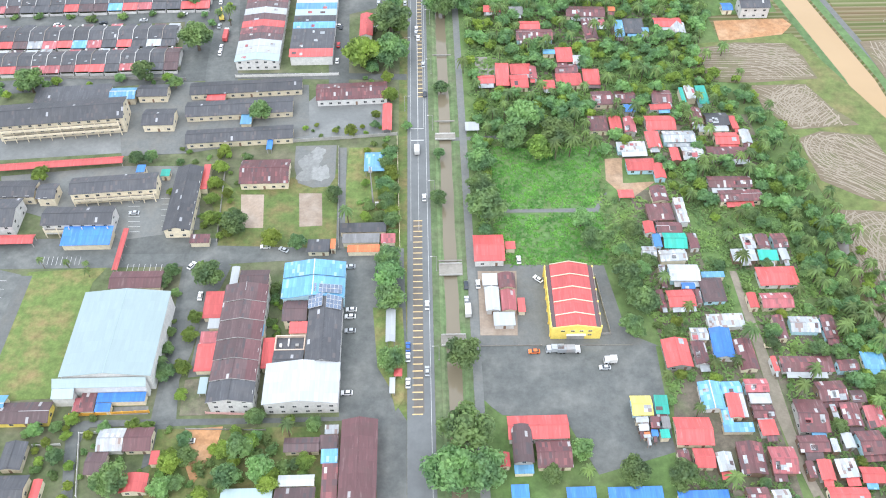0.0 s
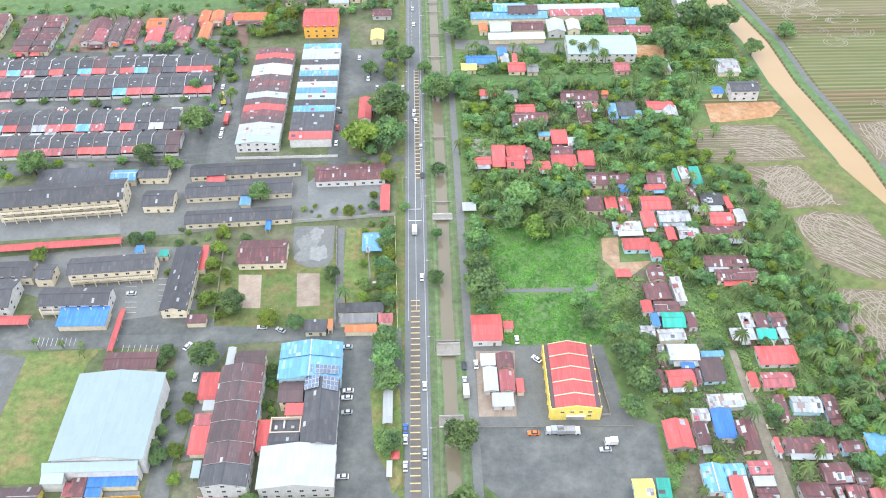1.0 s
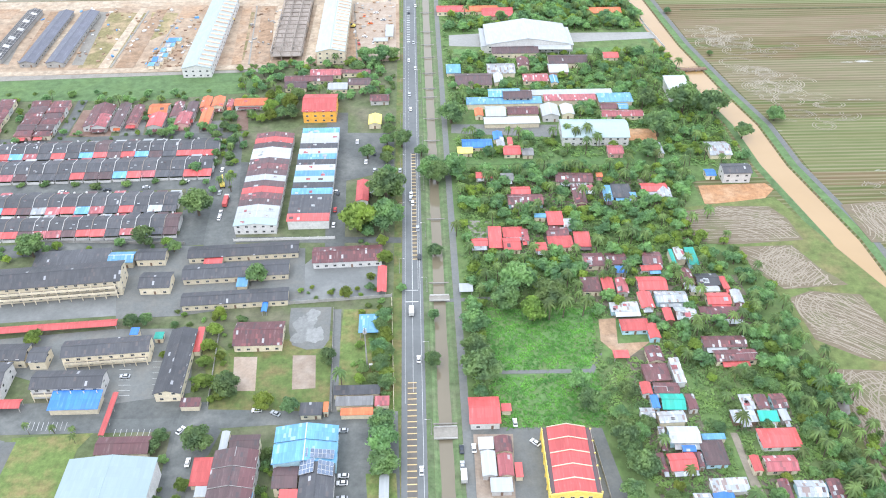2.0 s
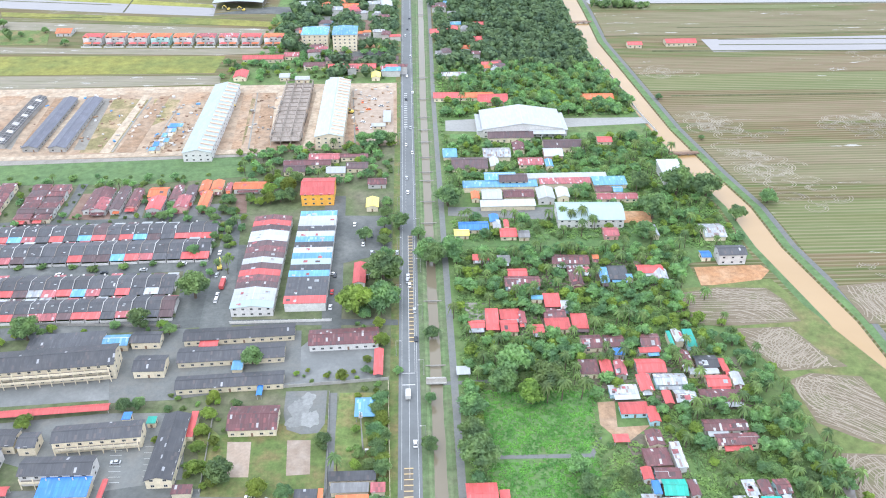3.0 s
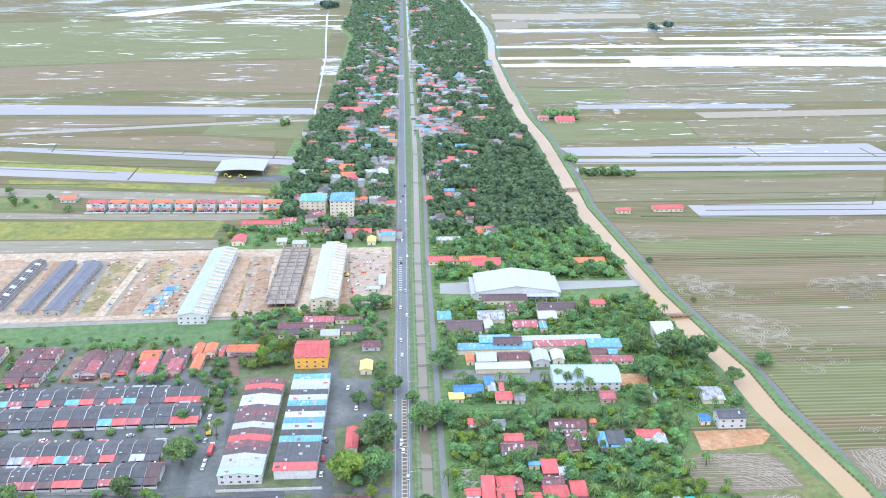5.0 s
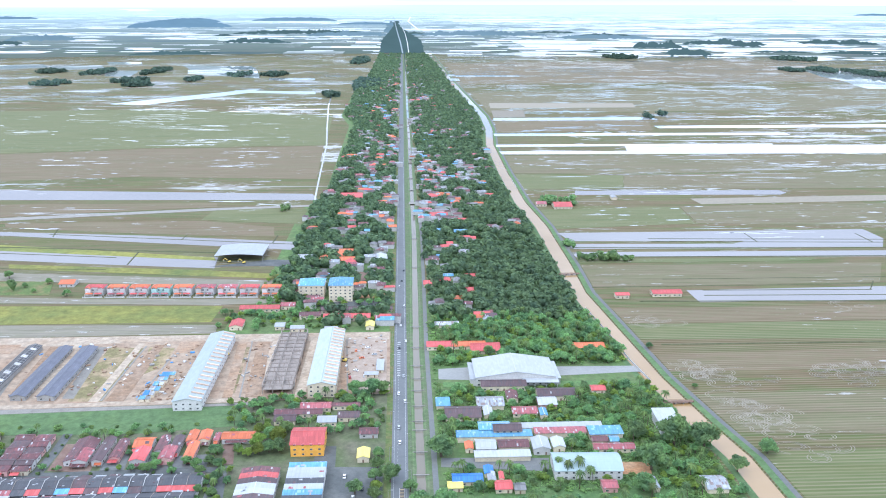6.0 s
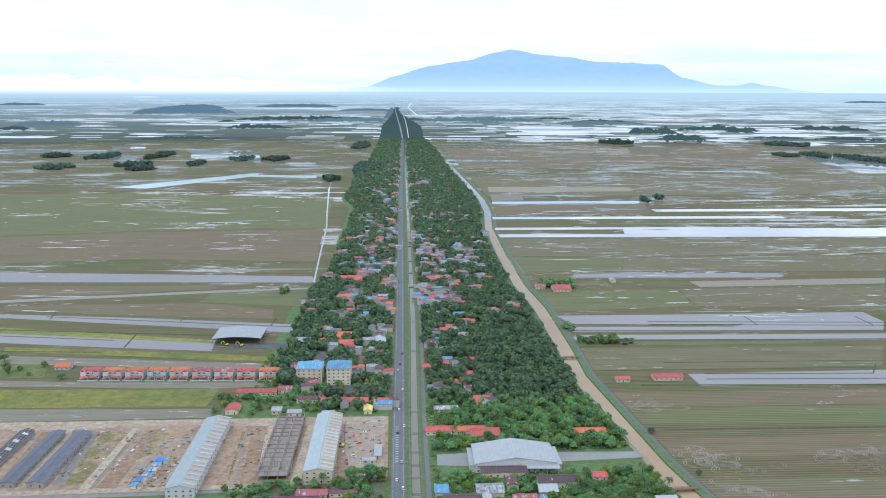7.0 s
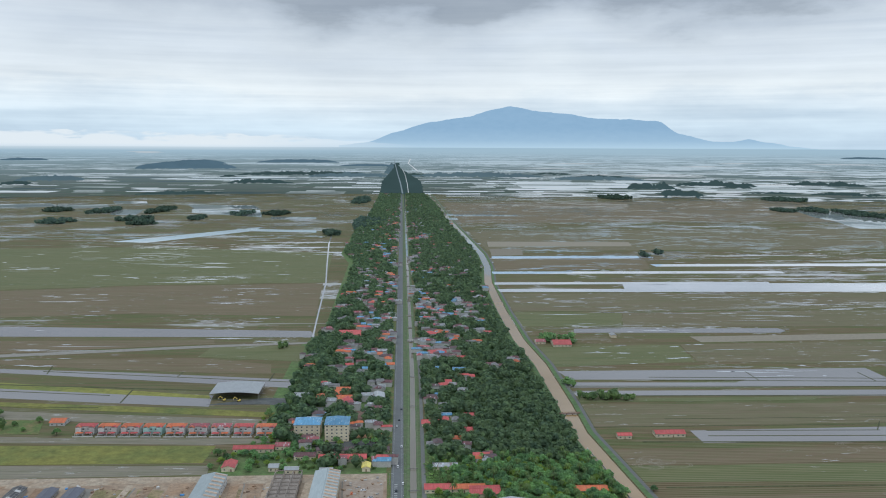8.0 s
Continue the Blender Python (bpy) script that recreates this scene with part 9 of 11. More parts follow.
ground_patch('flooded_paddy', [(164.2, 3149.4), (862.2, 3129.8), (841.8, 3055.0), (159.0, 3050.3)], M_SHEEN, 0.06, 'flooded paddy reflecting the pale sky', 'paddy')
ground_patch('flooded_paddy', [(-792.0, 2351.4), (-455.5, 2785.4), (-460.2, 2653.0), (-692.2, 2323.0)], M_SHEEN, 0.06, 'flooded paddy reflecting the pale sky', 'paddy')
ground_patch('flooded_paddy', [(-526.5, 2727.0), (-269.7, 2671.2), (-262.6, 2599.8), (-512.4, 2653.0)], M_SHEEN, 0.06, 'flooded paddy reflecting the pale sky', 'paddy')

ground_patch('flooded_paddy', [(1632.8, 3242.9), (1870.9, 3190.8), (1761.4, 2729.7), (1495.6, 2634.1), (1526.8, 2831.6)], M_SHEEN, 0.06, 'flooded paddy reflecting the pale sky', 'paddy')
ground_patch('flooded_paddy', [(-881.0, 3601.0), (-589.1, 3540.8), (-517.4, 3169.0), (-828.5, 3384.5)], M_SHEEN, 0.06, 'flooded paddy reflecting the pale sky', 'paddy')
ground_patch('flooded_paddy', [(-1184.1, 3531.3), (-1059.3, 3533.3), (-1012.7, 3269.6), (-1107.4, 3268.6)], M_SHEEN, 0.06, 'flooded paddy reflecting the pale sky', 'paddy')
ground_patch('bund_road', [(-695.9, 1044.4), (-503.4, 1064.4), (-247.4, 1109.4), (-9.4, 1136.1), (-9.3, 1129.2), (-244.6, 1096.5), (-496.7, 1049.8), (-685.1, 1027.7)], M_CONC, 0.12, 'pale straight bund track between paddies', 'path')

# single trees
plant(TREES, -114.8, 362.8, 1.83)
plant(TREES, -189.2, 330.9, 1.52)
plant(TREES, -137.0, 339.0, 1.32)
plant(TREES, -77.3, 308.8, 1.15)
plant(LIGHT, -31.5, 346.3, 2.05)
plant(TREES, -17.6, 348.1, 2.02)
plant(TREES, -40.2, 254.3, 0.86)
plant(TREES, -79.6, 237.6, 1.29)
plant(TREES, -53.3, 227.5, 0.82)
plant(TREES, -16.6, 278.2, 0.9)
plant(TREES, -18.1, 259.8, 0.97)
plant(TREES, -17.4, 250.3, 0.85)
plant(TREES, -15.6, 238.9, 0.84)
plant(TREES, -15.6, 207.5, 1.4)
plant(TREES, -15.6, 197.0, 1.35)
plant(TREES, -15.1, 169.7, 1.13)
plant(TREES, -86.0, 210.6, 1.35)
plant(TREES, -94.7, 167.2, 0.8)
plant(TREES, 7.0, 325.1, 0.86)
plant(TREES, 4.9, 279.4, 0.6)
plant(TREES, 4.0, 251.3, 0.81)
plant(TREES, 10.1, 389.1, 1.55)
plant(TREES, 11.3, 170.2, 1.46)
plant(TREES, 10.9, 139.7, 1.97)
plant(TREES, 4.8, 125.5, 2.01)
plant(TREES, 15.8, 125.2, 1.68)
plant(TREES, 23.7, 242.6, 1.97)
plant(TREES, 22.1, 255.9, 1.35)
plant(TREES, 23.0, 271.6, 1.38)
plant(TREES, 45.1, 297.3, 1.96)
plant(TREES, 58.3, 288.0, 1.73)
plant(LIGHT, 49.5, 277.0, 1.45)
plant(TREES, 37.7, 285.9, 1.42)
plant(TREES, 76.1, 204.9, 1.31)
plant(TREES, 80.7, 193.7, 1.37)
plant(TREES, 74.4, 182.1, 1.08)
plant(TREES, 49.0, 133.4, 0.9)
plant(TREES, 65.3, 124.8, 1.17)
plant(TREES, 80.5, 122.4, 1.17)
plant(TREES, 38.3, 124.6, 0.73)
plant(TREES, -104.5, 125.6, 1.31)
plant(TREES, -88.6, 123.2, 0.87)
plant(TREES, -65.1, 136.6, 1.12)
plant(TREES, -56.7, 128.2, 1.1)
plant(TREES, -67.4, 126.5, 1.02)
plant(TREES, -9.2, 298.9, 0.52)
plant(TREES, -103.1, 210.0, 0.7)
plant(TREES, -128.6, 279.6, 0.8)
plant(TREES, -122.6, 280.5, 0.7)
plant(TREES, 62.9, 236.6, 1.11)
plant(TREES, 66.0, 225.6, 1.18)
plant(TREES, 82.9, 231.3, 0.92)
plant(LIGHT, -63.8, 230.0, 1.0)
plant(LIGHT, -17.2, 319.5, 0.96)
plant(LIGHT, -27.5, 350.8, 1.46)
plant(LIGHT, -90.5, 273.1, 0.79)
plant(LIGHT, -91.3, 253.5, 0.75)
plant(LIGHT, -90.5, 242.0, 0.8)
plant(LIGHT, -167.9, 270.0, 0.88)
plant(LIGHT, -86.6, 132.1, 0.96)
plant(LIGHT, -89.3, 169.6, 0.75)
plant(LIGHT, -89.1, 183.8, 0.7)
plant(LIGHT, -16.5, 267.4, 0.78)
plant(LIGHT, -61.6, 138.5, 0.83)
plant(LIGHT, -34.9, 295.7, 0.72)
plant(LIGHT, -42.3, 131.4, 0.67)
for x, y, size in ((92.4, 427, 1.0), (99, 429, 1.1), (104, 424, 0.95), (88, 431, 0.9), (116.8, 399, 0.9), (134, 404, 1.0), (36, 386, 1.0), (87, 393, 0.9), (85.4, 364, 1.0), (148.7, 350, 1.0), (152, 520, 1.05), (160, 515, 1.0), (118, 526, 1.0), (60, 416, 0.9), (70, 399, 0.95)):
    plant(PALMS, x, y, size)
for x, y, size in ((-88.3, 191.8, 0.6), (-88.1, 158.5, 0.55), (-91.7, 263, 0.75), (-90.2, 284, 0.7), (-16, 266, 0.8), (-15.5, 244, 0.75), (-18.5, 255, 0.7)):
    plant(LIGHT, x, y, size)
for x, y, size in ((-101, 214.5, 0.7), (-96.6, 186, 0.5), (-96.4, 178, 0.6), (-95.6, 168, 0.75), (-18.5, 272, 0.8), (-15.2, 258, 0.75), (-17, 248, 0.7), (-16.5, 217, 1.2)):
    plant(TREES, x, y, size)
for x, y, size in ((-60, 200.4, 1.3), (-60.4, 189.4, 1.3), (-60.2, 206.2, 1.4)):
    plant(BUSHES, x, y, size)
for x, y, size in ((76.5, 212.4, 0.95), (82.4, 209, 0.9), (77.5, 202, 1.0), (86, 214, 0.8), (76.6, 218.7, 0.85), (81, 196.5, 0.85)):
    plant(TREES, x, y, size)
plant(PALMS, -33.3, 239.7, 0.93)
plant(PALMS, 56.8, 276.8, 1.12)
plant(PALMS, 63.2, 278.1, 1.12)
plant(PALMS, 72.1, 278.9, 1.12)
plant(PALMS, 50.3, 124.7, 0.82)
plant(PALMS, 116.2, 175.7, 1.03)
plant(PALMS, 90.9, 146.0, 0.67)
plant(PALMS, 18.4, 339.8, 0.97)
plant(PALMS, 33.7, 362.8, 0.86)
plant(PALMS, 127.4, 151.6, 0.97)
plant(PALMS, -96.5, 171.9, 0.7)
plant(TREES, -17.5, 372.6, 2.27)
plant(TREES, 20.5, 453.6, 1.94)
plant(TREES, 6.9, 393.6, 1.87)
plant(TREES, 19.5, 396.0, 1.57)
plant(TREES, 180.3, 454.0, 2.1)
plant(TREES, 143.6, 470.4, 1.44)
plant(TREES, 191.4, 429.1, 1.21)

for x, y, size in ((-17.9, 428.3, 0.95), (-17.7, 410.1, 0.9), (-16.8, 394.5, 1.0), (-17.2, 442.0, 0.85), (-17.0, 455.0, 0.8), (-113.1, 461.0, 0.8), (-110.3, 447.6, 0.75), (-108.5, 431.6, 0.8), (-107.5, 417.3, 0.7), (-122.5, 446.5, 0.8), (-152.4, 444.0, 0.6)):
    plant(TREES, x, y, size)
for x, y, size in ((-90.5, 470.0, 1.2), (-79.0, 474.5, 1.25), (-17.4, 419.0, 0.8)):
    plant(LIGHT, x, y, size)
for x, y in ((-153.0, 219.5), (-143.5, 219.8), (-136.0, 219.0), (-134.0, 214.5)):
    plant(PALMS, x, y, 0.5)

# cars
car(-3.6, 369.0, 0, 'white')
car(-1.4, 196.6, 0, 'white')
car(-1.8, 166.9, 0, 'silver')
car(-4.7, 284.4, 0, 'white')
car(-1.8, 254.1, 0, 'white')
car(-1.2, 346.6, 0, 'silver')
car(-0.7, 323.5, 0, 'dark')
car(-4.7, 373.0, 0, 'silver')
car(-8.7, 162.1, 0, 'white')
car(-8.7, 173.1, 0, 'white')
car(-8.7, 177.6, 0, 'blue')
car(-30.3, 158.7, 90, 'white')
car(-30.3, 195.3, 90, 'white')
car(-30.6, 192.1, 90, 'white')
car(-30.3, 185.5, 90, 'silver')
car(-31.7, 216.6, 90, 'silver')
car(-66.5, 228.1, 90, 'white')
car(-59.0, 226.3, 60, 'silver')
car(-94.7, 219.0, -30, 'white')
car(-88.9, 203.5, 0, 'white')
car(-82.8, 141.4, 90, 'white')
car(-123.8, 248.6, 90, 'silver')
car(-16.1, 225.7, 90, 'dark')
car(13.9, 205.9, 0, 'dark')
car(13.8, 198.4, 0, 'silver')
car(14.0, 193.0, 0, 'white')
car(18.6, 206.3, 0, 'white')
car(35.5, 218.2, 0, 'white')
car(42.2, 208.2, 45, 'white')
car(62.2, 166.7, 90, 'silver')
car(124.2, 174.3, 90, 'cream')
car(37.4, 174.3, 90, 'orange')
car(-103.8, 359.4, 0, 'white')
car(-103.9, 364.2, 0, 'white')
car(-45.0, 381.2, 70, 'white')
car(-44.2, 351.1, 0, 'white')
car(-4.4, 377.3, 0, 'white')
car(-4.8, 490.2, 0, 'silver')
car(-4.9, 621.3, 0, 'dark')
car(-3.9, 669.9, 0, 'white')
car(-10.4, 401.0, 0, 'silver')
car(-0.7, 717.7, 0, 'white')

# yellow hall and small things of the town
yellow_hall(53.5, 195.4, 18.6, 30.5, -1.0)
fence(64.7, 209.2, 66.6, 181.5, 1.4, WALL['grey'], 'grey boundary wall of the yellow hall', 4.0, 'fence')
fence(66.6, 181.5, 49.7, 181.5, 1.2, WALL['grey'], 'grey boundary wall of the yellow hall', 4.0, 'fence')
fence(-13.7, 292.6, -12.0, 226.2, 1.6, WALL['cream'], 'brownish school fence beside the road verge', 4.0, 'fence')
fence(-81.1, 290.0, -13.7, 295.0, 1.8, WALL['grey'], 'long grey school boundary wall', 4.0, 'fence')
fence(15.4, 177.6, 40.4, 177.2, 0.5, M_CONC, 'low concrete kerb wall of the car park', 8.0, 'kerb_wall')
fence(54.4, 176.8, 73.8, 176.5, 0.5, M_CONC, 'low concrete kerb wall of the car park', 8.0, 'kerb_wall')
fence(-209.9, 343.7, -117.5, 338.3, 1.6, WALL['grey'], 'grey wall behind the school', 6.0, 'fence')
fence(-40.0, 287.3, -36.8, 226.9, 1.0, WALL['grey'], 'low grey fence along the lawn path', 4.0, 'fence')
fence(-89.2, 274.7, -86.6, 231.4, 1.6, WALL['grey'], 'dark school fence under trees', 4.0, 'fence')
fence(-125.7, 152.3, -98.6, 153.1, 1.6, WALL['orange'], 'orange boundary wall beside the hall annexe', 4.0, 'fence')
fence(-93.4, 339.8, -42.8, 340.1, 1.6, WALL['white'], 'low white wall along the back street', 4.0, 'fence')
fence(-78.8, 152.1, -62.1, 151.0, 1.2, WALL['pink'], 'low reddish wall before the shop houses', 4.0, 'fence')
street_lamp(2.6, 130, 0)
street_lamp(2.6, 172, 0)
street_lamp(2.6, 214, 0)
street_lamp(2.6, 256, 0)
street_lamp(2.6, 298, 0)
street_lamp(2.6, 340, 0)
street_lamp(2.6, 382, 0)
street_lamp(2.6, 424, 0)
street_lamp(2.6, 466, 0)
street_lamp(2.6, 508, 0)
street_lamp(2.6, 550, 0)
street_lamp(2.6, 592, 0)
street_lamp(2.6, 634, 0)
street_lamp(2.6, 676, 0)
street_lamp(2.6, 718, 0)
street_lamp(-10.2, 312, 180)
street_lamp(-10.2, 358, 180)
street_lamp(-10.2, 404, 180)
street_lamp(-10.2, 450, 180)
street_lamp(-10.2, 496, 180)
street_lamp(-10.2, 542, 180)
street_lamp(-10.2, 588, 180)
street_lamp(-10.2, 634, 180)
street_lamp(-10.2, 680, 180)
mast(-23.5, 251.3, 22.0)
lorry(52.4, 174.3, -90, ROOF['zinc'], 'white', 6.5, 'white lorry with a grey cargo body')
lorry(43.6, 174.6, 90, ROOF['zinc'], 'silver', 4.5, 'parked lorry with a patched grey cargo box')
lorry(64.1, 169.3, 90, WALL['white'], 'white', 2.6, 'small white box van on the car park')
lorry(-102.6, 376.7, 0, ROOF['red'], 'white', 8.0, 'long red and white lorry parked by the street')
lorry(14.1, 194.2, 0, WALL['white'], 'white', 4.0, 'white delivery van beside the canal')
lorry(-4.7, 284.3, 0, WALL['white'], 'white', 3.6, 'white van driving on the main road')
digger(-107.1, 389.2, 10)
digger(-46.2, 597.1, 70)
digger(-137.4, 611.8, 150)
solar(-47.3, 200.0, 8.35, -9.5, 6, 2)
solar(-37.7, 199.7, 8.35, 9.5, 6, 2)
solar(-42.9, 193.8, 8.75, -19, 4, 3)
solar(-36.0, 193.0, 8.75, 19, 4, 3)
corridors(-166.5, 305.5, 54.0, 14.5, 9.0, 5)
corridors(-133.1, 260.6, 35.4, 9.3, 6.2, 4)
corridors(-143.7, 242.6, 27.9, 9.3, 6.0, 0)
culvert(355.1)
culvert(304.2)
culvert(219.1)
culvert(948.4)
culvert(836.0)
culvert(667.2)
culvert(622.3)
culvert(587.3)
culvert(565.0)
culvert(544.9)
culvert(520.7)
culvert(499.0)
culvert(487.1)
culvert(459.5)
culvert(433.5)
culvert(293.1, 4.0, True)
culvert(214.4, 6.0, True)
culvert(180.4, 5.0, True)
culvert(1128.0, 9.0, True)
for k in range(14):
    culvert(1215.0 + 118.0 * k + 31.0 * math.sin(5.0 * k), 4.0)

# harvested paddies beside the village
ground_patch('harvested_paddy', [(135.8, 356.1), (158.8, 361.2), (184.5, 359.5), (190.0, 348.8), (191.9, 330.5), (160.2, 328.3), (131.4, 330.0)], M_TRACK, 0.07, 'harvested brown paddy with looping pale wheel tracks', 'paddy')
ground_patch('harvested_paddy', [(157.6, 326.2), (184.5, 326.3), (191.3, 309.0), (200.2, 295.8), (169.2, 293.5), (159.0, 309.1)], M_TRACK, 0.07, 'harvested brown paddy with looping pale wheel tracks', 'paddy')
ground_patch('harvested_paddy', [(169.1, 287.3), (180.5, 292.0), (202.9, 288.6), (208.2, 255.5), (209.9, 241.3), (186.1, 248.7), (170.8, 260.1)], M_TRACK, 0.07, 'harvested brown paddy with looping pale wheel tracks', 'paddy')
ground_patch('harvested_paddy', [(172.3, 242.4), (209.4, 240.0), (194.0, 170.8), (163.2, 166.8), (168.7, 209.2)], M_TRACK, 0.07, 'harvested brown paddy with looping pale wheel tracks', 'paddy')
ground_patch('field_margin', [(162.4, 364.0), (190.0, 368.1), (230.2, 254.9), (204.3, 109.8), (157.3, 111.1), (160.2, 166.9), (169.7, 243.1), (165.3, 293.6), (155.7, 327.1), (127.8, 332.4), (135.2, 360.0)], M_MARGIN, 0.04, 'dry yellowish grass margins of the paddies', 'grass')
ground_patch('pond', [(165.8, 224.2), (170.9, 225.5), (169.0, 218.0), (165.4, 217.5)], M_FLOOD, 0.08, 'small dark pool under palms', 'water')

PADDY_ROWS = (
    ([(132, 356), (159, 361), (184, 359.5), (190, 348), (191.5, 331), (160, 329), (131.5, 330)], [(150, -900, 1231, 2.0, 15, 87.0, 92.6), (158, 322, 9, 1.9, 16, -25, 100), (188, 395, 30, 2.2, 12, 200, 285)]),
    ([(158, 326), (184.5, 326), (191, 309), (200, 296), (169, 294), (159, 309)], [(165, 330, 8, 1.7, 20, -100, 30), (196, 288, 6, 1.8, 20, 95, 190), (140, 290, 22, 2.1, 18, 0, 75), (178, 312, 3, 1.6, 8, 0, 330)]),
    ([(169.5, 287), (180.5, 291.5), (203, 288), (208, 255), (209.5, 242), (186, 249), (171, 260)], [(150, 215, 36, 1.7, 30, 20, 85), (225, 300, 18, 1.9, 24, 165, 280), (186, 278, 3, 1.7, 9, 20, 320)]),
    ([(172.5, 242), (209, 240), (194, 171), (163.5, 167), (169, 209)], [(110, 205, 55, 1.8, 30, -40, 45), (250, 190, 48, 2.1, 24, 140, 215), (186, 225, 3, 1.8, 9, 0, 300)]),
    ([(223, 359.5), (277.5, 365), (273.5, 324), (225.5, 327.5)], [(215, 340, 12, 2.0, 26, -60, 60), (290, 350, 20, 2.2, 20, 130, 240), (245, 345, 3, 1.8, 9, 0, 300)]),
)
for k, (poly, families) in enumerate(PADDY_ROWS):
    straw_rows(poly, families, k)

# building site ground and parking lines
ground_patch('weedy_strip', [(-232.6, 632.7), (-205.2, 629.3), (-206.5, 536.0), (-230.0, 537.0)], M_WEEDS, 0.09, 'weedy brown-green strip of the building site', 'grass')
ground_patch('weedy_strip', [(-201.4, 631.4), (-180.8, 628.2), (-181.1, 592.3), (-193.3, 577.6)], M_WEEDS, 0.09, 'weedy brown-green strip of the building site', 'grass')
ground_patch('weedy_strip', [(-127.8, 628.3), (-122.5, 628.0), (-118.9, 545.8), (-124.9, 546.0)], M_WEEDS, 0.09, 'weedy brown-green strip of the building site', 'grass')
ground_patch('spoil_strip', [(-288.4, 548.5), (-297.2, 635.5), (-290.6, 635.2), (-278.7, 543.6)], M_CONC, 0.1, 'pale strip of crushed stone on the building site', 'bare earth')
ground_patch('spoil_strip', [(-241.5, 633.1), (-234.8, 632.8), (-227.5, 541.4), (-235.4, 541.7)], M_CONC, 0.1, 'pale strip of crushed stone on the building site', 'bare earth')
ground_patch('site_track', [(-372.4, 525.1), (-279.4, 526.2), (-120.2, 529.7), (-101.1, 531.5), (-100.5, 527.1), (-276.6, 519.3), (-368.7, 518.3)], M_CONC, 0.1, 'pale track along the edge of the building site', 'path')
bay_line(-127.8, 255.7, -123.0, 255.6)
bay_line(-127.3, 253.0, -122.5, 252.9)
bay_line(-126.6, 250.0, -121.9, 249.9)
bay_line(-126.0, 247.1, -121.2, 246.9)
bay_line(-125.4, 244.1, -120.6, 244.0)
bay_line(-124.7, 241.2, -120.0, 241.1)
bay_line(-124.1, 238.4, -119.5, 238.2)
bay_line(-114.2, 257.3, -109.4, 257.2)
bay_line(-113.6, 253.9, -108.8, 253.8)
bay_line(-113.0, 250.6, -108.2, 250.5)
bay_line(-112.3, 247.3, -107.6, 247.2)
bay_line(-111.7, 244.1, -107.0, 243.9)
bay_line(-111.1, 240.8, -106.4, 240.7)
bay_line(-120.4, 220.9, -120.3, 217.4)
bay_line(-118.1, 220.8, -118.0, 217.3)
bay_line(-115.9, 220.8, -115.8, 217.3)
bay_line(-113.6, 220.7, -113.6, 217.2)
bay_line(-111.3, 220.7, -111.3, 217.1)
bay_line(-109.1, 220.6, -109.1, 217.1)
bay_line(-106.8, 220.5, -106.8, 217.0)
bay_line(-104.5, 220.5, -104.6, 216.9)
for k in range(8):
    bay_line(-172.0 + 0.3 * k, 214.0 - 4.2 * k, -166.5 + 0.3 * k, 213.6 - 4.2 * k)
bay_line(-154.9, 225.8, -154.6, 221.3)
bay_line(-153.1, 225.7, -152.8, 221.2)
bay_line(-151.3, 225.7, -151.0, 221.2)
bay_line(-149.5, 225.6, -149.2, 221.1)
bay_line(-147.6, 225.5, -147.4, 221.1)
bay_line(-145.8, 225.5, -145.5, 221.0)
bay_line(-144.0, 225.4, -143.7, 221.0)
bay_line(-142.2, 225.4, -141.9, 220.9)
bay_line(-140.3, 225.3, -140.1, 220.9)
house(-15.1, 185.9, 3.6, 15.0, 'white', roof='gable', ridge='y', open_sides=True, name='market_shelter', category='shelter', label='long shelter with whitish roof under trees')
house(-12.2, 165.6, 3.0, 3.3, 'red', roof='hip', open_sides=True, name='market_tent', category='tent', label='small red and white market tent', h=2.4)
house(-14.2, 160.4, 2, 6.5, 'white', roof='flat', open_sides=True, name='market_tent', category='tent', h=2.2)
ground_patch('roadside_island', [(-22.2, 196.4), (-10.9, 196.1), (-9.6, 171.6), (-10.0, 156.3), (-13.1, 151.2), (-14.8, 159.9), (-19.8, 169.5)], M_GRASS, 0.1, 'grassy island with trees between road and car park', 'grass')

# single paddies that stand out
ground_patch('paddy_field', [(-1289.7, 2174.3), (-603.4, 2217.2), (-170.5, 2093.9), (-149.8, 1632.4), (-491.6, 1604.9), (-907.2, 1520.1)], M_PADDY_GREEN, 0.035, 'broad green paddy field', 'paddy')
ground_patch('paddy_field', [(-900.4, 1508.4), (-487.7, 1591.7), (-151.8, 1618.6), (-134.7, 1299.3), (-408.6, 1328.4), (-767.2, 1280.6)], M_PADDY_BROWN, 0.035, 'broad muddy brown paddy field', 'paddy')
ground_patch('paddy_field', [(-685.7, 1141.2), (-253.9, 1139.3), (-248.8, 1115.9), (-506.2, 1070.4), (-634.6, 1053.9)], M_PADDY_BROWN, 0.035, 'muddy brown paddy strip', 'paddy')
ground_patch('paddy_field', [(-246.7, 1106.1), (-128.1, 1102.8), (-125.6, 1019.3), (-254.4, 1045.6)], M_PADDY_GREEN, 0.035, 'green paddy strip beside the village', 'paddy')
ground_patch('paddy_field', [(-490.2, 1035.6), (-253.1, 1039.9), (-157.9, 1006.7), (-151.2, 962.8), (-310.4, 980.1), (-481.3, 1016.3)], M_PADDY_BROWN, 0.035, 'reddish brown paddy strip', 'paddy')
ground_patch('paddy_field', [(-575.0, 951.9), (-444.6, 936.3), (-203.3, 879.0), (-197.7, 866.7), (-433.2, 911.6), (-561.5, 928.8)], M_RICE, 0.035, 'yellow-green rice strip between flooded paddies', 'paddy')
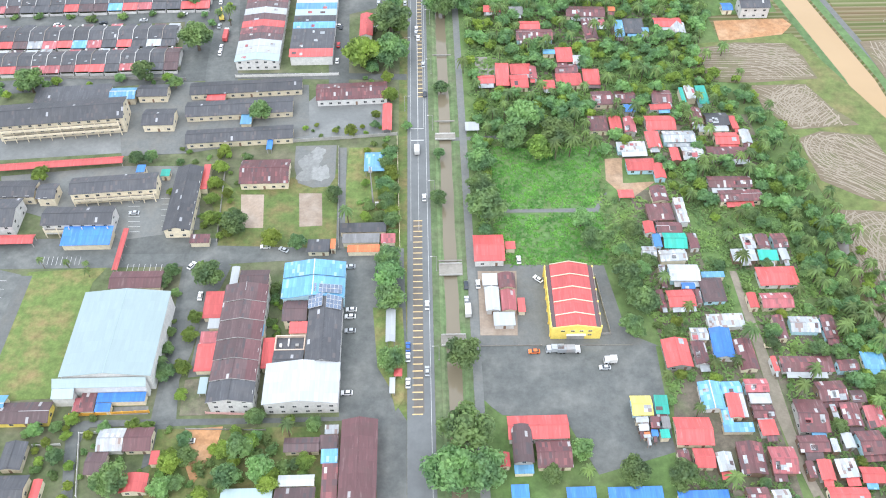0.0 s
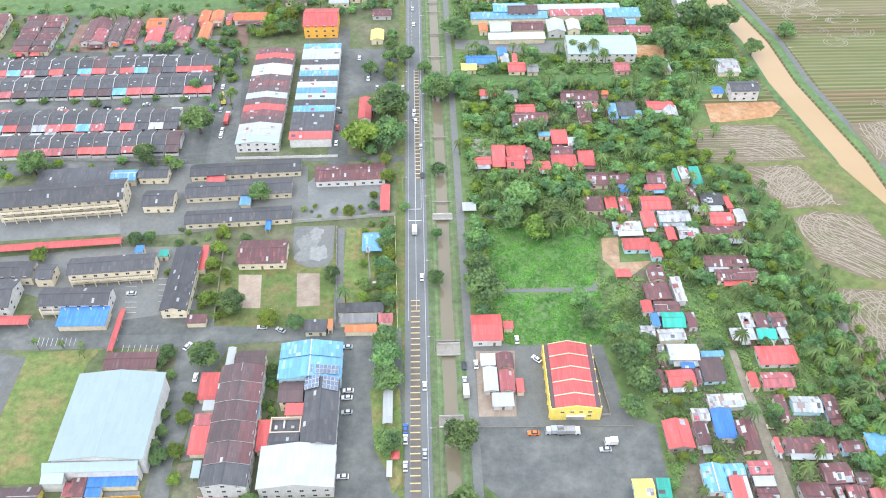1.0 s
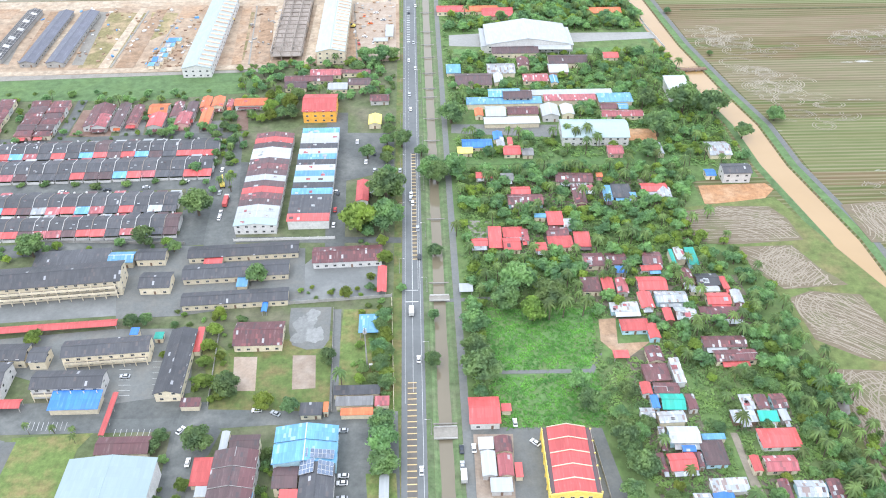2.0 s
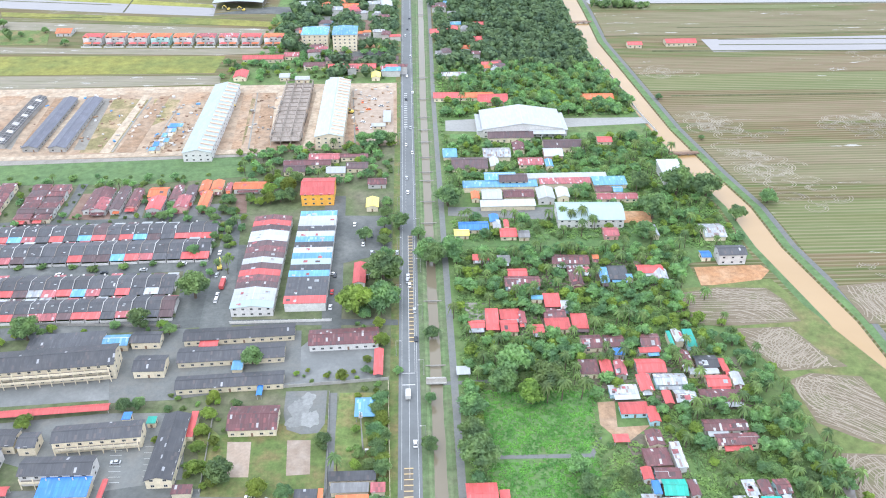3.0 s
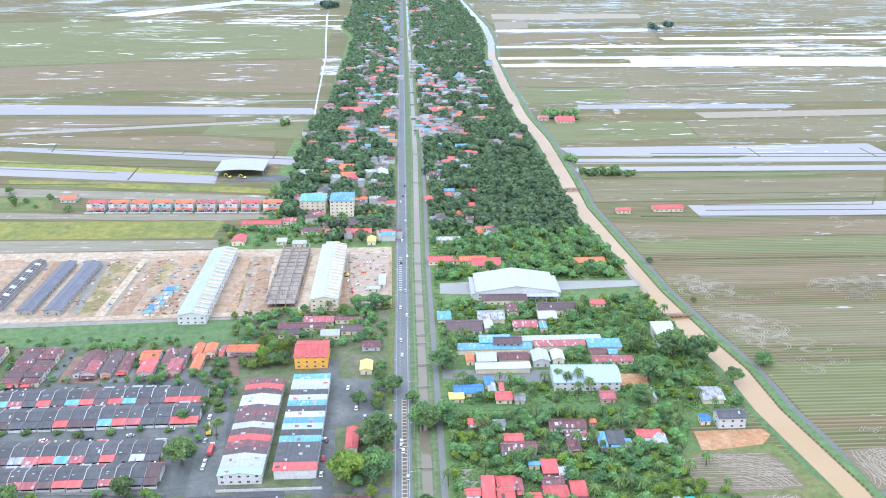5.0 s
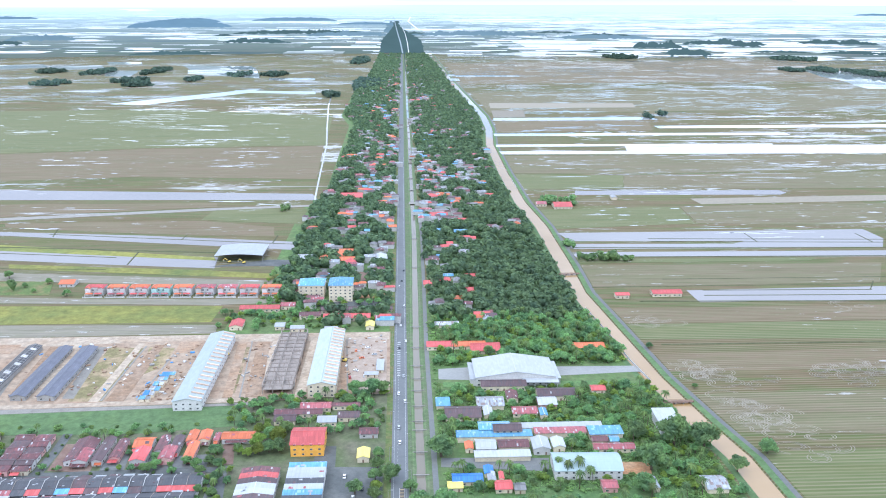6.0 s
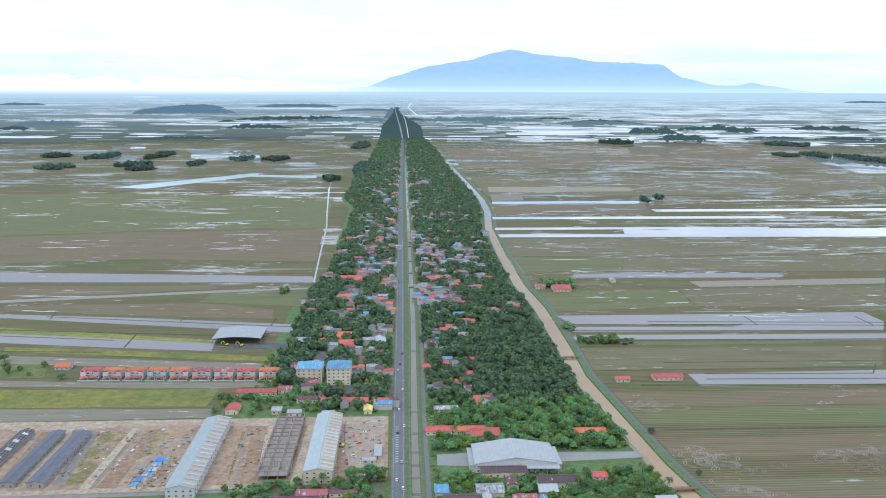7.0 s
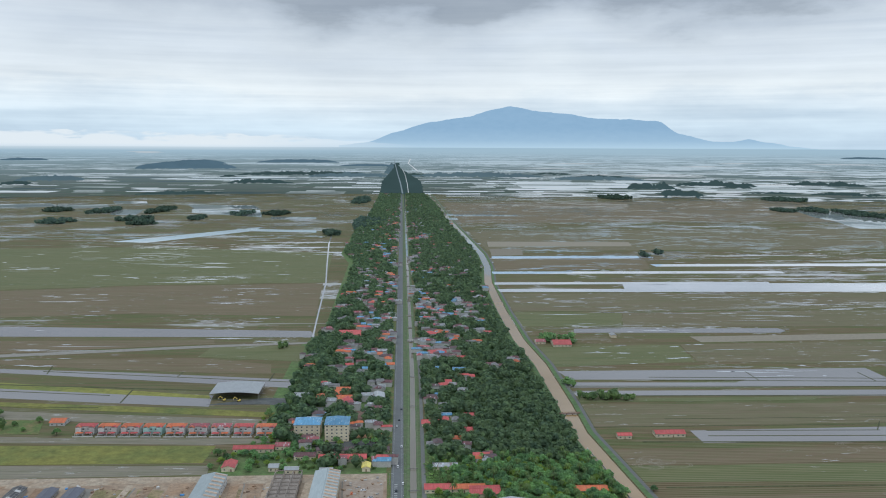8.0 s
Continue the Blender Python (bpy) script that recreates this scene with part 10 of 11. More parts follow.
ground_patch('paddy_field', [(-410.3, 861.8), (-192.8, 831.9), (-84.0, 808.5), (-82.8, 796.3), (-285.7, 827.7), (-403.2, 846.3)], M_RICE, 0.035, 'yellow-green rice strip', 'paddy')
ground_patch('paddy_field', [(180.8, 1496.7), (499.6, 1496.8), (886.0, 1494.9), (800.4, 1347.6), (351.2, 1324.1), (177.0, 1337.2)], M_PADDY_OLIVE, 0.035, 'olive stubble paddy field', 'paddy')
ground_patch('paddy_field', [(176.9, 1327.7), (348.8, 1314.8), (322.2, 1212.2), (176.4, 1215.6)], M_PADDY_GREEN, 0.035, 'green paddy field', 'paddy')
ground_patch('paddy_field', [(350.6, 1314.8), (791.9, 1332.9), (715.9, 1202.1), (323.8, 1212.2)], M_PADDY_OLIVE, 0.035, 'olive stubble paddy field with puddles', 'paddy')
ground_patch('paddy_field', [(178.8, 1084.4), (368.3, 1095.4), (359.9, 1005.0), (183.9, 983.2)], M_PADDY_GREEN, 0.035, 'bright green paddy field', 'paddy')
ground_patch('paddy_field', [(369.8, 1095.4), (660.9, 1107.4), (589.5, 984.4), (363.4, 1004.9)], M_PADDY_OLIVE, 0.035, 'olive paddy field with puddles', 'paddy')
ground_patch('paddy_field', [(183.1, 856.1), (441.3, 854.2), (429.4, 842.4), (183.0, 842.3)], M_PADDY_GREEN, 0.035, 'narrow green bund strip', 'paddy')
ground_patch('paddy_field', [(182.8, 834.3), (501.1, 832.1), (463.7, 767.7), (180.5, 765.2)], M_PADDY_OLIVE, 0.035, 'olive stubble paddy field', 'paddy')
ground_patch('paddy_field', [(184.0, 703.1), (494.8, 704.3), (470.5, 668.1), (187.1, 667.4)], M_PADDY_BROWN, 0.035, 'muddy brown paddy field', 'paddy')
ground_patch('paddy_field', [(187.3, 664.9), (468.7, 665.6), (442.2, 626.2), (190.0, 631.6)], M_PADDY_GREEN, 0.035, 'green paddy field', 'paddy')
ground_patch('paddy_field', [(211.1, 1961.2), (572.0, 1967.0), (538.7, 1807.1), (199.8, 1795.1)], M_PADDY_BROWN, 0.035, 'dark muddy paddy strip', 'paddy')
ground_patch('paddy_field', [(209.0, 2634.7), (1603.0, 2729.5), (1281.7, 2176.3), (216.2, 2124.5)], M_PADDY_OLIVE, 0.035, 'olive stubble paddy field', 'paddy')
ground_patch('paddy_field', [(192.7, 3993.1), (1989.5, 4254.8), (1623.0, 3011.9), (205.4, 2935.2)], M_PADDY_BROWN, 0.035, 'brown paddy field', 'paddy')
ground_patch('paddy_field', [(192.6, 601.2), (374.0, 606.7), (431.3, 602.0), (411.0, 567.0), (195.2, 569.2)], M_PADDY_BROWN, 0.035, 'muddy brown paddy field', 'paddy')
ground_patch('paddy_field', [(200.6, 530.5), (391.3, 533.3), (352.7, 467.0), (209.9, 475.6)], M_PADDY_OLIVE, 0.035, 'olive stubble paddy field', 'paddy')
ground_patch('paddy_field', [(215.0, 449.8), (344.2, 452.4), (307.1, 388.6), (219.4, 391.6)], M_PADDY_GREEN, 0.035, 'green paddy field', 'paddy')
ground_patch('harvested_paddy', [(222.6, 359.8), (277.8, 365.5), (273.7, 323.6), (225.1, 327.3)], M_TRACK, 0.06, 'paddy with looping pale wheel tracks', 'paddy')

ground_patch('muddy_strip', [(-460, 690), (-345, 684), (-158, 678), (-156, 659), (-330, 655), (-452, 672)], M_PALEMUD, 0.055, 'pale grey muddy strip with standing water', 'paddy')
ground_patch('muddy_strip', [(-470, 766), (-375, 757), (-300, 750), (-110, 742), (-110, 732), (-171, 728), (-362, 740), (-460, 748)], M_PALEMUD, 0.05, 'pale brown muddy strip before the villas', 'paddy')
ground_patch('muddy_strip', [(-480, 842), (-400, 832), (-101, 793), (-99, 776), (-345, 800), (-470, 818)], M_PALEMUD, 0.033, 'pale brown muddy strip behind the villas', 'paddy')

# wheel tracks and litter
for x, y, count in ((214, 556, 7), (250, 545, 5), (220, 513, 5), (246, 475, 6), (250, 451, 8), (336, 549, 6), (262, 378, 4), (302, 379, 4)):
    wheel_tracks(x, y, count, int(x + y))
wheel_tracks(206.1, 575.8, 12, 0)
wheel_tracks(221.9, 564.9, 8, 1)
wheel_tracks(218.2, 505.0, 8, 2)
wheel_tracks(228.1, 489.6, 14, 3)
wheel_tracks(192.6, 669.8, 8, 4)
wheel_tracks(323.3, 563.6, 9, 5)
wheel_tracks(343.4, 569.9, 9, 6)
wheel_tracks(217.2, 531.4, 7, 7)
wheel_tracks(222.7, 347.8, 16, 8)
wheel_tracks(220.2, 369.7, 8, 9)
wheel_tracks(212.5, 675.6, 4, 10)
litter(-286.5, 543.9, -156.8, 639.4, 150, 1)
litter(-124.1, 541.5, -98.4, 639.8, 50, 2)
litter(-49.0, 571.4, -15.8, 647.9, 60, 3)
litter(-185.1, 535.1, -159.7, 577.2, 60, 4)
plant(TREES, 217.5, 448.8, 1.26)
plant(TREES, 191.9, 614.0, 0.62)
plant(TREES, 203.8, 540.1, 0.48)

# bunds, drains, bridges and walls along the river
bund(-557.7, 923.4, -307.0, 882.0, 1.5)
bund(-289.4, 902.6, -287.3, 856.1, 2.0)
bund(-415.7, 981.6, -120.7, 927.2, 1.5)
bund(-407.2, 970.4, -415.0, 1005.8, 1.5)
bund(-149.0, 934.1, -147.9, 967.3, 1.5)
bund(-569.0, 943.5, -203.7, 896.7, 3.5)
bund(-255.1, 952.8, -254.4, 974.3, 1.2)
bund(-517.7, 852.6, -303.9, 839.9, 1.5)
bund(281.5, 935.5, 743.2, 914.0, 1.3)
bund(282.1, 922.8, 733.8, 901.7, 1.3)
bund(188.5, 901.7, 720.1, 883.7, 2.0)
bund(185.2, 864.4, 697.3, 853.9, 2.5)
bund(282.1, 751.0, 444.7, 747.0, 1.2)
bund(278.7, 736.3, 601.2, 728.1, 1.4)
bund(442.9, 747.0, 459.3, 772.1, 1.2)
bund(402.8, 956.0, 402.9, 918.4, 1.2)
bund(534.2, 949.6, 535.1, 910.5, 1.2)
bund(179.0, 763.7, 452.5, 764.4, 2.0)
bund(214.1, 722.5, 587.4, 710.1, 2.5)
bund(203.7, 620.5, 516.5, 617.3, 2.2)
bund(253.6, 785.7, 644.8, 785.2, 1.8)
ground_patch('drain', [(-221, 2727), (-218, 2727), (-196.5, 2293), (-163.5, 1850), (-146, 1633), (-129.8, 1300), (-121.8, 1150), (-124.2, 1150), (-132.2, 1300), (-149, 1633), (-166.5, 1850), (-200, 2293)], M_POOL, 0.07, 'bright drain along the village edge', 'water')
river_bridge(805.7, 3.0, WALL['timber'], 'narrow brown footbridge across the muddy river')
river_bridge(519.1, 3.4, WALL['timber'], 'narrow brown footbridge across the muddy river')
fence(160.2, 705.2, 167.0, 639.8, 1.5, WALL['white'], 'low white wall along the river bank', 5.0, 'river_wall')
fence(167.0, 639.8, 170.0, 591.5, 1.5, WALL['white'], 'low white wall along the river bank', 5.0, 'river_wall')
fence(170.0, 591.5, 175.5, 553.5, 1.5, WALL['white'], 'low white wall along the river bank', 5.0, 'river_wall')
wheel_tracks(213.0, 667.0, 3, 200)
wheel_tracks(228.9, 563.9, 9, 201)
wheel_tracks(226.6, 510.1, 8, 202)
wheel_tracks(224.6, 487.0, 14, 203)
wheel_tracks(311.1, 565.7, 4, 204)
wheel_tracks(341.1, 572.4, 7, 205)
wheel_tracks(200.1, 671.8, 6, 206)
wheel_tracks(399.6, 705.5, 5, 207)
wheel_tracks(242.8, 504.1, 6, 208)

# earth strips of the building site
ground_patch('earth_strip', [(-198.1, 635.9), (-190.4, 635.6), (-191.9, 536.3), (-204.9, 536.8)], M_EARTH, 0.12, 'rutted reddish earth of the building site', 'bare earth')
ground_patch('earth_strip', [(-279.4, 634.8), (-271.4, 634.4), (-263.6, 544.7), (-273.1, 545.1)], M_EARTH, 0.12, 'rutted reddish earth of the building site', 'bare earth')
ground_patch('earth_strip', [(-133.3, 640.1), (-126.1, 639.8), (-119.7, 538.6), (-126.4, 538.8)], M_EARTH, 0.12, 'rutted reddish earth of the building site', 'bare earth')
ground_patch('earth_strip', [(-118.4, 639.5), (-108.0, 639.1), (-99.9, 539.5), (-110.9, 540.0)], M_EARTH, 0.12, 'rutted reddish earth of the building site', 'bare earth')
ground_patch('earth_strip', [(-54.5, 641.5), (-39.4, 640.9), (-35.3, 542.2), (-44.9, 542.6)], M_EARTH, 0.12, 'rutted reddish earth of the building site', 'bare earth')
ground_patch('earth_strip', [(-38.2, 610.9), (-15.5, 614.4), (-14.7, 548.8), (-35.5, 545.9)], M_COURT, 0.12, 'rutted reddish earth of the building site', 'bare earth')
ground_patch('earth_strip', [(-179.4, 642.1), (-160.9, 643.7), (-166.1, 620.8), (-179.1, 616.9)], M_EARTH, 0.12, 'rutted reddish earth of the building site', 'bare earth')
ground_patch('earth_strip', [(-321.4, 641.2), (-303.5, 640.4), (-305.3, 622.3), (-327.2, 623.3)], M_EARTH, 0.12, 'rutted reddish earth of the building site', 'bare earth')
ground_patch('kerb_line', [(-205.1, 633.9), (-203.8, 633.8), (-206.8, 536.9), (-208.4, 537.0)], M_CONC, 0.15, 'pale concrete drain line of the building site', 'drain')
ground_patch('kerb_line', [(-179.1, 616.9), (-178.3, 616.9), (-182.6, 535.9), (-184.1, 536.0)], M_CONC, 0.15, 'pale concrete drain line of the building site', 'drain')
ground_patch('kerb_line', [(-122.9, 639.7), (-122.0, 639.7), (-113.8, 538.3), (-115.0, 538.4)], M_CONC, 0.15, 'pale concrete drain line of the building site', 'drain')
ground_patch('kerb_line', [(-47.6, 641.2), (-46.7, 641.2), (-40.1, 542.4), (-41.3, 542.5)], M_CONC, 0.15, 'pale concrete drain line of the building site', 'drain')

# more parked and moving cars
car(-49.0, 427.0, 0, 'white')
car(-47.5, 411.4, 0, 'silver')
car(-47.0, 396.8, 0, 'white')
car(-43.7, 380.0, 0, 'dark')
car(-44.3, 364.4, 0, 'red')
car(-109.9, 405.2, 0, 'white')
car(-107.5, 382.7, 0, 'silver')
car(-30.4, 426.2, 0, 'white')
car(-25.2, 419.7, 0, 'dark')
car(-29.8, 410.7, 0, 'white')
car(-24.6, 401.6, 0, 'silver')
car(-35.7, 432.8, 0, 'white')
car(-192.7, 386.3, 90, 'white')
car(-169.1, 387.5, 90, 'dark')
car(-148.4, 389.3, 90, 'silver')
car(-220.9, 429.8, 90, 'white')
car(-175.8, 431.1, 90, 'red')
car(-143.6, 433.5, 90, 'white')
car(-128.3, 394.5, 90, 'white')
car(-5.1, 539.5, 0, 'white')
car(-1.7, 567.9, 0, 'silver')
car(-5.2, 771.8, 0, 'white')
car(-1.2, 823.4, 0, 'dark')
car(-36.8, 579.5, 60, 'white')
car(-30.2, 569.1, 0, 'white')
car(-25.8, 557.2, 20, 'silver')
car(-40.5, 567.6, 10, 'red')
car(-0.8, 527.1, 0, 'white')
car(0.3, 634.5, 0, 'white')
car(-1.0, 715.6, 0, 'silver')
car(-3.2, 790.1, 0, 'dark')
car(-4.1, 470.9, 0, 'white')

# gardens beside the villas and the barn
ground_patch('garden', [(-457.6, 804.1), (-341.4, 802.9), (-329.9, 761.3), (-437.2, 765.4)], M_GRASS, 0.07, 'green lawn beside the villas', 'lawn')
house(-322.5, 791.4, 14.7, 15.1, 'orange', wall='white', h=3.2)
plant(TREES, -388.6, 813.4, 1.0)
plant(TREES, -361.6, 785.3, 0.64)
plant(TREES, -342.9, 795.2, 0.76)
plant(TREES, -346.8, 769.3, 0.53)
plant(TREES, -312.3, 757.9, 0.83)
plant(TREES, -410.5, 803.2, 0.98)
plant(TREES, -156.2, 701.0, 0.88)
plant(TREES, -147.1, 692.0, 0.77)
plant(TREES, -156.0, 671.8, 0.66)
ground_patch('barn_yard', [(-200.0, 845.5), (-139.5, 845.7), (-91.9, 834.3), (-94.9, 863.9), (-143.0, 868.2)], M_ASPHALT, 0.07, 'dark yard beside the open barn', 'yard')
digger(-183.4, 858.9, 90)
digger(-167.7, 855.8, 90)
house(-103.8, 863.8, 17.6, 20.7, 'white', wall='white', h=4.0)
house(-83.6, 856.2, 11.4, 22.8, 'orange', ridge='y', h=3.4)
house(-62.7, 884.7, 15.4, 18.9, 'orange', h=4.0)
house(-56.3, 848.8, 12.3, 20.0, 'red', ridge='y', h=3.4)
house(-26.1, 856.7, 15.6, 20.5, 'white', wall='white', ridge='y', h=4.5)
ground_patch('red_yard', [(125.7, 442.7), (142.9, 441.9), (141.2, 428.6), (122.7, 429.4)], M_REDEARTH, 0.07, 'patch of bare reddish earth between houses', 'bare earth')
ground_patch('open_meadow', [(26.3, 557.0), (158.1, 555.2), (157.7, 546.5), (25.9, 548.4)], M_LUSH, 0.07, 'strip of bright grass behind the hall', 'grass')
ground_patch('open_meadow', [(25.5, 425.9), (156.5, 421.5), (152.0, 401.9), (24.4, 406.3)], M_LUSH, 0.045, 'grassy garden land between the village houses', 'grass')
plant(TREES, -9.5, 426.8, 1.32)
plant(TREES, -28.8, 415.0, 1.03)
plant(TREES, 1.9, 416.2, 0.91)
plant(TREES, 131.5, 411.2, 1.43)
plant(TREES, 163.7, 460.6, 2.27)
plant(TREES, 142.2, 433.3, 2.03)

# lane and garden walls of the near houses
ground_patch('garden_lane', [(-125.4, 147.3), (-120.4, 150.4), (-93.2, 150.3), (-90.8, 148.1), (-117.8, 147.7), (-120.4, 140.7), (-116.6, 118.6), (-120.1, 118.7), (-124.5, 140.8)], M_ASPHALT, 0.08, 'dark curved asphalt lane between gardens', 'street')
fence(-120.7, 145.4, -116.0, 122.5, 1.2, WALL['white'], 'low white garden wall along the lane', 4.0, 'fence')
fence(-120.7, 145.4, -109.6, 145.5, 1.2, WALL['white'], 'low white garden wall along the lane', 4.0, 'fence')
fence(-135.2, 141.1, -126.1, 141.3, 1.2, WALL['white'], 'low white garden wall along the lane', 4.0, 'fence')
fence(-84.7, 146.1, -57.5, 145.0, 0.8, WALL['grey'], 'low grey kerb wall before the gardens', 4.0, 'fence')
fence(-32.3, 142.5, -31.2, 122.0, 1.4, WALL['grey'], 'grey yard wall behind the long roof', 4.0, 'fence')
plant(BUSHES, -142.0, 140.5, 1.33)
plant(BUSHES, -132.0, 132.1, 1.12)
plant(BUSHES, -116.8, 137.8, 0.85)
plant(BUSHES, -124.9, 129.9, 0.93)
plant(BUSHES, -83.1, 138.9, 1.14)
plant(BUSHES, -78.0, 130.6, 1.49)
plant(BUSHES, -54.4, 136.0, 1.51)
plant(BUSHES, -50.0, 129.8, 1.68)
plant(BUSHES, -59.1, 136.2, 1.32)
plant(BUSHES, -45.8, 123.7, 1.29)
plant(LIGHT, -69.8, 136.7, 0.82)
plant(LIGHT, -54.4, 124.2, 0.87)
plant(LIGHT, -75.6, 121.0, 0.65)
ground_patch('bare_patch', [(-89.4, 267.6), (-95.1, 264.3), (-88.0, 240.8), (-80.9, 240.6), (-82.4, 260.5)], M_GRASS, 0.09, 'worn grass under the school trees', 'grass')
ground_patch('garden_lane', [(-216.5, 436.5), (-209.5, 436.5), (-209.0, 470), (-209.4, 491), (-215.4, 491), (-214.6, 470)], M_ASPHALT, 0.035, 'asphalt lane between the houses', 'street')
ground_patch('bare_yard', [(-208, 447), (-208.6, 478), (-188, 478), (-184, 458), (-183, 444)], M_REDYARD, 0.035, 'reddish brown bare yard beside a house', 'yard')
ground_patch('brick_yard', [(-112.6, 476), (-105.8, 476), (-102, 450), (-108.5, 449)], M_REDYARD, 0.04, 'dark red paved drive to the orange house', 'yard')
ground_patch('house_yard', [(-180, 464), (-166, 464), (-164, 446), (-178, 446)], M_LANE, 0.035, 'grey paved drive before a house', 'yard')
ground_patch('house_yard', [(-158, 460), (-118, 462), (-117, 447), (-156, 446)], M_LANE, 0.035, 'grey paved drive before the houses', 'yard')
ground_patch('front_lane', [(-262, 443.5), (-104, 447.5), (-104, 441.5), (-262, 436.5)], M_ASPHALT, 0.045, 'asphalt lane before the gardens', 'street')
for x, y, size in ((-100.6, 461.7, 0.75), (-94.6, 459, 0.8), (-89, 461, 0.95), (-83, 463, 1.05), (-77, 463, 1.1), (-84, 479, 1.2), (-76, 485, 1.15), (-92, 486, 0.9)):
    plant(LIGHT if x < -84 else TREES, x, y, size)
for x, y, size in ((-150.1, 443, 0.75), (-146, 447, 0.8), (-129, 450, 0.7), (-116, 451, 0.75), (-116.3, 463.7, 0.7), (-119, 441, 0.7), (-117, 432, 0.65), (-115.5, 420, 0.6), (-115, 411, 0.6), (-124, 404, 0.85)):
    plant(TREES, x, y, size)
for x, y, size in ((-200, 486, 1.6), (-195, 488, 1.5), (-221, 497, 2.0), (-185, 491, 1.5), (-173, 489, 1.4), (-139, 452, 1.4), (-128, 452, 1.3), (-108.3, 441, 1.5), (-109.7, 434, 1.5), (-108.8, 426, 1.5), (-107.5, 418, 1.4), (-106.3, 411, 1.3),
                   (-204.6, 393, 1.5), (-175.1, 390, 1.8), (-159, 391.5, 1.6), (-145.3, 394, 1.4), (-130, 392.3, 1.4), (-217.4, 393, 1.3), (-187.6, 392.5, 1.2)):
    plant(BUSHES, x, y, size)
ground_patch('site_yard', [(-52.2, 641.4), (-14.9, 644.6), (-13.9, 545.0), (-35.3, 542.2)], M_COURT, 0.135, 'muddy grey yard beside the new building', 'yard')
plant(TREES, -35.1, 542.8, 1.27)
plant(TREES, -23.9, 538.6, 1.42)
plant(TREES, -16.1, 542.0, 1.27)
plant(TREES, -28.8, 531.5, 1.09)
plant(TREES, -40.1, 524.9, 1.08)
car(-29.8, 622.4, 90, 'white')
car(-24.1, 608.6, 90, 'silver')
car(-33.5, 602.5, 90, 'orange')
car(-38.4, 617.1, 0, 'orange')
car(-20.3, 589.1, 90, 'dark')

# flooded paddies on the far plain, the sky's shine painted into their colour
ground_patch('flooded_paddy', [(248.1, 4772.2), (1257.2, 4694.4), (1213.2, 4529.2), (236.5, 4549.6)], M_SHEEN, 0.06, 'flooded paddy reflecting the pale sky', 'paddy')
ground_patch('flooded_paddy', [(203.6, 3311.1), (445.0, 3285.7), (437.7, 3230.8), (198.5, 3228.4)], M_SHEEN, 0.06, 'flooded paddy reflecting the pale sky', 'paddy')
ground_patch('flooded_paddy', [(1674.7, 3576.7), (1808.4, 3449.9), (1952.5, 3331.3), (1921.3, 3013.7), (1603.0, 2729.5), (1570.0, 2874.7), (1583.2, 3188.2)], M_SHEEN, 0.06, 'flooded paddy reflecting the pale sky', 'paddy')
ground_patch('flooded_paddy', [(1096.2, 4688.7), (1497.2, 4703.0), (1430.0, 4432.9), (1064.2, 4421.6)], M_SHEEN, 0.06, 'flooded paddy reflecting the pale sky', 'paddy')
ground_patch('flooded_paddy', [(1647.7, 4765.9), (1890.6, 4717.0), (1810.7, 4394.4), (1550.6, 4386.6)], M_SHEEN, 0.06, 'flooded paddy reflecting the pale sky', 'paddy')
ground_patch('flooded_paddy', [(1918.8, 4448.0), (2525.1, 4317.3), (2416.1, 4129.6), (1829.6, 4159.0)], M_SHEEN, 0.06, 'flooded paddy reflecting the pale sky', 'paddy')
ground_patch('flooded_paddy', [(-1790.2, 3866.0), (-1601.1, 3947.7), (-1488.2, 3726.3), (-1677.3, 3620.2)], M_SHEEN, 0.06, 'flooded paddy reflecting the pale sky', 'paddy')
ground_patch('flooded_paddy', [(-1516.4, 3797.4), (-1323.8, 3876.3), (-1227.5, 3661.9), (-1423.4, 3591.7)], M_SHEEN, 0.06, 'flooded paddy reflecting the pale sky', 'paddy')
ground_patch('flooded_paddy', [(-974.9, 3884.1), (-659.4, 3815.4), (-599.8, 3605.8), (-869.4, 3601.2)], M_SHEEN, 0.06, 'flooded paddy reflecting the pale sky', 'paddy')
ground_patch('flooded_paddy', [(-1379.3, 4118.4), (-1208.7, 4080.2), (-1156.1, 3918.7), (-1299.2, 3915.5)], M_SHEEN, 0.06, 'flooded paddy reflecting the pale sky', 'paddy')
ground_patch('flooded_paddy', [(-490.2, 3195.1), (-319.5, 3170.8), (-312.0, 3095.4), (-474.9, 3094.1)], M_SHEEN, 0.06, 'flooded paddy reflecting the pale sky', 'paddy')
ground_patch('mud_flat', [(236.3, 2345.6), (630.9, 2329.0), (614.6, 2233.4), (227.2, 2223.3)], M_MUD, 0.07, 'pale muddy paddy under a film of water', 'paddy')
ground_patch('mud_flat', [(225.0, 2172.9), (307.3, 2172.2), (295.0, 2044.4), (216.4, 2034.4)], M_MUD, 0.07, 'pale muddy paddy beside the river', 'paddy')
ground_patch('mud_flat', [(399.7, 1142.4), (689.4, 1156.5), (668.8, 1121.0), (403.4, 1107.7)], M_MUD, 0.07, 'pale muddy paddy under a film of water', 'paddy')


# ---- trees between the houses ----
def free(x, y, gap):
    for fx, fy, _, a, b in FOOT:
        if abs(x - fx) < a + gap and abs(y - fy) < b + gap:
            return False
    return True


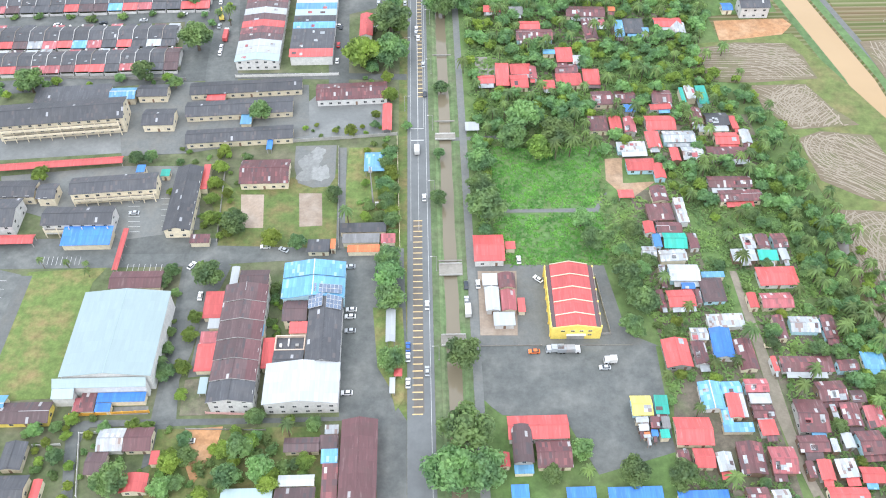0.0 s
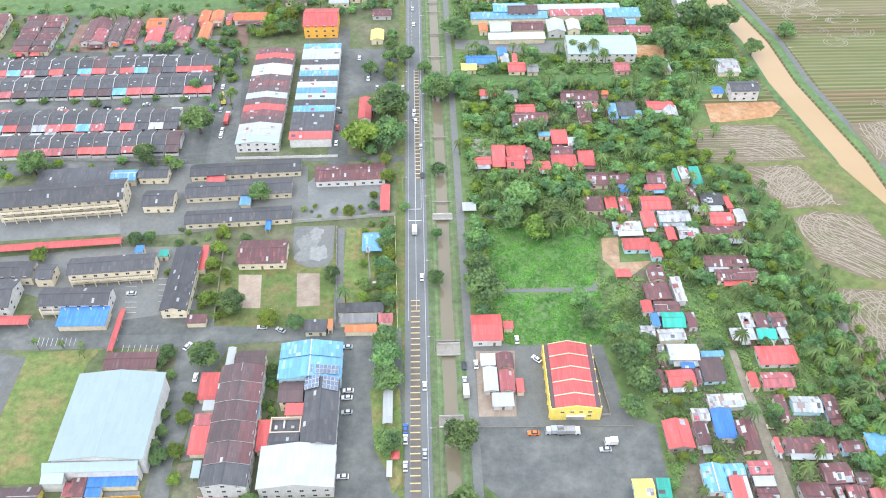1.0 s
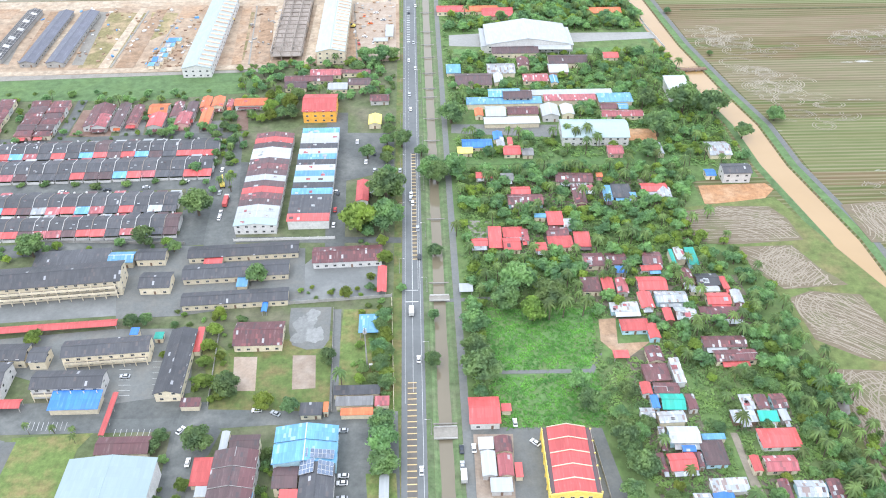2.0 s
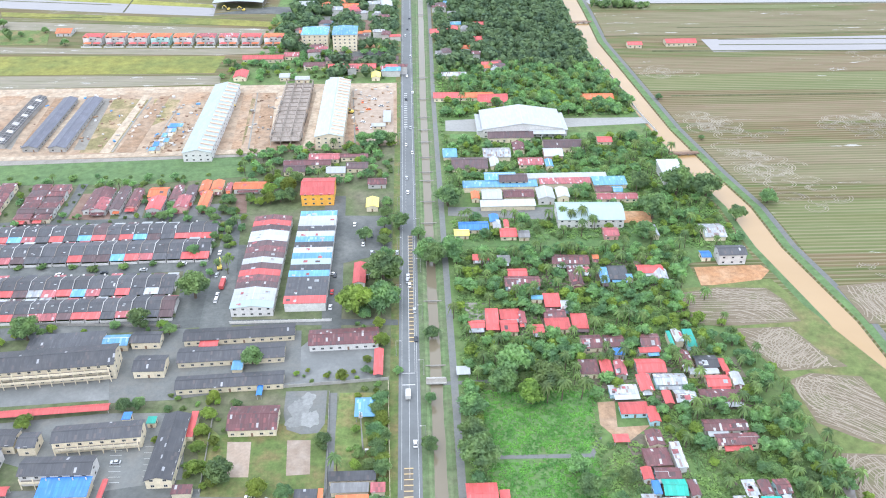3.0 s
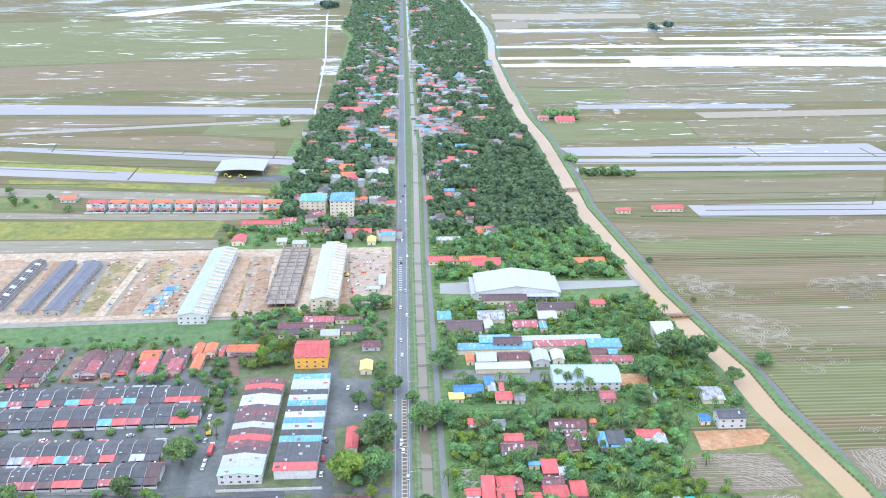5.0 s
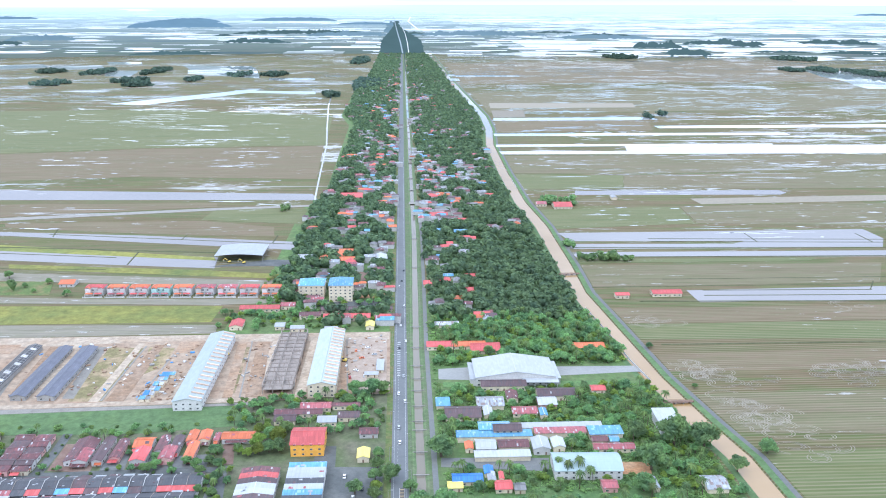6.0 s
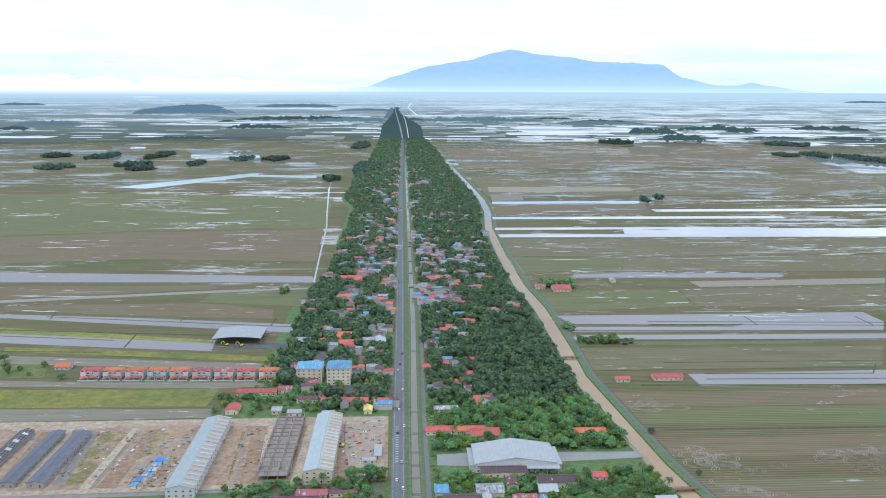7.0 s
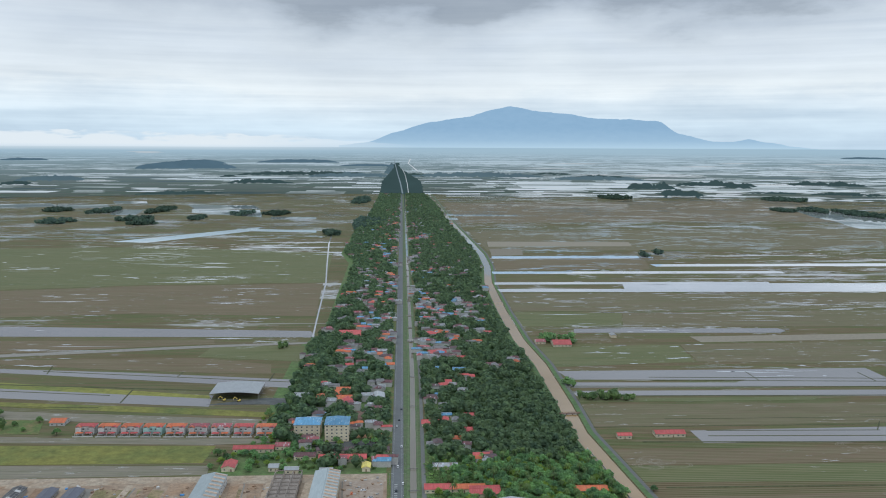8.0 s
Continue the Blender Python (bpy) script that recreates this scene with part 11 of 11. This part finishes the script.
def joined(name, spots, label):
    """Many whole trees as one thicket."""
    packs = {}
    for ob, x, y, turn, s in spots:
        for ch in (ob, *ob.children):
            if ch.type != "MESH":
                continue
            me = ch.data
            co = np.empty(len(me.vertices) * 3)
            me.vertices.foreach_get("co", co)
            co = co.reshape(-1, 3) * s
            c, q = math.cos(turn), math.sin(turn)
            co = np.stack([co[:, 0] * c - co[:, 1] * q + x, co[:, 0] * q + co[:, 1] * c + y, co[:, 2]], 1)
            pack = packs.setdefault(me.materials[0].name, ([], [], me.materials[0]))
            k = len(pack[0])
            pack[0].extend(map(tuple, co))
            pack[1].extend(tuple(i + k for i in p.vertices) for p in me.polygons)
    for verts, faces, material in packs.values():
        tagged(part(name, mesh(name, verts, faces, material)), label, "trees", kind="stuff")


THICKET = []


def grove(poly, spacing, palms, light, bushes, seed, smin=0.5, smax=1.1, gap=1.5, keep=(), single=False):
    rng = random.Random(seed)
    xs, ys = [p[0] for p in poly], [p[1] for p in poly]
    y = min(ys)
    while y < max(ys):
        x = min(xs)
        while x < max(xs):
            px, py = x + rng.uniform(-0.5, 0.5) * spacing, y + rng.uniform(-0.5, 0.5) * spacing
            x += spacing
            if not inside(px, py, poly) or any(inside(px, py, q) for q in keep):
                continue
            u, s = rng.random(), rng.uniform(smin, smax)
            if not free(px, py, gap if u > bushes else 0.5) or any(abs(px - gx) < gr and abs(py - gy) < gr for gx, gy, gr in GROWN[-400:]):
                continue
            if u < bushes:
                models, s = BUSHES, s * 1.5
            elif u < bushes + 0.7 * palms:
                models, s = PALMS, rng.uniform(0.65, 1.0)
            elif u < bushes + 0.7 * palms + light:
                models, s = LIGHT, s * 0.8
            else:
                models = TREES
            if single:
                plant(models, px, py, s)
            else:
                if models is TREES or models is LIGHT:
                    models = distant(models, 0 if py < 400 else 1)
                THICKET.append((rng.choice(models), px, py, rng.uniform(0, 6.28), s))
                GROWN.append((px, py, (3.2 if models is not BUSHES else 1.2) * s))
        y += spacing


clearing = [(27, 216), (72, 216), (73, 252), (79, 284), (28, 286)]
yards = [[(14, 120), (56, 124), (82, 132), (84, 180), (72, 216), (14, 216)], [(77, 252), (100, 252), (100, 278), (77, 278)], [(116, 115), (126, 115), (125, 160), (121, 212), (116, 212)], [(60, 124), (110, 124), (110, 160), (90, 160)]]
grove([(82, 112), (118, 112), (118, 212), (84, 212)], 5.2, 0.32, 0.2, 0.25, 6, 0.45, 0.75, 1.0, yards, True)
grove([(118, 112), (170, 112), (168, 180), (156, 215), (154, 240), (116, 240)], 5.0, 0.28, 0.14, 0.25, 16, 0.5, 0.8, 1.0, yards, True)
grove([(20, 216), (30, 216), (28, 286), (75, 284), (100, 250), (118, 240), (155, 240), (154, 262), (146, 310), (136, 350), (150, 385), (150, 400), (22, 400)], 4.9, 0.30, 0.22, 0.22, 5, 0.5, 0.9, 1.0, yards + [clearing, [(24, 337), (37, 337), (37, 354), (24, 354)]])
grove([(22, 400), (186, 400), (182, 490), (170, 560), (20, 560)], 6.0, 0.30, 0.22, 0.25, 7, 0.5, 0.9, 1.2, [[(22, 556), (175, 552), (175, 586), (22, 586)], [(20, 436), (92, 434), (92, 469), (20, 469)], [(22, 402), (155, 402), (155, 412), (22, 412)], [(122, 428), (145, 428), (145, 444), (122, 444)], [(23, 545), (160, 545), (160, 556), (23, 556)], [(150, 360), (192, 360), (192, 384), (150, 384)]])
grove([(24, 586), (168, 586), (160, 690), (22, 690)], 6.4, 0.28, 0.16, 0.1, 71, 0.6, 1.0, 1.0)
grove([(62, 586), (170, 586), (158, 690), (66, 690)], 6.0, 0.32, 0.12, 0.1, 72, 0.7, 1.1, 0.8)
grove([(150, 112), (186, 112), (183, 180), (172, 230), (163, 300), (148, 345)], 5.0, 0.5, 0.16, 0.15, 73, 0.5, 0.85, 0.8)
grove([(-31, 230), (-14, 230), (-14, 330), (-24, 330)], 5.5, 0.05, 0.45, 0.3, 8, 0.45, 0.85, 1.5, (), True)
grove([(-30, 330), (-13, 330), (-13, 392), (-30, 392)], 6.5, 0.1, 0.25, 0.25, 9, 0.5, 0.85, 1.5, (), True)
grove([(-110, 484), (-14, 484), (-14, 545), (-120, 535)], 6.5, 0.15, 0.2, 0.25, 10, 0.5, 0.85)
grove([(-150, 664), (-72, 664), (-72, 720), (-15, 722), (-15, 740), (-118, 740), (-150, 705)], 8.0, 0.15, 0.25, 0.25, 41, 0.5, 0.9)
grove([(-70, 662), (-16, 662), (-16, 684), (-70, 684)], 9.0, 0.1, 0.25, 0.3, 42, 0.5, 0.8)
grove([(-135, 738), (-112, 738), (-112, 785), (-90, 800), (-90, 830), (-118, 840), (-135, 800)], 8.0, 0.15, 0.2, 0.2, 43, 0.5, 0.9)
grove([(-300, 425), (-130, 425), (-130, 505), (-300, 505)], 9.0, 0.05, 0.2, 0.5, 12, 0.4, 0.7)
grove([(-300, 325), (-118, 330), (-118, 340), (-300, 336)], 7.0, 0.0, 0.3, 0.5, 13, 0.5, 0.8, 1.0, (), True)
grove([(-96, 110), (-40, 112), (-40, 148), (-62, 150), (-76, 140), (-96, 150)], 5.6, 0.1, 0.35, 0.35, 14, 0.5, 0.85, 1.0, (), True)
grove([(-160, 100), (-96, 110), (-96, 145), (-160, 150)], 8.0, 0.05, 0.3, 0.5, 15, 0.4, 0.7, 1.0, (), True)
grove([(-110, 225), (-80, 232), (-78, 292), (-112, 292)], 6.5, 0.0, 0.5, 0.4, 17, 0.4, 0.7, 1.2, (), True)
grove([(-300, 238), (-180, 238), (-180, 260), (-300, 260)], 8.0, 0.0, 0.4, 0.5, 18, 0.4, 0.6, 1.2)
grove([(-320, 300), (-195, 300), (-195, 335), (-320, 335)], 8.0, 0.0, 0.4, 0.3, 19, 0.5, 0.8, 1.2)
grove([(-98.5, 160), (-95.6, 160), (-95.6, 205), (-98.5, 205)], 4.0, 0.1, 0.2, 0.5, 31, 0.35, 0.5, 0.3, (), True)
grove([(-84, 150), (-79, 150), (-79, 205), (-84, 205)], 6.0, 0.0, 0.6, 0.4, 32, 0.35, 0.5, 0.6, (), True)
grove([(-140, 112), (-96, 112), (-92, 150), (-140, 152)], 6.0, 0.05, 0.35, 0.45, 33, 0.4, 0.75, 0.8, (), True)
grove([(-60, 175), (-54, 175), (-54, 205), (-60, 205)], 4.0, 0.0, 0.3, 0.6, 34, 0.3, 0.45, 0.4, (), True)
grove([(-72, 290), (-20, 296), (-20, 306), (-72, 302)], 6.0, 0.0, 0.4, 0.6, 35, 0.3, 0.5, 0.8, (), True)
grove([(-130, 330), (-118, 332), (-118, 348), (-130, 348)], 6.0, 0.0, 0.3, 0.2, 36, 0.6, 0.9, 0.8, (), True)
grove([(-120, 380), (-98, 380), (-98, 470), (-120, 470)], 8.0, 0.1, 0.3, 0.4, 37, 0.4, 0.7, 1.0)
for ob, m in BUILT.items():
    ob.matrix_basis = m
joined("village_trees", THICKET, "dense palms, broadleaved trees and bushes between the houses")
for models in DISTANT.values():
    for ob in models:
        for ch in (*ob.children, ob):
            bpy.data.objects.remove(ch)


# ---- woods and houses of the long village ----
def far_woods(name, poly, spacing, seed, label, material=None):
    """Crowns of the roadside village far off, as one thicket."""
    rng = np.random.default_rng(seed)
    v, f = [], []
    xs, ys = [p[0] for p in poly], [p[1] for p in poly]
    y = min(ys)
    while y < max(ys):
        x = min(xs)
        sp = spacing * (1.0 if y < 1500 else 1.25 if y < 2500 else 1.6)
        while x < max(xs):
            px, py = x + rng.uniform(-0.5, 0.5) * sp, y + rng.uniform(-0.5, 0.5) * sp
            x += sp
            if not inside(px, py, poly) or rng.random() < 0.16 or not free(px, py, 1.0):
                continue
            r = sp * rng.uniform(0.42, 0.95)
            z = rng.uniform(2.5, 8.0)
            count = 44 if y < 1000 else 26 if y < 1500 else 12
            for _ in range(count):
                n = rng.normal(size=3)
                n /= np.linalg.norm(n)
                n[2] = abs(n[2])
                p = np.array((px, py, z)) + n * r * np.array((1, 1, 0.75)) * rng.uniform(0.7, 1.1)
                t = np.cross(n + rng.normal(size=3) * 0.5, (0.3, 0.5, 0.8))
                t /= np.linalg.norm(t)
                b = np.cross(n, t)
                s = r * (rng.uniform(0.2, 0.4) if count > 20 else rng.uniform(0.3, 0.55))
                k = len(v)
                v += [tuple(p + t * s), tuple(p + b * s), tuple(p - t * s), tuple(p - b * s)]
                f += [(k, k + 1, k + 2, k + 3)]
            k = len(v)
            for j in range(6):
                th = j * math.pi / 3
                v.append((px + 0.85 * r * math.cos(th), py + 0.85 * r * math.sin(th), z - 0.3 * r))
            v += [(px, py, z + 0.6 * r), (px, py, 0.0)]
            f += [(k + j, k + (j + 1) % 6, k + 6) for j in range(6)] + [(k + (j + 1) % 6, k + j, k + 7) for j in range(6)]
        y += sp
    tagged(part(name, mesh(name, v, f, material or M_FAR)), label, "trees", kind="stuff")


def village(poly, count, seed):
    """Small houses far along the road, some with a second roof beside."""
    rng = random.Random(seed)
    xs, ys = [p[0] for p in poly], [p[1] for p in poly]
    made, out = 0, {}
    while made < count:
        x, y = rng.uniform(min(xs), max(xs)), min(ys) + (max(ys) - min(ys)) * rng.random() ** 1.6
        if not inside(x, y, poly) or not free(x, y, 2.0) or (x > 72 and y < 1150 and rng.random() < 0.9) or (y < 980 and rng.random() < 0.72) or rng.random() > 1.25 * math.exp(-max(0.0, (x - 22 if x > 0 else -14 - x)) / 62):
            continue
        for k in range(rng.choice((1, 2, 3, 4, 5))):
            w, d, hh = rng.uniform(6.5, 14.5), rng.uniform(6, 10.5), rng.uniform(4.4, 6.8)
            c = rng.choice(("red", "orange", "maroon", "maroon", "zinc", "zinc", "sky", "brown", "brown", "rose", "grey", "grey", "maroon"))
            px, py = x + rng.uniform(-9, 9) * min(k, 1), y + rng.uniform(-9, 9) * min(k, 1)
            turn = radians(rng.uniform(-12, 12))
            top, faces = roof_shape(rng.choice(("gable", "hip")), "x", w, d, hh, d * 0.2)
            v, f = out.setdefault(c, ([], []))
            n = len(v)
            cs, sn = math.cos(turn), math.sin(turn)
            v.extend((px + a * cs - b * sn, py + a * sn + b * cs, z) for a, b, z in top)
            f.extend(tuple(i + n for i in q) for q in faces)
            v2, f2 = out.setdefault("wall", ([], []))
            n = len(v2)
            v2.extend((px + a * cs - b * sn, py + a * sn + b * cs, z) for a, b, z in box_v(-w / 2 + 0.5, -d / 2 + 0.5, 0, w / 2 - 0.5, d / 2 - 0.5, hh))
            f2.extend(tuple(i + n for i in q) for q in BOX_F)
            FOOT.append((px, py - 3.5, 0, w / 2 + 1, d / 2 + 4.5))
        made += 1
    for c, (v, f) in out.items():
        words = "pale walls" if c == "wall" else ROOF_WORDS[c] + " roofs"
        tagged(part("far_houses", mesh("far_houses", v, f, WALL["white"] if c == "wall" else ROOF[c])), f"many small far village houses, their {words}", "houses", kind="stuff")


for x, y, w, d in ((-46, 719, 29, 15), (-30, 752, 16, 8), (-82, 822, 14, 12), (-44, 806, 8, 14)):
    FOOT.append((x, y, 0, w, d))
ground_patch('village_lot', [(-97, 834), (-67, 835), (-67, 809), (-97, 808)], M_LANE, 0.05, 'bare paved lot in the village', 'yard')
ground_patch('village_lot', [(-53, 820), (-36, 821), (-36, 791), (-53, 790)], M_REDYARD, 0.05, 'reddish paved lot in the village', 'yard')
STRIP_W = [(-14, 664), (-14, 4700), (-118, 4700), (-122, 3000), (-140, 2560), (-140, 2080), (-104, 1900), (-106, 1180), (-120, 1100), (-120, 740), (-70, 720), (-70, 664)]
STRIP_E = [(22, 680), (154, 680), (150, 840), (150, 1000), (144, 1130), (144, 1340), (150, 1630), (170, 1850), (178, 2070), (166, 2550), (155, 3000), (145, 4030), (115, 4700), (22, 4700)]
village(STRIP_W, 320, 3)
village(STRIP_E, 300, 4)
far_woods("far_woods", STRIP_W, 6.8, 1, "dense dark green trees along the far village")
far_woods("far_woods", STRIP_E, 6.8, 2, "dense dark green trees between road and river")


def undergrowth(name, poly, count, size, seed, keep, label, material, tall=0.5):
    """Weeds, banana leaves and tall grass over the ground, as loose leaf clumps."""
    rng = np.random.default_rng(seed)
    xs, ys = [p[0] for p in poly], [p[1] for p in poly]
    v, f = [], []
    while len(f) < count:
        x, y = rng.uniform(min(xs), max(xs)), rng.uniform(min(ys), max(ys))
        if not inside(x, y, poly) or any(inside(x, y, q) for q in keep) or not free(x, y, 0.3):
            continue
        for _ in range(5):
            th, s = rng.uniform(0, 6.28), size * rng.uniform(0.6, 1.5)
            c, q = math.cos(th) * s, math.sin(th) * s
            px, py, z = x + rng.normal() * size, y + rng.normal() * size, tall * rng.uniform(0.2, 1.0)
            k = len(v)
            v += [(px - c, py - q, z * 0.4), (px + q * 0.5, py - c * 0.5, z), (px + c, py + q, z * 0.7), (px - q * 0.5, py + c * 0.5, z * 1.1)]
            f.append((k, k + 1, k + 2, k + 3))
    tagged(part(name, mesh(name, v, f, material)), label, "plants", kind="stuff")


undergrowth("undergrowth", [(20, 216), (84, 214), (84, 112), (170, 112), (168, 180), (156, 215), (154, 262), (146, 310), (136, 350), (150, 400), (22, 400)], 26000, 0.75, 1, yards + [clearing], "weeds and banana leaves between village houses", M_BUSH, 0.9)
undergrowth("tall_grass", clearing, 9000, 0.5, 2, [[(30, 243.5), (72, 243.5), (77, 255), (75, 257), (70, 247), (30, 247)]], "tall grass and creepers in the clearing", M_CREEP, 0.5)
undergrowth("undergrowth", [(22, 400), (186, 400), (182, 490), (166, 600), (160, 680), (20, 680)], 22000, 1.0, 3, [[(22, 556), (175, 552), (175, 586), (22, 586)], [(20, 436), (92, 434), (92, 469), (20, 469)], [(22, 402), (155, 402), (155, 412), (22, 412)], [(122, 428), (145, 428), (145, 444), (122, 444)], [(23, 545), (160, 545), (160, 556), (23, 556)], [(150, 360), (192, 360), (192, 384), (150, 384)]], "weeds and bushes between far village houses", M_BUSH, 1.2)


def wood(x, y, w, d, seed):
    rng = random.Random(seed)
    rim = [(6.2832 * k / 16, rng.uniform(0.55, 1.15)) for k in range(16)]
    # belts beyond 1500 take M_BELT, with haze painted into its colour
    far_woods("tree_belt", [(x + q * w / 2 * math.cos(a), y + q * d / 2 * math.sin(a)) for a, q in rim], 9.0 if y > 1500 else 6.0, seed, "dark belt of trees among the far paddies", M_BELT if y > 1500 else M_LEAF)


wood(-976, 3487, 85, 312, 100)
wood(-1189, 3422, 98, 300, 101)
wood(-738, 3096, 52, 173, 102)
wood(-943, 3045, 118, 167, 103)
wood(-1388, 3476, 111, 185, 104)
wood(-876, 2886, 93, 129, 105)
wood(-1180, 2951, 113, 179, 106)
wood(-615, 3308, 86, 141, 107)
wood(-486, 3310, 108, 142, 108)
wood(1834, 3291, 116, 405, 109)
wood(1732, 3495, 98, 261, 110)
wood(1597, 3491, 98, 195, 111)
wood(632, 2054, 20, 68, 112)
wood(208, 1116, 54, 41, 113)
wood(183, 907, 13, 23, 114)
wood(211, 852, 59, 16, 115)
wood(-119, 2905, 115, 438, 116)
wood(-208, 2563, 51, 171, 117)
wood(1951, 4240, 238, 286, 118)
wood(-197, 4147, 82, 533, 119)
wood(590, 2032, 17, 55, 120)
wood(1120, 4410, 181, 255, 121)
wood(-156, 1093, 18, 32, 122)
wood(-367, 773, 15, 23, 123)
